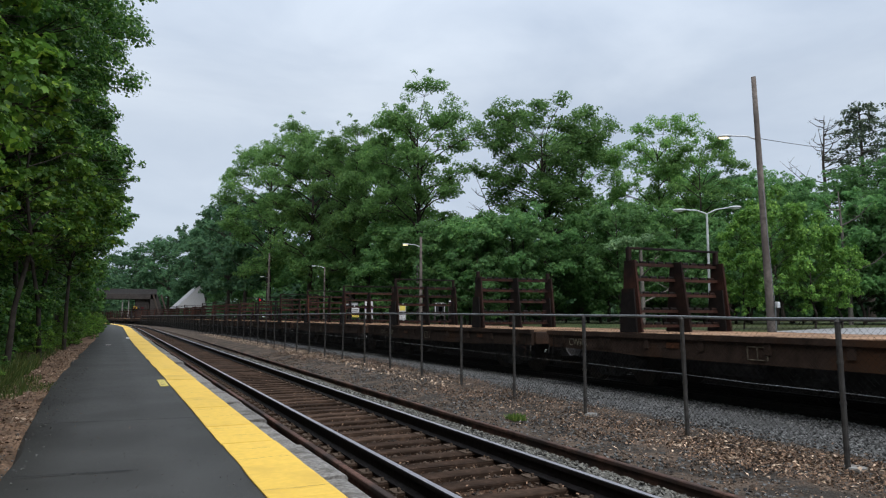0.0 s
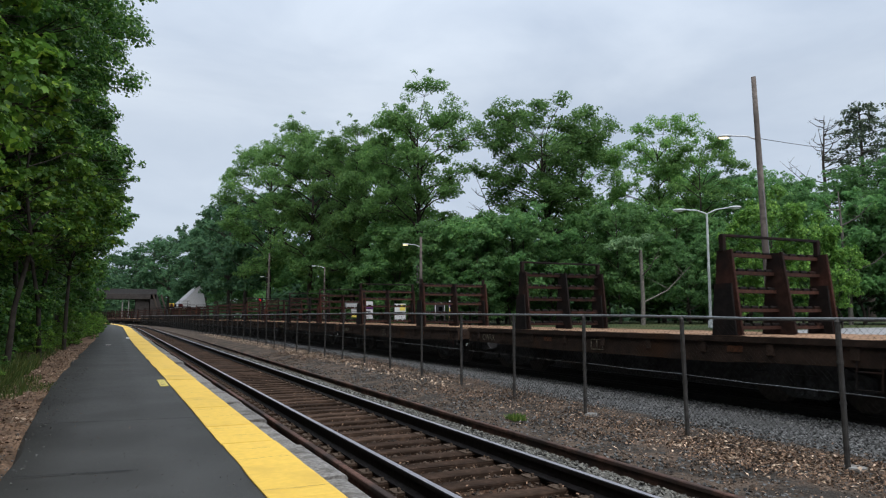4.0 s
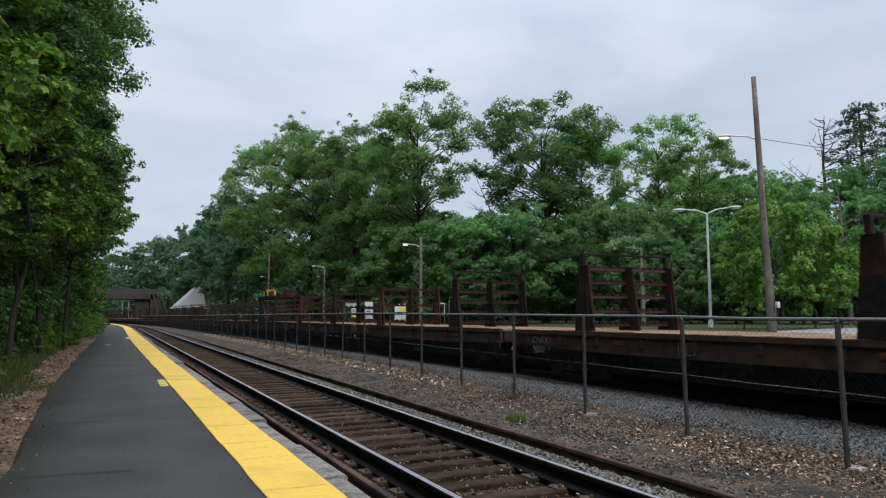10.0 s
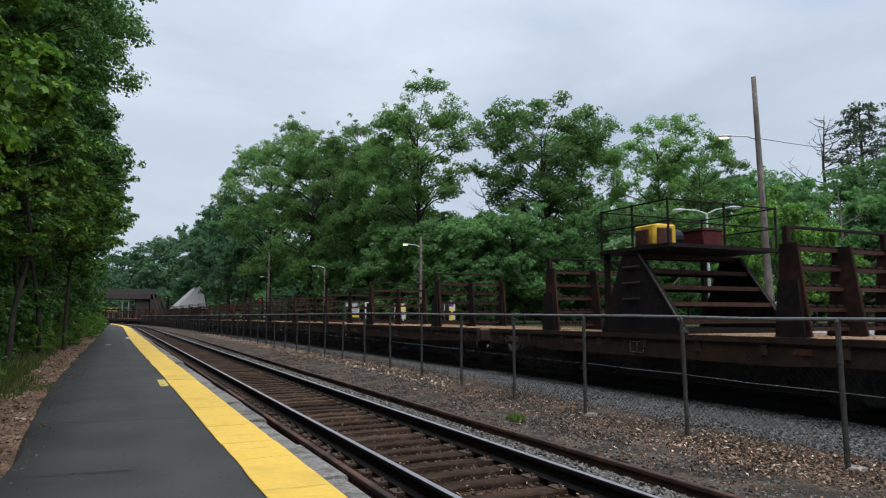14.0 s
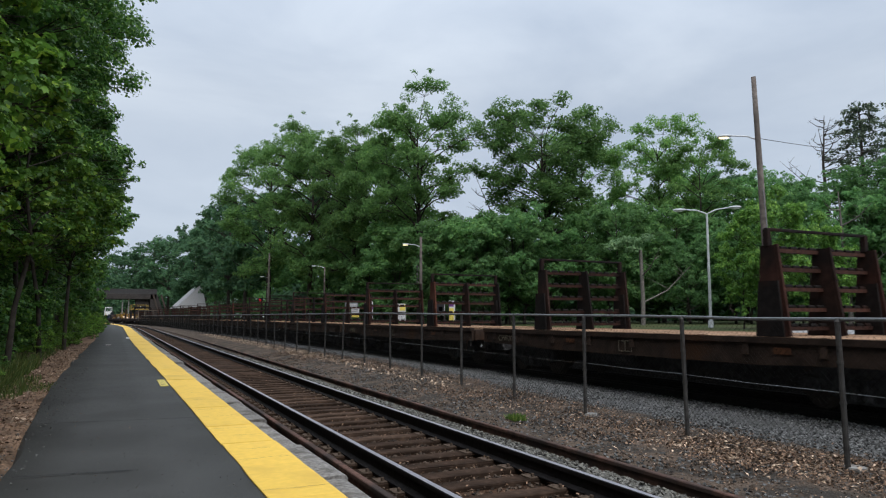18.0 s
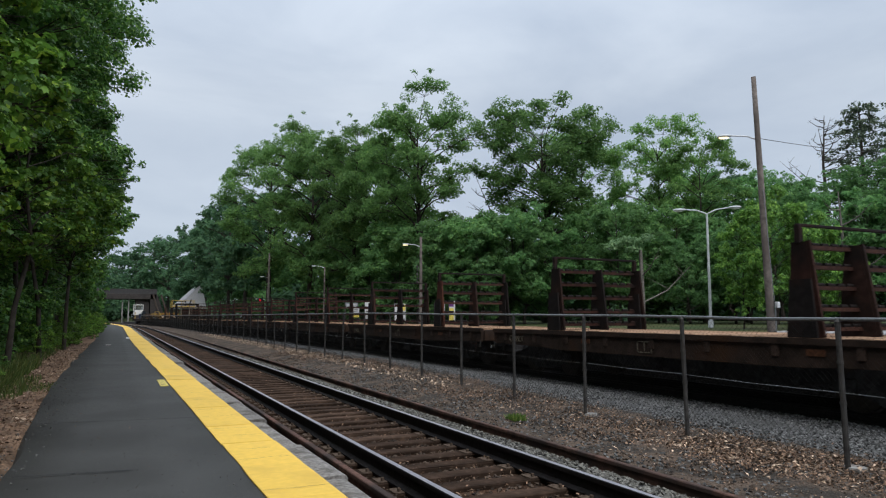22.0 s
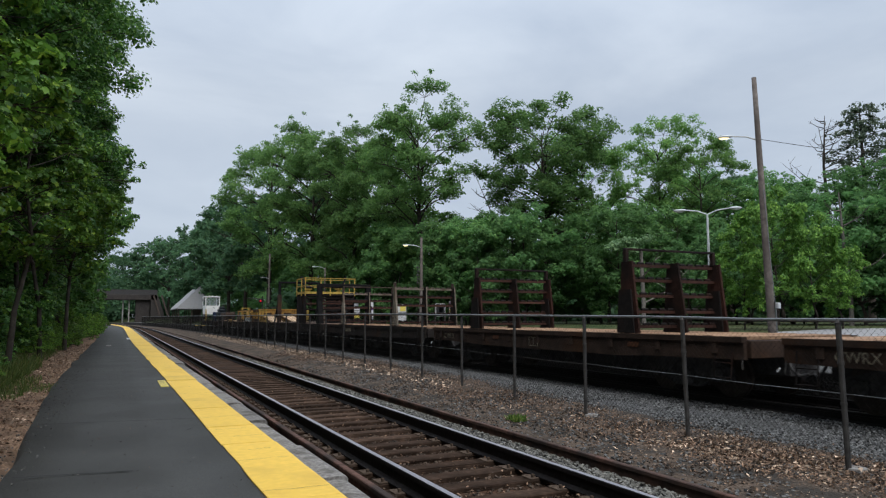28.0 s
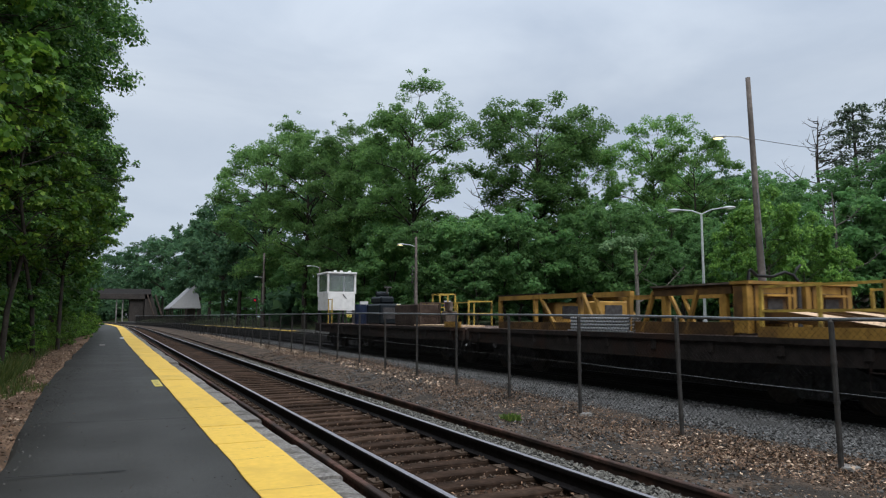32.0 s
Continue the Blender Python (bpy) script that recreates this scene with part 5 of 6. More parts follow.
def motions():
    times = [0.5 * i for i in range(65)]
    for car, n in TRAIN:
        walk(car, [(t, on_line(TX, P * (n + 0.746 - run(t)), TZ)) for t in times])
    # every wheelset turns with the same run; those at the same place in their truck share the keys
    turns = {}
    for car, _ in TRAIN:
        for truck in car.children:
            for w in truck.children:
                if not w.name.startswith("wheelset"):
                    continue
                y = round(w.matrix_basis.translation.y, 2)
                if y not in turns:
                    walk(w, [(f / FPS, pose(0, y, 0.42, math.degrees(P * run(f / FPS) / 0.42) % 360)) for f in range(frame(DUR))])
                    turns[y] = w
                else:
                    src = turns[y].animation_data
                    w.rotation_mode = "QUATERNION"
                    w.animation_data_create()
                    w.animation_data.action = src.action
                    w.animation_data.action_slot = src.action_slot

# ---------------------------------------------------------------- trees
def unit(rng, n):
    v = rng.normal(size=(n, 3))
    return v / np.linalg.norm(v, axis=1, keepdims=True)


SIMPLE = ((0.0, -0.50, 0.0), (0.36, -0.22, -0.12), (0.20, 0.12, -0.04), (0.0, 0.60, -0.08), (-0.20, 0.12, -0.04), (-0.36, -0.22, -0.12))
LOBES = ((0.0, -0.50, 0.0), (0.32, -0.38, -0.16), (0.33, -0.08, -0.10), (0.48, 0.14, -0.22), (0.22, 0.24, -0.08), (0.0, 0.62, -0.14), (-0.22, 0.24, -0.08), (-0.48, 0.14, -0.22), (-0.33, -0.08, -0.10), (-0.32, -0.38, -0.16))


def leaf_quads(rng, centres, radii, per, size, flat=0.75, up=0.45, droop=0.0, shape=4):
    """Leaves spread through a set of clumps: triangles (3), folded rhombs (4), pointed ovals (6) or lobed blades (10)."""
    out = []
    for c, r, n in zip(centres, radii, per):
        u = unit(rng, n)
        d = r * rng.random((n, 1)) ** 0.42
        pos = c + u * d * np.array([1, 1, flat])
        pos[:, 2] -= droop * (d[:, 0] / r) ** 2 * r
        nrm = 0.55 * u + np.array([0, 0, up]) + 0.55 * unit(rng, n)
        out.append(blades_at(rng, pos, nrm, size, shape))
    return np.concatenate(out)


def blades_at(rng, pos, nrm, size, shape):
    n = len(pos)
    nrm = nrm / np.linalg.norm(nrm, axis=1, keepdims=True)
    t = np.cross(nrm, unit(rng, n))
    t /= np.linalg.norm(t, axis=1, keepdims=True)
    b = np.cross(nrm, t)
    s = size * (0.6 + 0.8 * rng.random((n, 1)))
    if shape == 3:
        return np.stack([pos + t * s * 0.62, pos - t * s * 0.42 + b * s * 0.46, pos - t * s * 0.42 - b * s * 0.46], axis=1)
    if shape == 4:
        fold = nrm * s * 0.12
        return np.stack([pos - t * s * 0.5, pos + b * s * 0.36 - fold, pos + t * s * 0.55, pos - b * s * 0.36 - fold], axis=1)
    return np.stack([pos + b * s * u_ + t * s * v_ + nrm * s * w_ for u_, v_, w_ in (SIMPLE if shape == 6 else LOBES)], axis=1)


def pad_leaves(rng, c, r, n, size, shape, out_dir, thick=0.72):
    """A spray of leaves: a flattened dome, dense along its upper face and tilting over at the rim."""
    u = unit(rng, n)
    low = u[:, 2] < 0
    u[low, 2] *= np.where(rng.random(low.sum()) < 0.45, -1.0, 0.8)
    d = rng.random((n, 1)) ** 0.38
    pos = c + u * d * r * np.array([1.0, 1.0, thick])
    pos[:, 2] -= 0.22 * r * (u[:, 0] ** 2 + u[:, 1] ** 2) * d[:, 0] ** 2
    nrm = 0.6 * u + np.array([0, 0, 0.38]) + 0.2 * out_dir + 0.6 * unit(rng, n)
    return blades_at(rng, pos, nrm, size, shape)


def tree_proto(name, seed, h, r, base, boughs, bough_r, pads, per, leaf, leafmat, trunk_r, bark=None, lopsided=0.25, hollow=0.55, shape=3, stem_lean=0.4, widest=0.5):
    """A tapered, forking trunk; each limb carries a bough, and each bough is a cluster of leaf sprays with dark gaps between."""
    rng = np.random.default_rng(seed)
    t = empty(name)
    fork = base + (h - base) * 0.16
    verts, faces = [], []
    top = Vector((rng.normal() * stem_lean, rng.normal() * stem_lean, h * 0.90))
    stem = [Vector((0, 0, -0.3)), Vector((rng.normal() * 0.1, rng.normal() * 0.1, fork * 0.5)), Vector((rng.normal() * 0.2, rng.normal() * 0.2, fork)), Vector((top.x * 0.5, top.y * 0.5, (fork + top.z) / 2)), top]
    tube(verts, faces, stem, [trunk_r * 1.3, trunk_r, trunk_r * 0.82, trunk_r * 0.48, trunk_r * 0.12], 8)
    leaves = []
    for i in range(boughs):
        a = 2 * math.pi * (i * 0.381966 + 0.10 * rng.random())
        u = (i + 0.2 + 0.6 * rng.random()) / boughs
        # a dome above the widest level, a blunt cone below it
        env = r * (math.sqrt(max(0.02, 1 - ((u - widest) / (1.04 - widest)) ** 3)) if u > widest else 0.50 + 0.50 * (u / widest) ** 0.8)
        env *= 1 - lopsided + 2 * lopsided * (0.5 + 0.5 * noise.noise(Vector((math.cos(a) * 1.3, math.sin(a) * 1.3, u * 3 + seed))))
        br = bough_r * (0.65 + 0.6 * rng.random())
        reach = max(0.0, env - br * 0.4) * (hollow + (1 - hollow) * rng.random() ** 0.6)
        c = Vector((math.cos(a) * reach, math.sin(a) * reach, base + br * 0.45 + (h - base - br * 0.75) * (u if u < 0.8 else 0.8 + 0.55 * (u - 0.8)) * 1.06 + rng.normal() * 0.3 * br))
        # the limb leaves the stem lower down and arches out
        k = min(max((c.z - 0.45 * reach - br * 0.3), fork * 0.85), top.z * 0.95)
        q = stem[2].lerp(stem[3], (k - fork) / max(0.1, stem[3].z - fork)) if k < stem[3].z else stem[3].lerp(top, (k - stem[3].z) / (top.z - stem[3].z))
        m1 = q.lerp(c, 0.45) + Vector((rng.normal() * 0.12, rng.normal() * 0.12, 0.10 * reach + rng.normal() * 0.12))
        lr = trunk_r * (0.20 + 0.22 * (1 - u))
        tube(verts, faces, [q, m1, c], [lr, lr * 0.65, lr * 0.22], 6)
        out_dir = np.array([math.cos(a), math.sin(a), 0.3])
        for j in range(pads):
            w = unit(rng, 1)[0]
            w[2] = abs(w[2]) * 1.25 - 0.40
            w += 0.35 * out_dir
            w /= np.linalg.norm(w)
            far = 1.05 + 0.25 * rng.random() if rng.random() < 0.16 else 0.35 + 0.65 * rng.random()
            pc = np.array(c) + w * br * far * np.array([1, 1, 0.85])
            pr = br * (0.20 if far > 1 else 0.26 + 0.22 * rng.random())
            leaves.append(pad_leaves(rng, pc, pr, max(5, int(per * (pr / (0.38 * bough_r)) ** 2)), leaf, shape, out_dir))
            if j % 2 == 0:
                tube(verts, faces, [m1.lerp(c, 0.7), Vector(pc) + Vector((0, 0, -0.1))], [lr * 0.3, 0.012], 4)
    part("trunk", raw("trunk", [tuple(v) for v in verts], faces, [bark or M_BARK], None, True), None, t)
    part("crown", quads("crown", np.concatenate(leaves), leafmat), None, t)
    return t


def bearing(px_angle, dist):
    a = radians(px_angle)
    return dist * math.sin(a), dist * math.cos(a)


PROTO = {}


def plant(kind, x, y, scale, turn, label, category="tree", group="", wide=1.0, z=None):
    src = PROTO[kind]
    m = pose(x, y, (0.95 if x > 23 else 0.3) if z is None else z, 0, 0, turn) @ Matrix.Diagonal((scale * wide, scale * wide, scale, 1))
    ob = copy_thing(src, m)
    return tagged(ob, label, category, group)


def make_woods():
    PROTO["oak_a"] = tree_proto("tree", 1, 22.0, 6.4, 5.6, 40, 2.0, 15, 84, 0.20, M_LEAF, 0.30, lopsided=0.22)
    PROTO["oak_b"] = tree_proto("tree", 2, 21.6, 6.8, 8.0, 44, 2.0, 14, 80, 0.20, M_LEAF, 0.30, lopsided=0.34, hollow=0.45, widest=0.70)
    PROTO["oak_c"] = tree_proto("tree", 3, 20.0, 5.6, 2.0, 38, 2.0, 12, 68, 0.24, M_LEAFD, 0.26)
    # the far oaks wear the leaf colour that has haze in it
    PROTO["oak_far"] = tree_proto("tree", 7, 21.0, 6.2, 4.5, 32, 2.3, 11, 48, 0.38, M_LEAFHAZE, 0.30)
    PROTO["airy"] = tree_proto("tree", 4, 20.0, 6.0, 5.5, 32, 1.8, 12, 85, 0.19, M_LEAFM, 0.22, lopsided=0.42, hollow=0.4, widest=0.55)
    PROTO["under"] = tree_proto("tree", 5, 8.0, 3.6, 0.3, 24, 1.3, 10, 50, 0.21, M_LEAFD, 0.10)
    PROTO["under_b"] = tree_proto("tree", 15, 9.0, 3.2, 0.5, 24, 1.25, 10, 50, 0.21, M_LEAFB, 0.10, lopsided=0.35)
    PROTO["young"] = tree_proto("tree", 6, 6.6, 2.6, 0.8, 20, 0.95, 10, 80, 0.17, M_LEAFL, 0.08, lopsided=0.4, shape=6)
    for px in list(PROTO):
        PROTO[px].location = (0, -300, 0)
    big = "oak tree in full green leaf at the wood's edge"
    rng = random.Random(21)
    # bearing from the line (degrees), distance, kind, scale, width
    rows = [(23.1, 59, "oak_a", 0.865, 0.98), (33.4, 57, "oak_b", 0.81, 1.10), (17.7, 68, "oak_a", 0.88, 0.88), (20.1, 66, "oak_a", 0.85, 0.80), (28.0, 72, "under", 1.0, 1.0), (42.6, 62, "airy", 0.84, 0.9),
            (14.2, 78, "oak_a", 0.99, 0.85), (36.4, 63, "airy", 0.82, 0.8), (11.0, 96, "oak_a", 1.14, 0.95), (9.1, 112, "oak_far", 0.98, 0.95), (7.9, 130, "oak_far", 1.03, 1.0), (6.9, 152, "oak_far", 1.05, 1.0), (5.3, 178, "oak_far", 1.10, 1.0), (3.5, 226, "oak_far", 1.22, 1.0), (2.4, 235, "oak_far", 1.2, 1.1),
            (1.2, 262, "oak_far", 1.1, 1.1), (0.4, 280, "oak_far", 1.2, 1.1), (45.6, 60, "airy", 0.74, 0.9), (48.6, 62, "oak_c", 0.62, 1.0), (51.6, 60, "oak_c", 0.56, 1.1), (54.6, 58, "oak_c", 0.54, 1.1), (57.8, 56, "oak_c", 0.55, 1.2), (61.0, 54, "oak_c", 0.56, 1.2), (38.4, 68, "oak_c", 0.60, 1.0), (40.6, 76, "oak_c", 0.62, 1.0), (44.4, 74, "oak_c", 0.78, 1.0),
            (15.4, 80, "oak_a", 0.92, 0.9), (25.2, 76, "oak_c", 0.52, 1.0), (18.6, 84, "oak_far", 0.95, 1.0), (34.8, 80, "oak_far", 0.56, 1.0), (30.6, 82, "oak_c", 0.56, 0.9), (28.4, 90, "oak_far", 0.50, 0.9), (47.5, 84, "oak_far", 0.80, 1.0), (51.0, 84, "oak_far", 0.68, 1.0), (12.0, 108, "oak_far", 0.98, 1.0), (9.6, 140, "oak_far", 1.02, 1.0), (7.9, 165, "oak_far", 1.08, 1.0), (6.2, 190, "oak_far", 1.12, 1.0), (66, 50, "oak_far", 0.8, 1.0), (72, 48, "oak_far", 0.8, 1.0)]
    for ang, d, kind, s, wide in rows:
        x, y = bearing(ang, d)
        plant(kind, x, y, s, rng.uniform(0, 360), big if kind != "under" else "low green tree beneath the oaks", group="wood behind the station", wide=wide)
    for i in range(42):
        ang = 8 + i * 1.42 + rng.uniform(-0.5, 0.5)
        d = max(47 if ang > 25 else 22 / math.sin(radians(max(ang, 8))) + 4, 47) + rng.uniform(0, 10)
        d = min(d, 135)
        x, y = bearing(ang, d)
        plant("under_b" if i % 3 == 1 and ang < 44 else "under", x, y, rng.uniform(0.75, 1.25) if ang < 24 else rng.uniform(0.65, 1.05), rng.uniform(0, 360), "low dense green tree of the undergrowth", group="undergrowth behind the station")
    for ang, d, s in ((12.8, 97, 1.15), (15.4, 79, 1.10), (17.2, 74, 1.05), (19.0, 67, 1.10), (21.2, 60, 1.05), (24.8, 53, 0.95), (27.2, 52, 0.90), (30.2, 52, 0.95)):
        x, y = bearing(ang, d)
        plant("under_b", x, y, s, 40 * ang, "pale green young tree in front of the oaks", group="undergrowth behind the station")
    for ang, d, s in ((48.3, 34, 0.60), (50.4, 33, 0.88), (53.0, 33.5, 0.72), (54.7, 34, 0.56)):
        x, y = bearing(ang, d)
        plant("young", x, y, s, rng.uniform(0, 360), "small bright green maple beside the parking lot", group="young maples", wide=0.72)
    # far wood that closes the view, its leaf colour tinted for haze
    rg = np.random.default_rng(8)
    cs, rs = [], []
    for i in range(420):
        ang = radians(-32 + 118 * (i + rg.random()) / 420)
        d = 96 + 60 * rg.random() if ang > radians(16) else 224 + 70 * rg.random()
        zz = 2 + 9 * rg.random() if d < 170 else (2 + 13 * rg.random()) * 1.3
        cs.append(np.array([d * math.sin(ang), d * math.cos(ang), zz])), rs.append(4.2 if d < 170 else 6.0)
    for i in range(110):
        ang, d = radians(-3 + 12 * rg.random()), 285 + 50 * rg.random()
        cs.append(np.array([d * math.sin(ang), d * math.cos(ang), 1 + 14 * rg.random()])), rs.append(6.5)
    for i in range(90):
        ang, d = radians(-6 + 10 * rg.random()), 238 + 22 * rg.random()
        cs.append(np.array([d * math.sin(ang), d * math.cos(ang), 0.5 + 9 * rg.random()])), rs.append(4.0)
    for i in range(150):
        ang, d = radians(12 + 56 * (i + rg.random()) / 150), 84 + 14 * rg.random()
        cs.append(np.array([d * math.sin(ang), d * math.cos(ang), 1.0 + 3.4 * rg.random()])), rs.append(2.6)
    ob = new("far_wood", quads("far_wood", leaf_quads(rg, cs, rs, [170] * len(cs), 0.95, shape=3), M_LEAFHAZE))
    tagged(ob, "dense green wood closing the distance", "woods", kind="stuff")


def snag(x, y, pts, radii, name, label, mat, twigs=0, seed=0, z=0.0, reach=5.5, tufts=()):
    verts, faces = [], []
    rng = random.Random(seed)
    p = [Vector(q) for q in pts]
    tube(verts, faces, p, radii, 7)
    for i in range(twigs):
        t = 0.45 + 0.53 * i / max(1, twigs)
        k = t * (len(p) - 1)
        q = p[int(k)].lerp(p[min(int(k) + 1, len(p) - 1)], k - int(k))
        a = rng.uniform(0, 6.28)
        ln = (1 - t) * reach + 0.8
        e = q + Vector((math.cos(a) * ln * 0.8, math.sin(a) * ln * 0.8, ln * rng.uniform(0.15, 0.6)))
        mid = (q + e) / 2 + Vector((0, 0, -0.1 * ln))
        tube(verts, faces, [q, mid, e], [0.05, 0.035, 0.01], 5)
        for _ in range(3):
            f = mid.lerp(e, rng.random())
            g = f + Vector((rng.uniform(-1, 1), rng.uniform(-1, 1), rng.uniform(0.1, 0.8))) * ln * 0.3
            tube(verts, faces, [f, g], [0.022, 0.006], 4)
    ob = empty(name, pose(x, y, z))
    part("trunk", raw("trunk", verts, faces, [mat], None, True), None, ob)
    if tufts:
        rg = np.random.default_rng(seed)
        part("crown", quads("crown", leaf_quads(rg, [np.array(q) for q in tufts], [0.55] * len(tufts), [110] * len(tufts), 0.17, flat=0.45), M_LEAFP), None, ob, "sparse pale green leaves")
    return tagged(ob, label, "tree")


def pine(x, y, h, seed):
    rng = np.random.default_rng(seed)
    t = empty("pine_tree", pose(x, y, 0.1))
    verts, faces, cs, rs = [], [], [], []
    tube(verts, faces, [Vector((0, 0, -0.3)), Vector((0.1, 0, h * 0.5)), Vector((0, 0.1, h))], [0.34, 0.24, 0.04], 8)
    for i in range(64):
        u = 0.40 + 0.59 * (i + 0.8 * rng.random()) / 64
        a = i * 2.4 + rng.random()
        ln = (1.06 - u) * 7.0 * (0.6 + 0.6 * rng.random()) + 0.5
        s = Vector((0, 0, h * u))
        e = s + Vector((math.cos(a) * ln, math.sin(a) * ln, ln * (0.12 + 0.2 * rng.random())))
        tube(verts, faces, [s, e], [0.05, 0.015], 5)
        for k in (0.55, 0.8, 1.0):
            c = s.lerp(e, k)
            cs.append(np.array(c) + 0.22 * rng.normal(size=3)), rs.append(0.40 + 0.40 * rng.random())
    part("trunk", raw("trunk", verts, faces, [M_BARK], None, True), None, t)
    part("crown", quads("crown", leaf_quads(rng, cs, rs, [34] * len(cs), 0.24, flat=0.55, up=0.4), M_NEEDLE), None, t)
    tagged(t, "tall dark green pine with tiered branches", "tree")


make_woods()
pine(*bearing(56.6, 72), 20.5, 5)
pine(*bearing(59.2, 76), 22.0, 6)
_x, _y = bearing(54.2, 70)
snag(_x, _y, [(0, 0, -0.3), (0.2, 0, 9), (0.1, 0.2, 15), (0.3, 0, 19.6)], [0.25, 0.18, 0.11, 0.02], "dead_tree", "bare dead tree with grey twigs", M_BARK, 34, 4, reach=8.5)
_x, _y = bearing(41.0, 42)
snag(_x, _y, [(0, 0, -0.3), (0.05, 0, 2.6), (-0.05, 0, 5.5)], [0.14, 0.12, 0.10], "broken_tree", "pale broken tree trunk with a few leafy shoots", M_BARKP, 2, 2, tufts=((-1.1, 0.8, 5.8), (-0.7, 0.4, 6.0), (-0.3, 0.2, 5.9), (-1.4, 0.9, 5.6), (-0.5, 0.1, 5.4), (0.25, -0.2, 6.1)))
_x, _y = bearing(55.3, 48)
snag(_x, _y, [(0, 0, -0.3), (0.2, 0.1, 3), (-0.3, 0, 6), (-0.5, 0, 9.0)], [0.17, 0.13, 0.09, 0.03], "dead_tree", "pale forked dead trunk", M_BARKP, 5, 6)
_x, _y = bearing(29.5, 60)
snag(_x, _y, [(0, 0, -0.3), (0, 0, 8), (-0.6, 0, 10.6), (-2.0, 0, 13.4)], [0.14, 0.09, 0.05, 0.012], "dead_tree", "thin bare leaning branch", M_BARK, 6, 8)


def make_left_woods():
    PROTO["edge_high"] = tree_proto("tree", 31, 16.0, 4.9, 3.7, 40, 1.35, 13, 115, 0.125, M_LEAFN, 0.20, lopsided=0.22, shape=4)
    PROTO["edge_a"] = tree_proto("tree", 32, 19.0, 5.5, 0.8, 58, 1.40, 13, 85, 0.135, M_LEAFN, 0.20, lopsided=0.20, shape=4, widest=0.34)
    PROTO["edge_far"] = tree_proto("tree", 35, 15.5, 4.6, 0.8, 40, 1.35, 11, 48, 0.22, M_LEAFN, 0.18, lopsided=0.25)
    PROTO["deep"] = tree_proto("tree", 36, 17.0, 5.0, 1.0, 34, 1.9, 9, 50, 0.34, M_LEAFN, 0.22)
    PROTO["shrub"] = tree_proto("shrub", 33, 2.6, 1.15, 0.05, 16, 0.44, 10, 30, 0.085, M_LEAFS, 0.035, shape=6)
    PROTO["near_maple"] = tree_proto("tree", 34, 9.0, 2.7, 1.2, 38, 0.58, 12, 54, 0.086, M_LEAFN, 0.07, lopsided=0.3, shape=10, hollow=0.75)
    PROTO["mid_maple"] = tree_proto("tree", 41, 9.5, 2.8, 3.0, 36, 0.62, 12, 50, 0.105, M_LEAFN, 0.08, lopsided=0.3, shape=4, hollow=0.7)
    PROTO["thicket"] = tree_proto("shrub", 39, 2.6, 1.3, 0.05, 18, 0.48, 10, 22, 0.12, M_LEAFN, 0.035, shape=4)
    PROTO["spray_maple"] = tree_proto("tree", 38, 5.4, 1.45, 1.9, 16, 0.52, 10, 44, 0.088, M_LEAFS, 0.05, lopsided=0.3, shape=10, hollow=0.6, widest=0.5)
    mine = ("thicket", "mid_maple", "spray_maple", "edge_high", "edge_a", "edge_far", "deep", "shrub", "near_maple")
    for k in mine:
        PROTO[k].location = (0, -320, 0)
    rng = random.Random(4)
    tall = "leafy green maple overhanging the platform edge"
    for i, (kind, x, y) in enumerate((("edge_high", -7.0, 6.5), ("edge_high", -6.8, 11.5), ("edge_high", -6.2, 16.5), ("edge_high", -6.3, 21.5), ("edge_high", -6.7, 26.5), ("edge_a", -5.4, 33.0), ("edge_a", -5.3, 41.0), ("edge_far", -4.0, 49.0), ("edge_far", -4.0, 58.0), ("edge_far", -4.3, 69.0), ("edge_far", -5.0, 82.0), ("edge_far", -6.2, 97.0), ("edge_far", -7.4, 114.0), ("edge_far", -10.5, 132.0), ("edge_far", -14.0, 150.0))):
        plant(kind, x, y, rng.uniform(0.96, 1.10), rng.uniform(0, 360), tall, group="trees along the platform", z=0.15)
    # the wood behind that edge; unseen trees, also behind the viewer, added to block light
    for i, (x, y) in enumerate(((-9.0, 3.0), (-8.8, 9.5), (-8.6, 15.0), (-8.4, 20.5), (-8.6, 26.5), (-8.8, 33.0), (-9.0, 41.0), (-9.4, 50.0), (-13.5, 6.0), (-13.0, 13.0), (-13.2, 21.0), (-13.0, 30.0), (-13.5, 40.0), (-18.5, 10.0), (-18.0, 24.0), (-18.5, 38.0), (-8.5, -5.0), (-8.8, -13.0), (-9.2, -22.0), (-13.5, -9.0), (-14.0, -18.0), (-24.0, 16.0), (-24.5, 32.0))):
        plant("deep", x, y, rng.uniform(0.95, 1.12), rng.uniform(0, 360), "deep green tree added to fill and darken the trackside wood", group="trackside wood", z=0.15)
    for kind, x, y, sc, turn in (("near_maple", -3.3, 7.2, 0.95, 20), ("near_maple", -3.75, 10.6, 1.0, 130), ("spray_maple", -2.25, 8.6, 1.0, 60), ("spray_maple", -2.35, 11.2, 1.1, 200), ("spray_maple", -2.3, 19.0, 1.25, 300), ("spray_maple", -2.2, 26.0, 1.35, 90), ("spray_maple", -1.95, 33.0, 1.45, 10)):
        plant(kind, x, y, sc, turn, "young maple with bright green leaves beside the platform", group="young maples by the platform", z=0.15)
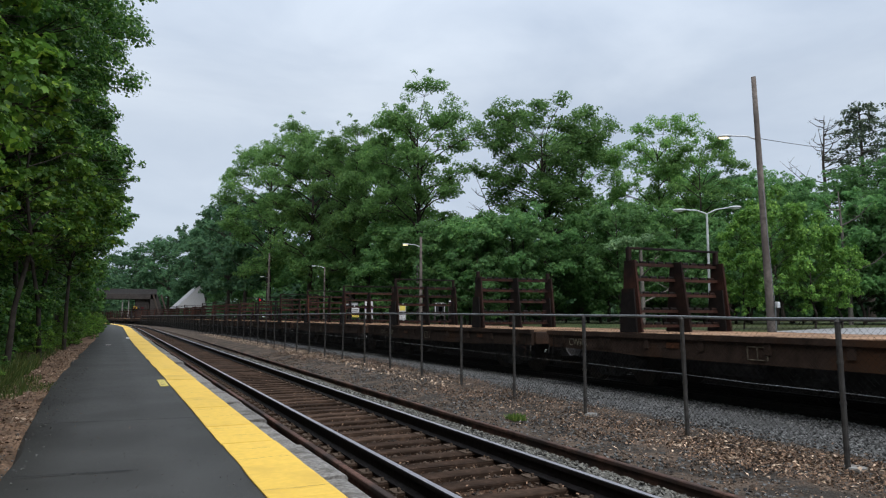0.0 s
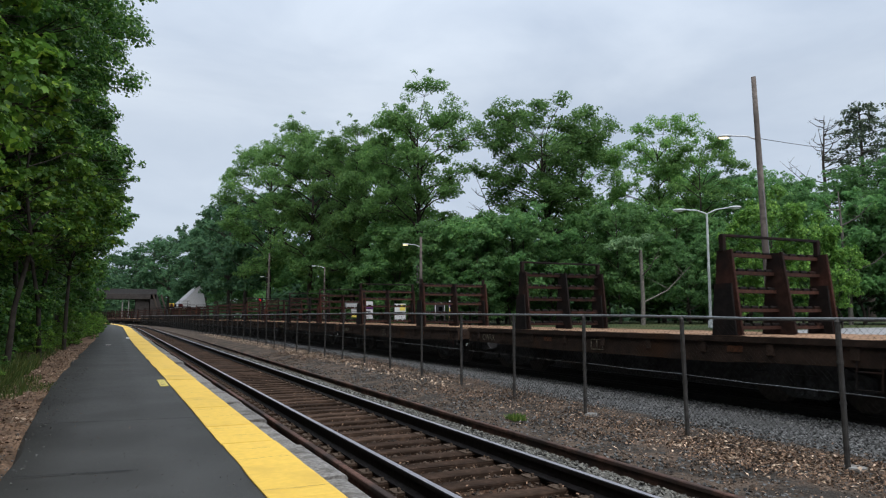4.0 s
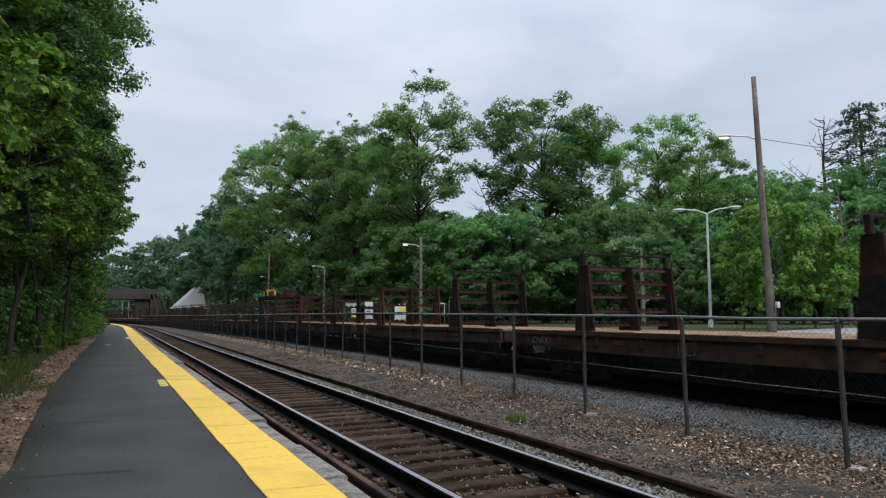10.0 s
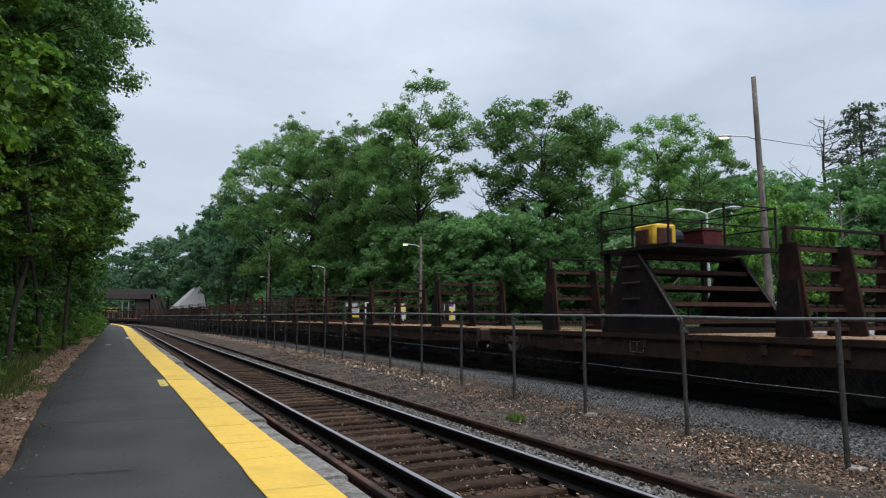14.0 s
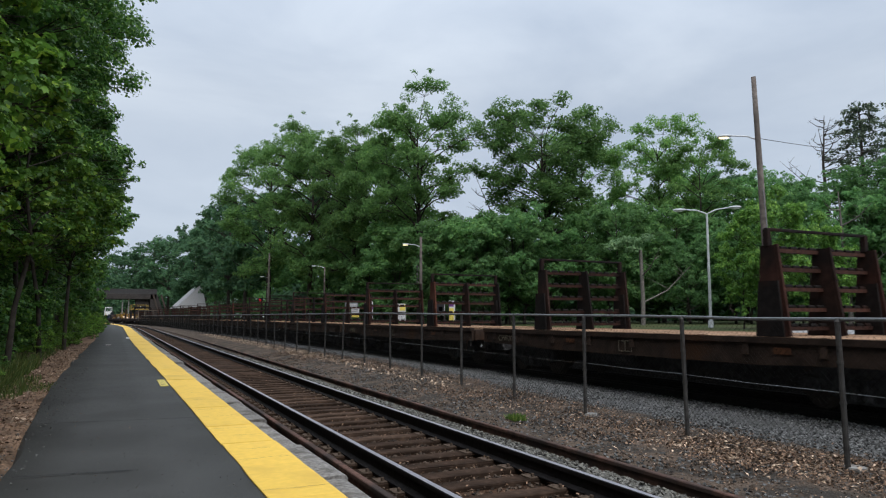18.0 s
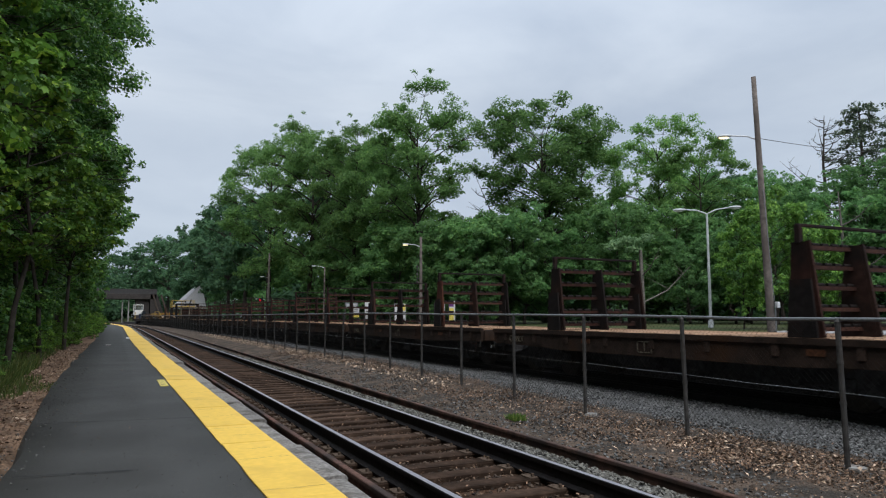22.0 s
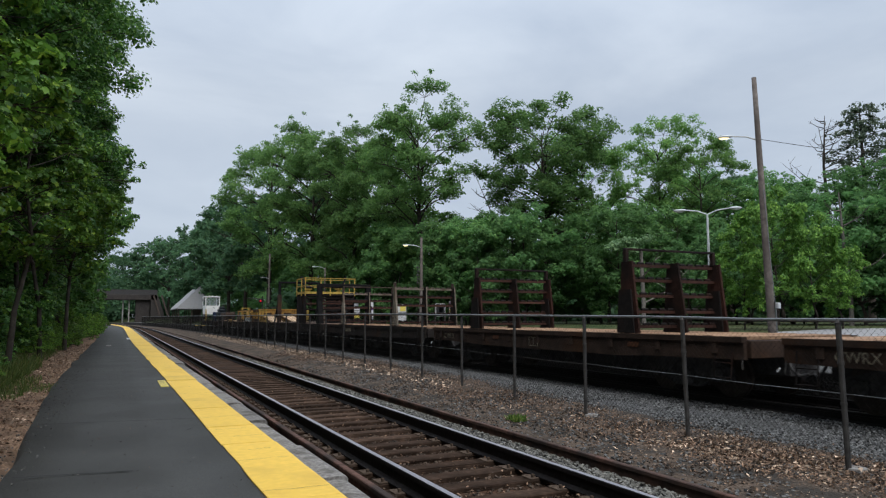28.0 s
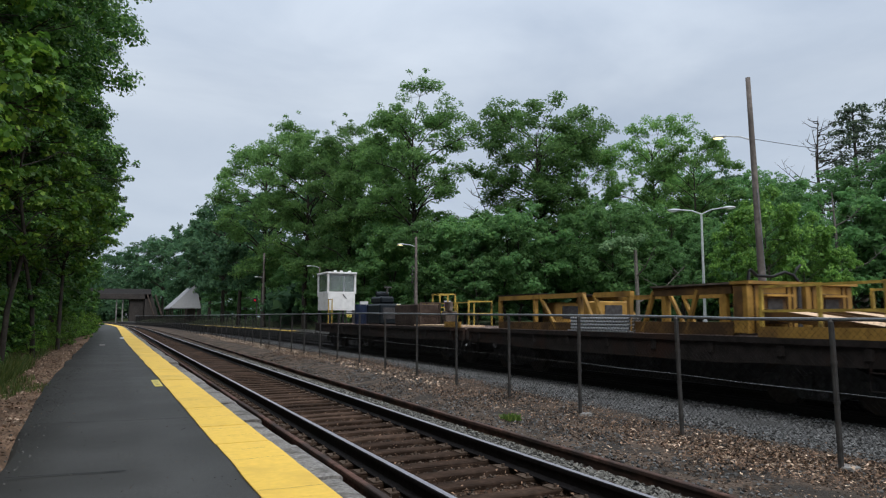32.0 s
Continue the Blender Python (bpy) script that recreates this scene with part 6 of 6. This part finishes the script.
    for kind, x, y, sc, turn in (("mid_maple", -3.3, 23.0, 1.0, 20), ("mid_maple", -3.2, 28.5, 1.05, 110), ("mid_maple", -3.0, 34.5, 1.1, 200), ("edge_high", -5.5, 29.5, 1.18, 70), ("edge_high", -5.4, 24.0, 1.12, 160), ("edge_a", -5.3, 36.5, 0.96, 250)):
        plant(kind, x, y, sc, turn, tall, group="trees along the platform", z=0.15)
    y = 26.0
    while y < 78:
        x = -2.55 + rng.uniform(-0.15, 0.15) + min(1.0, (y - 26) * 0.042)
        plant("shrub", x, y, rng.uniform(0.30, 0.46) if y < 36 else rng.uniform(0.42, 0.66), rng.uniform(0, 360), "low leafy shrub beside the platform", "shrub", "shrubs along the platform", z=0.12)
        y += rng.uniform(0.9, 1.5) if y < 40 else 2.6
    for i in range(18):
        plant("thicket" if i % 3 else "shrub", -2.0 - 1.2 * rng.random(), 12.4 + 0.42 * i, rng.uniform(0.16, 0.34), rng.uniform(0, 360), "knee-high green weed in the grass", "weed", "weeds in the grass", z=0.12)
    for i in range(21):
        plant("thicket", -5.0 - 1.5 * (i % 3) + rng.uniform(-0.3, 0.3), 18.5 + 1.5 * i, rng.uniform(1.1, 1.7), rng.uniform(0, 360), "dark shaded shrub under the trackside trees", "shrub", "undergrowth of the trackside wood", z=0.2)
    for i in range(9):
        plant("thicket", -3.0 - 0.9 * rng.random(), 18.5 + 1.9 * i, rng.uniform(0.75, 1.0), rng.uniform(0, 360), "dark shaded shrub under the trackside trees", "shrub", "undergrowth of the trackside wood", z=0.15)


make_left_woods()
for _ob in list(PROTO.values()):
    for _o in list(_ob.children_recursive) + [_ob]:
        bpy.data.objects.remove(_o)

# ---------------------------------------------------------------- lamps, poles and the far platform
def make_far_platform():
    p = tagged(empty("platform_far"), "low platform with a yellow edge behind the train", "platform", kind="structure")
    st = stations((-60, 80, 5), (80, 190, 5))
    part("surface", sweep("surface", [(13.78, -0.2), (17.6, -0.2), (17.6, 0.30), (14.38, 0.33), (13.78, 0.33)], st, [M_ASPHALT]), None, p)
    part("edge_slab", sweep("edge_slab", [(13.68, 0.27), (14.36, 0.27), (14.36, 0.345), (13.68, 0.345)], stations((57, 112, 5)), [M_YELLOW]), None, p)
    for k in range(46):
        y = -20 + 4.5 * k
        # the faces are coloured dark for the shade behind the train
        part("face_timber", sweep("face_timber", [(13.62, -0.25), (13.74, -0.25), (13.74, 0.325), (13.62, 0.325)], [y + 0.01, y + 4.49], [M_TRAINSHADE]), None, p)


make_far_platform()


def cobra_head(parent, at, facing, mat_lens, s=1.0):
    """A lamp head whose arm runs from at towards facing (degrees in plan)."""
    a = radians(facing)
    d = Vector((math.sin(a), math.cos(a), 0))
    bm = bmesh.new()
    pts = [Vector(at), Vector(at) + d * 0.5 * s + Vector((0, 0, 0.22 * s)), Vector(at) + d * 1.15 * s + Vector((0, 0, 0.30 * s))]
    for p, q in zip(pts, pts[1:]):
        rod(bm, p, q, 0.035 * s, seg=7)
    arm = part("lamp_arm", bm, M_LAMP, parent)
    e = pts[-1]
    bm = bmesh.new()
    m = Matrix.Translation(e + d * 0.30 * s) @ Matrix.Rotation(-a, 4, "Z") @ Matrix.Diagonal((0.15 * s, 0.36 * s, 0.085 * s, 1))
    bmesh.ops.create_uvsphere(bm, u_segments=12, v_segments=7, radius=1.0, matrix=m)
    head = part("lamp_head", bm, M_LAMP, arm)
    bm = bmesh.new()
    m = Matrix.Translation(e + d * 0.34 * s + Vector((0, 0, -0.055 * s))) @ Matrix.Rotation(-a, 4, "Z") @ Matrix.Diagonal((0.11 * s, 0.24 * s, 0.07 * s, 1))
    bmesh.ops.create_uvsphere(bm, u_segments=10, v_segments=6, radius=1.0, matrix=m)
    lens = part("lens", bm, mat_lens, arm, "lit amber lens" if mat_lens is M_BULB else "")
    return arm


def utility_pole(x, y, top, r, lean, lamp_z, facing, lens, s, label, transformer=False, box_z=None):
    """A wooden pole whose top leans by lean metres to the left of its foot."""
    ob = empty("utility_pole")
    a = radians(facing)
    n = 7
    verts, faces = [], []
    pts = [Vector((x + lean * math.sin(a) * i / n, y + lean * math.cos(a) * i / n, -0.2 + (top + 0.2) * i / n)) for i in range(n + 1)]
    tube(verts, faces, pts, [r * (1.12 - 0.50 * i / n) for i in range(n + 1)], 12)
    faces.append(tuple(range(len(verts) - 12, len(verts))))
    part("pole", raw("pole", verts, faces, [M_POLE], None, True), None, ob)
    if lamp_z:
        f = lamp_z / top
        cobra_head(ob, (x + lean * math.sin(a) * f, y + lean * math.cos(a) * f, lamp_z), facing, lens, s)
    if transformer:
        bm = bmesh.new()
        for k in range(5):
            box(bm, x - 0.34 + 0.06 * (k % 2), x - 0.20, y - 0.10, y + 0.0, 3.6 + 0.24 * k, 3.70 + 0.24 * k, 0.02)
            rod(bm, (x - 0.25, y, 3.64 + 0.24 * k), (x, y, 3.60 + 0.24 * k), 0.014, seg=5)
        rod(bm, (x - 0.27, y - 0.05, 3.5), (x - 0.25, y - 0.05, 4.75), 0.018, seg=6)
        part("fittings", bm, M_GALVD, ob)
    if box_z:
        part("meter_box", boxes((x - 0.06, x + 0.06, y - 0.25, y - 0.14, box_z, box_z + 0.17), bevel=0.015), M_LAMP, ob, "small white box")
        part("conduit", rods(((x - 0.06, y - 0.15, box_z + 0.2), (x + lean * math.sin(a) * 0.6 - 0.055, y + lean * math.cos(a) * 0.6 - 0.095, 5.2), 0.010), ((x - 0.06, y - 0.17, 0), (x - 0.06, y - 0.17, box_z), 0.018)), M_GALV, ob)
    return tagged(ob, label, "utility pole", "lamp poles")


_x, _y = bearing(50.27, 22.0)
utility_pole(_x, _y, 8.56, 0.110, 0.21, 6.66, -45, M_BULB, 0.62, "leaning weathered wooden pole with a lit street lamp", box_z=1.75)
POLE_AT = Vector((_x - 0.10, _y + 0.10, 6.7))
_x, _y = bearing(23.2, 43.5)
utility_pole(_x, _y, 6.5, 0.12, 0.0, 5.85, -62, M_BULB, 0.66, "wooden pole with a lit lamp and grey fittings", transformer=True)
_x, _y = bearing(10.95, 88)
utility_pole(_x, _y, 9.3, 0.15, 0.0, 6.2, -80, M_LENS, 0.6, "tall wooden pole with a small lamp arm")
_x, _y = bearing(15.35, 64)
utility_pole(_x, _y, 6.0, 0.09, 0.0, 5.9, -72, M_LENS, 0.66, "dark lamp pole with a curved grey arm")


def double_lamp(x, y, top):
    ob = empty("double_lamp_post", pose(x, y, 1.0))
    part("post", rods(((0, 0, -0.2), (0, 0, top), 0.075, 0.05), ((0, 0, 0), (0, 0, 0.35), 0.14, 0.11), seg=12), M_LAMP, ob)
    for f in (-45, 135):
        cobra_head(ob, (0, 0, top - 0.02), f, M_LENS, 0.86)
    tagged(ob, "grey steel lamp post with two arms in the parking lot", "lamp post")


double_lamp(*bearing(46.0, 35.5), 5.45)


def make_cable():
    """A thin wire from the leaning pole off to the side."""
    end = Vector((*bearing(63.0, 34), 8.2))
    bm = bmesh.new()
    prev = POLE_AT
    for i in range(1, 13):
        t = i / 12
        q = POLE_AT.lerp(end, t) + Vector((0, 0, -0.35 * math.sin(math.pi * t)))
        rod(bm, prev, q, 0.009, seg=5, caps=False)
        prev = q
    me = bpy.data.meshes.new("overhead_wire")
    bm.to_mesh(me)
    bm.free()
    me.materials.append(M_BLACK)
    tagged(new("overhead_wire", me), "thin dark overhead wire from the leaning pole", "cable")


make_cable()


def notice(px_ang, x, z0, z1, w, panels, label, name="notice_board"):
    """A board on two posts, square to the camera's side of the far platform."""
    y = x / math.tan(radians(px_ang))
    ob = empty(name, pose(x, y, 0.32, 0, 0, 0))
    for s in (-1, 1):
        part("sign_post", boxes((s * w / 2 - 0.03, s * w / 2 + 0.03, -0.03, 0.03, -0.1, z1 - 0.2)), M_GALVD, ob)
    part("board", boxes((-w / 2, w / 2, -0.045, -0.031, z0 - 0.2, z1 - 0.2)), panels[0], ob)
    for k, (u0, u1, v0, v1, mat) in enumerate(panels[1]):
        part("panel", boxes((-w / 2 + u0 * w, -w / 2 + u1 * w, -0.060, -0.047, z0 - 0.2 + v0 * (z1 - z0), z0 - 0.2 + v1 * (z1 - z0))), mat, ob)
    return tagged(ob, label, "sign")


BARS = [(0.1, 0.9, 0.72, 0.78, M_SIGNK), (0.1, 0.8, 0.55, 0.60, M_SIGNK), (0.1, 0.7, 0.40, 0.45, M_SIGNK)]
notice(17.55, 15.4, 2.05, 2.40, 0.95, (M_GALV, [(0.08, 0.92, 0.25, 0.40, M_SIGNW), (0.08, 0.92, 0.6, 0.75, M_SIGNW)]), "slanted grey and white sign panel on posts")
notice(17.85, 15.2, 1.35, 2.05, 0.55, (M_SIGNW, [(0.0, 1.0, 0.0, 0.28, M_SIGNY)] + BARS), "white sign with a yellow foot on posts")
notice(18.95, 15.2, 1.25, 2.40, 0.55, (M_SIGNW, [(0.0, 1.0, 0.55, 0.68, M_SIGNP)] + BARS[1:]), "tall white sign with a dark band")
notice(21.5, 15.2, 1.15, 2.15, 0.70, (M_SIGNW, [(0.45, 0.95, 0.60, 0.95, M_SIGNY), (0.0, 1.0, 0.46, 0.52, M_SIGNK)]), "white notice board with a yellow panel")
notice(24.75, 15.2, 1.45, 2.10, 0.55, (M_SIGNW, [(0.06, 0.94, 0.08, 0.92, M_SIGNK), (0.35, 0.75, 0.3, 0.7, M_SIGNW)]), "black notice board in a white frame")
notice(25.75, 15.2, 1.2, 2.18, 0.32, (M_SIGNW, [(0.0, 0.75, 0.0, 0.62, M_SIGNY), (0.0, 0.75, 0.70, 0.95, M_SIGNP)]), "narrow yellow and white sign on posts")


def make_signal():
    x, y = bearing(10.3, 84)
    ob = empty("railway_signal", pose(x, y, 0.0))
    part("mast", rods(((0.25, 0, 0), (0.25, 0, 4.0), 0.06)), M_GALVD, ob)
    part("signal_arm", boxes((-1.6, 0.3, -0.05, 0.05, 3.62, 3.70)), M_GALVD, ob)
    part("signal_head", boxes((-0.18, 0.18, -0.16, 0.05, 3.22, 3.62), bevel=0.03), M_BLACK, ob)
    part("red_lens", rods(((0.0, -0.20, 3.42), (0.0, -0.162, 3.42), 0.11), seg=14), M_RED, ob, "lit red lens")
    tagged(ob, "dark signal with a lit red lens on an arm", "signal")


make_signal()


def make_shelter():
    ob = empty("station_shelter")
    y0, y1 = 150.0, 168.0
    v = [(10.7, y0, 3.4), (16.5, y0, 3.4), (16.5, y1, 3.4), (10.7, y1, 3.4), (15.6, y0 + 1.0, 8.25), (15.6, y1 - 1.0, 8.25), (10.7, y0, 3.2), (16.5, y0, 3.2), (16.5, y1, 3.2), (10.7, y1, 3.2)]
    part("roof", raw("roof", v, [(0, 1, 4), (1, 2, 5, 4), (2, 3, 5), (3, 0, 4, 5), (0, 6, 7, 1), (1, 7, 8, 2), (2, 8, 9, 3), (3, 9, 6, 0), (9, 8, 7, 6)], [M_ROOF]), None, ob, "steep grey shingled hip roof")
    part("fascia", boxes((10.75, 10.9, y0, y1, 3.05, 3.4)), M_STATION, ob)
    for x in (11.2, 13.6, 16.0):
        for y in (y0 + 0.8, y0 + 6, y0 + 12, y1 - 0.8):
            part("post", boxes((x - 0.12, x + 0.12, y - 0.12, y + 0.12, 0.1, 3.4)), M_STATION, ob)
    part("back_wall", boxes((15.4, 15.6, y0 + 1, y1 - 1, 0.1, 3.4)), M_STATION, ob)
    tagged(ob, "wooden station shelter under a steep grey roof", "shelter")


make_shelter()


def make_bridge():
    ob = empty("road_bridge")
    y = 203.0
    part("deck_beam", boxes((-32, 9.5, y, y + 9, 6.2, 7.6), bevel=0.05), M_BRIDGE, ob, "weathered grey concrete deck beam")
    for q in (y + 0.1, y + 8.8):
        g = part("parapet", boxes((-32, 9.5, q, q + 0.12, 8.55, 8.65)), M_GALVD, ob)
        for i in range(21):
            part("parapet_post", boxes((-31.9 + 2.05 * i, -31.8 + 2.05 * i, q, q + 0.1, 7.6, 8.6)), M_GALVD, g)
    for x in (1.2, 2.7, -9.0, -13.0):
        part("column", rods(((x, y + 1.2, -0.4), (x, y + 1.2, 6.3), 0.17), seg=12), M_CONC, ob)
    part("pier", boxes((4.3, 7.8, y + 1.0, y + 8.0, -0.4, 6.25), bevel=0.05), M_BRIDGE, ob, "dark concrete pier")
    for q in (y + 0.12, y + 8.86):
        part("parapet_panel", boxes((-32, 9.5, q, q + 0.05, 7.62, 8.9)), M_UNDER, ob, "dark mesh screen")
    for x in (9.6, 11.6):
        part("stair_stringer", beams(((x - 1.0, y - 0.4, 7.4), (x + 1.2, y - 2.0, 0.2), 0.25, 0.35)), M_STATION, ob, "steep brown stair stringer")
    part("abutment", slab([(8.0, -0.4), (12.0, -0.4), (11.0, 3.6), (9.6, 7.55), (8.0, 7.55)], "y", y, y + 9), M_BRIDGE, ob, "sloping concrete abutment")
    part("abutment", slab([(-30.0, -0.4), (-17.0, -0.4), (-17.0, 6.2), (-30.0, 6.2)], "y", y, y + 9), M_BRIDGE, ob)
    tagged(ob, "concrete road bridge over the railway", "bridge")


make_bridge()

# ---------------------------------------------------------------- grass, stones and dead leaves
def make_ground_cover():
    rng = np.random.default_rng(17)

    def blades(n, x0, x1, y0, y1, h, z):
        x, y = rng.uniform(x0, x1, n), rng.uniform(y0, y1, n)
        a = rng.uniform(0, 6.28, n)
        hh = h * rng.uniform(0.4, 1.0, n)
        w = 0.006 + 0.006 * rng.random(n)
        lean = rng.normal(0, 0.35, (n, 2)) * hh[:, None]
        dx, dy = np.cos(a) * w, np.sin(a) * w
        p0 = np.stack([x - dx, y - dy, np.full(n, z)], 1)
        p1 = np.stack([x + dx, y + dy, np.full(n, z)], 1)
        p2 = np.stack([x + dx * 0.5 + lean[:, 0], y + dy * 0.5 + lean[:, 1], z + hh], 1)
        p3 = np.stack([x - dx * 0.5 + lean[:, 0], y - dy * 0.5 + lean[:, 1], z + hh], 1)
        return np.stack([p0, p1, p2, p3], 1)
    g = np.concatenate([blades(4600, -3.2, -1.85, 11.8, 22.5, 0.42, 0.12), blades(1600, -3.2, -2.0, 20, 46, 0.35, 0.10), blades(420, -1.85, -1.45, 13.5, 18, 0.16, 0.12), blades(260, -1.5, -0.98, 14.6, 16.4, 0.07, 0.14)])
    tagged(new("grass_verge", quads("grass_verge", g, M_GRASS)), "tall green grass beside the platform", "grass", kind="stuff")
    tuft = blades(240, 5.66, 5.90, 9.50, 9.76, 0.10, -0.12)
    tagged(new("grass_tuft", quads("grass_tuft", tuft, M_WEED)), "bright green weed tuft in the gravel", "weed", kind="stuff")

    def stones(name, label, zones, mat):
        cube = np.array([[-1, -1, -1], [1, -1, -1], [1, 1, -1], [-1, 1, -1], [-1, -1, 1], [1, -1, 1], [1, 1, 1], [-1, 1, 1]], float)
        fc = np.array([[0, 3, 2, 1], [4, 5, 6, 7], [0, 1, 5, 4], [1, 2, 6, 5], [2, 3, 7, 6], [3, 0, 4, 7]])
        vs, fs, base = [], [], 0
        for n, x0, x1, y0, y1, z, s in zones:
            yy = y0 + (y1 - y0) * rng.random(n) ** 1.5
            xx = rng.uniform(x0, x1, n)
            c = np.stack([xx, yy, z - 0.05 * np.clip(xx - 8.2, 0, 2) + np.array([fence_rise(p, q) for p, q in zip(xx, yy)])], 1)
            v = cube[None] * (0.55 + 0.5 * rng.random((n, 8, 3)))
            q = unit(rng, n)
            k = np.cross(q, unit(rng, n))
            k /= np.linalg.norm(k, axis=1, keepdims=True)
            w = np.cross(q, k)
            rot = np.stack([q, k, w], 2)
            v = np.einsum("nij,nkj->nki", rot, v) * (s * (0.5 + 0.8 * rng.random((n, 1, 1)))) * np.array([1, 1, 0.8]) + c[:, None]
            vs.append(v.reshape(-1, 3))
            fs.append((fc[None] + (np.arange(n) * 8)[:, None, None] + base).reshape(-1, 4))
            base += n * 8
        me = raw(name, np.concatenate(vs).tolist(), np.concatenate(fs).tolist(), [mat])
        tagged(new(name, me), label, "gravel", kind="stuff")
    stones("grey_ballast", "loose grey ballast stones along the rails", [(26000, 7.9, 11.0, 3.5, 32, -0.125, 0.0155), (5200, 5.15, 8.1, 3.3, 24, -0.125, 0.015), (260, 5.2, 7.8, 3.5, 20, -0.125, 0.024)], M_STONE)
    stones("rail_ballast", "fine pale grey ballast along the rail", [(11000, 4.22, 4.98, 2.8, 30, -0.20, 0.017), (1400, 4.25, 4.9, 3.0, 40, -0.19, 0.024)], M_BALLAST)
    stones("platform_grit", "fine grit scattered on the asphalt platform", [(350, -0.85, 1.0, 3.5, 20, 0.205, 0.0045), (300, -0.95, -0.6, 4, 20, 0.205, 0.007)], M_GRIT)
    stones("brown_ballast", "dirty brown ballast between the ties", [(4600, 2.72, 4.08, 3.0, 20, -0.232, 0.017), (2600, 1.76, 2.56, 3.0, 26, -0.215, 0.022), (9000, 5.1, 8.2, 3.3, 30, -0.125, 0.015)], M_STONE_B)

    def litter(n, x0, x1, y0, y1, z, s, power=1.4):
        c = np.stack([rng.uniform(x0, x1, n), y0 + (y1 - y0) * rng.random(n) ** power, z + 0.03 * rng.random(n)], 1)
        c[:, 2] += np.array([fence_rise(p, q) for p, q in zip(c[:, 0], c[:, 1])])
        nrm = np.array([0, 0, 1.0]) + 0.45 * rng.normal(size=(n, 3))
        nrm /= np.linalg.norm(nrm, axis=1, keepdims=True)
        t = np.cross(nrm, unit(rng, n))
        t /= np.linalg.norm(t, axis=1, keepdims=True)
        b = np.cross(nrm, t)
        k = s * (0.5 + rng.random((n, 1)))
        up = nrm * k * 0.25
        w = 0.22 + 0.45 * rng.random((n, 1))
        return np.stack([c - t * k, c + b * k * w + up, c + t * k * 1.2, c - b * k * w + up], 1)
    clumps = [litter(420, x - 0.5, x + 0.5, y - 1.0, y + 1.0, -0.12, 0.014, 1.0) for x, y in [(rng.normal(6.9, 0.6), rng.uniform(3.5, 30)) for _ in range(22)]]
    d = np.concatenate(clumps + [litter(5200, 6.2, 7.7, 3.2, 7.2, -0.12, 0.0145, 1.0), litter(1500, 5.4, 7.7, 3.2, 8.5, -0.12, 0.012, 1.0), litter(2400, 5.9, 7.7, 5, 14, -0.12, 0.019, 1.0), litter(1800, 5.3, 8.3, 3.2, 32, -0.12, 0.017), litter(7500, 6.5, 7.7, 3.2, 60, -0.12, 0.015), litter(9000, -2.6, -0.86, 4, 40, 0.14, 0.022), litter(200, 2.75, 4.05, 3, 22, -0.17, 0.018), litter(2600, 2.72, 4.07, 3, 22, -0.226, 0.017), litter(240, -0.8, 0.9, 4, 24, 0.206, 0.009)])
    straw = np.concatenate([litter(3600, 6.3, 7.4, 14, 62, -0.12, 0.032, 1.0), litter(750, 6.3, 7.65, 3.2, 7.4, -0.115, 0.024, 1.0), litter(420, 5.4, 7.7, 3.3, 13, -0.115, 0.019, 1.0), litter(60, 5.8, 7.7, 4, 16, -0.11, 0.036, 1.0), litter(2300, -2.3, -0.9, 5, 40, 0.15, 0.024), litter(700, 5.4, 7.6, 4, 20, -0.115, 0.011)])
    tagged(new("pale_straw", quads("pale_straw", straw, M_STRAW)), "pale dry straw and leaf litter along the fence", "leaf litter", kind="stuff")
    tagged(new("dead_leaves", quads("dead_leaves", d, M_DEAD)), "dry brown dead leaves on the ground", "leaf litter", kind="stuff")


make_ground_cover()

# ---------------------------------------------------------------- ties of the near track
def make_ties():
    rng = random.Random(77)
    meshes = []
    for k in range(5):
        bm = bmesh.new()
        box(bm, -1.30, 1.30, -0.115, 0.115, -0.12, 0.0, 0.012)
        for v in bm.verts:
            v.co += Vector((rng.uniform(-0.02, 0.02), rng.uniform(-0.012, 0.012), rng.uniform(-0.006, 0.002)))
        meshes.append(shared("tie", bm, M_TIE))
    plates = shared("tie_plate", boxes((-0.17, 0.17, -0.095, 0.095, -0.004, 0.012), (-0.125, -0.095, -0.06, -0.03, 0.0, 0.045), (0.095, 0.125, 0.03, 0.06, 0.0, 0.045), (0.095, 0.125, -0.06, -0.03, 0.0, 0.045), bevel=0.004), M_PLATE)
    y, i = -8.0, 0
    while i < 296:
        px, py, h = along(3.39 + rng.uniform(-0.05, 0.05), y)
        t = part("tie", meshes[i % 5], None, track_near, m=pose(px, py, -0.182 + rng.uniform(-0.008, 0.004), 0, 0, h + rng.uniform(-1.2, 1.2)))
        if y < 24:
            for x in (2.64, 4.145):
                part("tie_plate", plates, None, t, m=pose(x - px, 0, 0.0))
        y += 0.5 + rng.uniform(-0.035, 0.035)
        i += 1
    bm = bmesh.new()
    for k in range(90):
        box(bm, TX - 1.3, TX + 1.3, 2 + 0.55 * k, 2.23 + 0.55 * k, -0.36, -0.228)
    tagged(part("ties", bm, M_UNDER, track_far), kind="stuff")


make_ties()
motions()
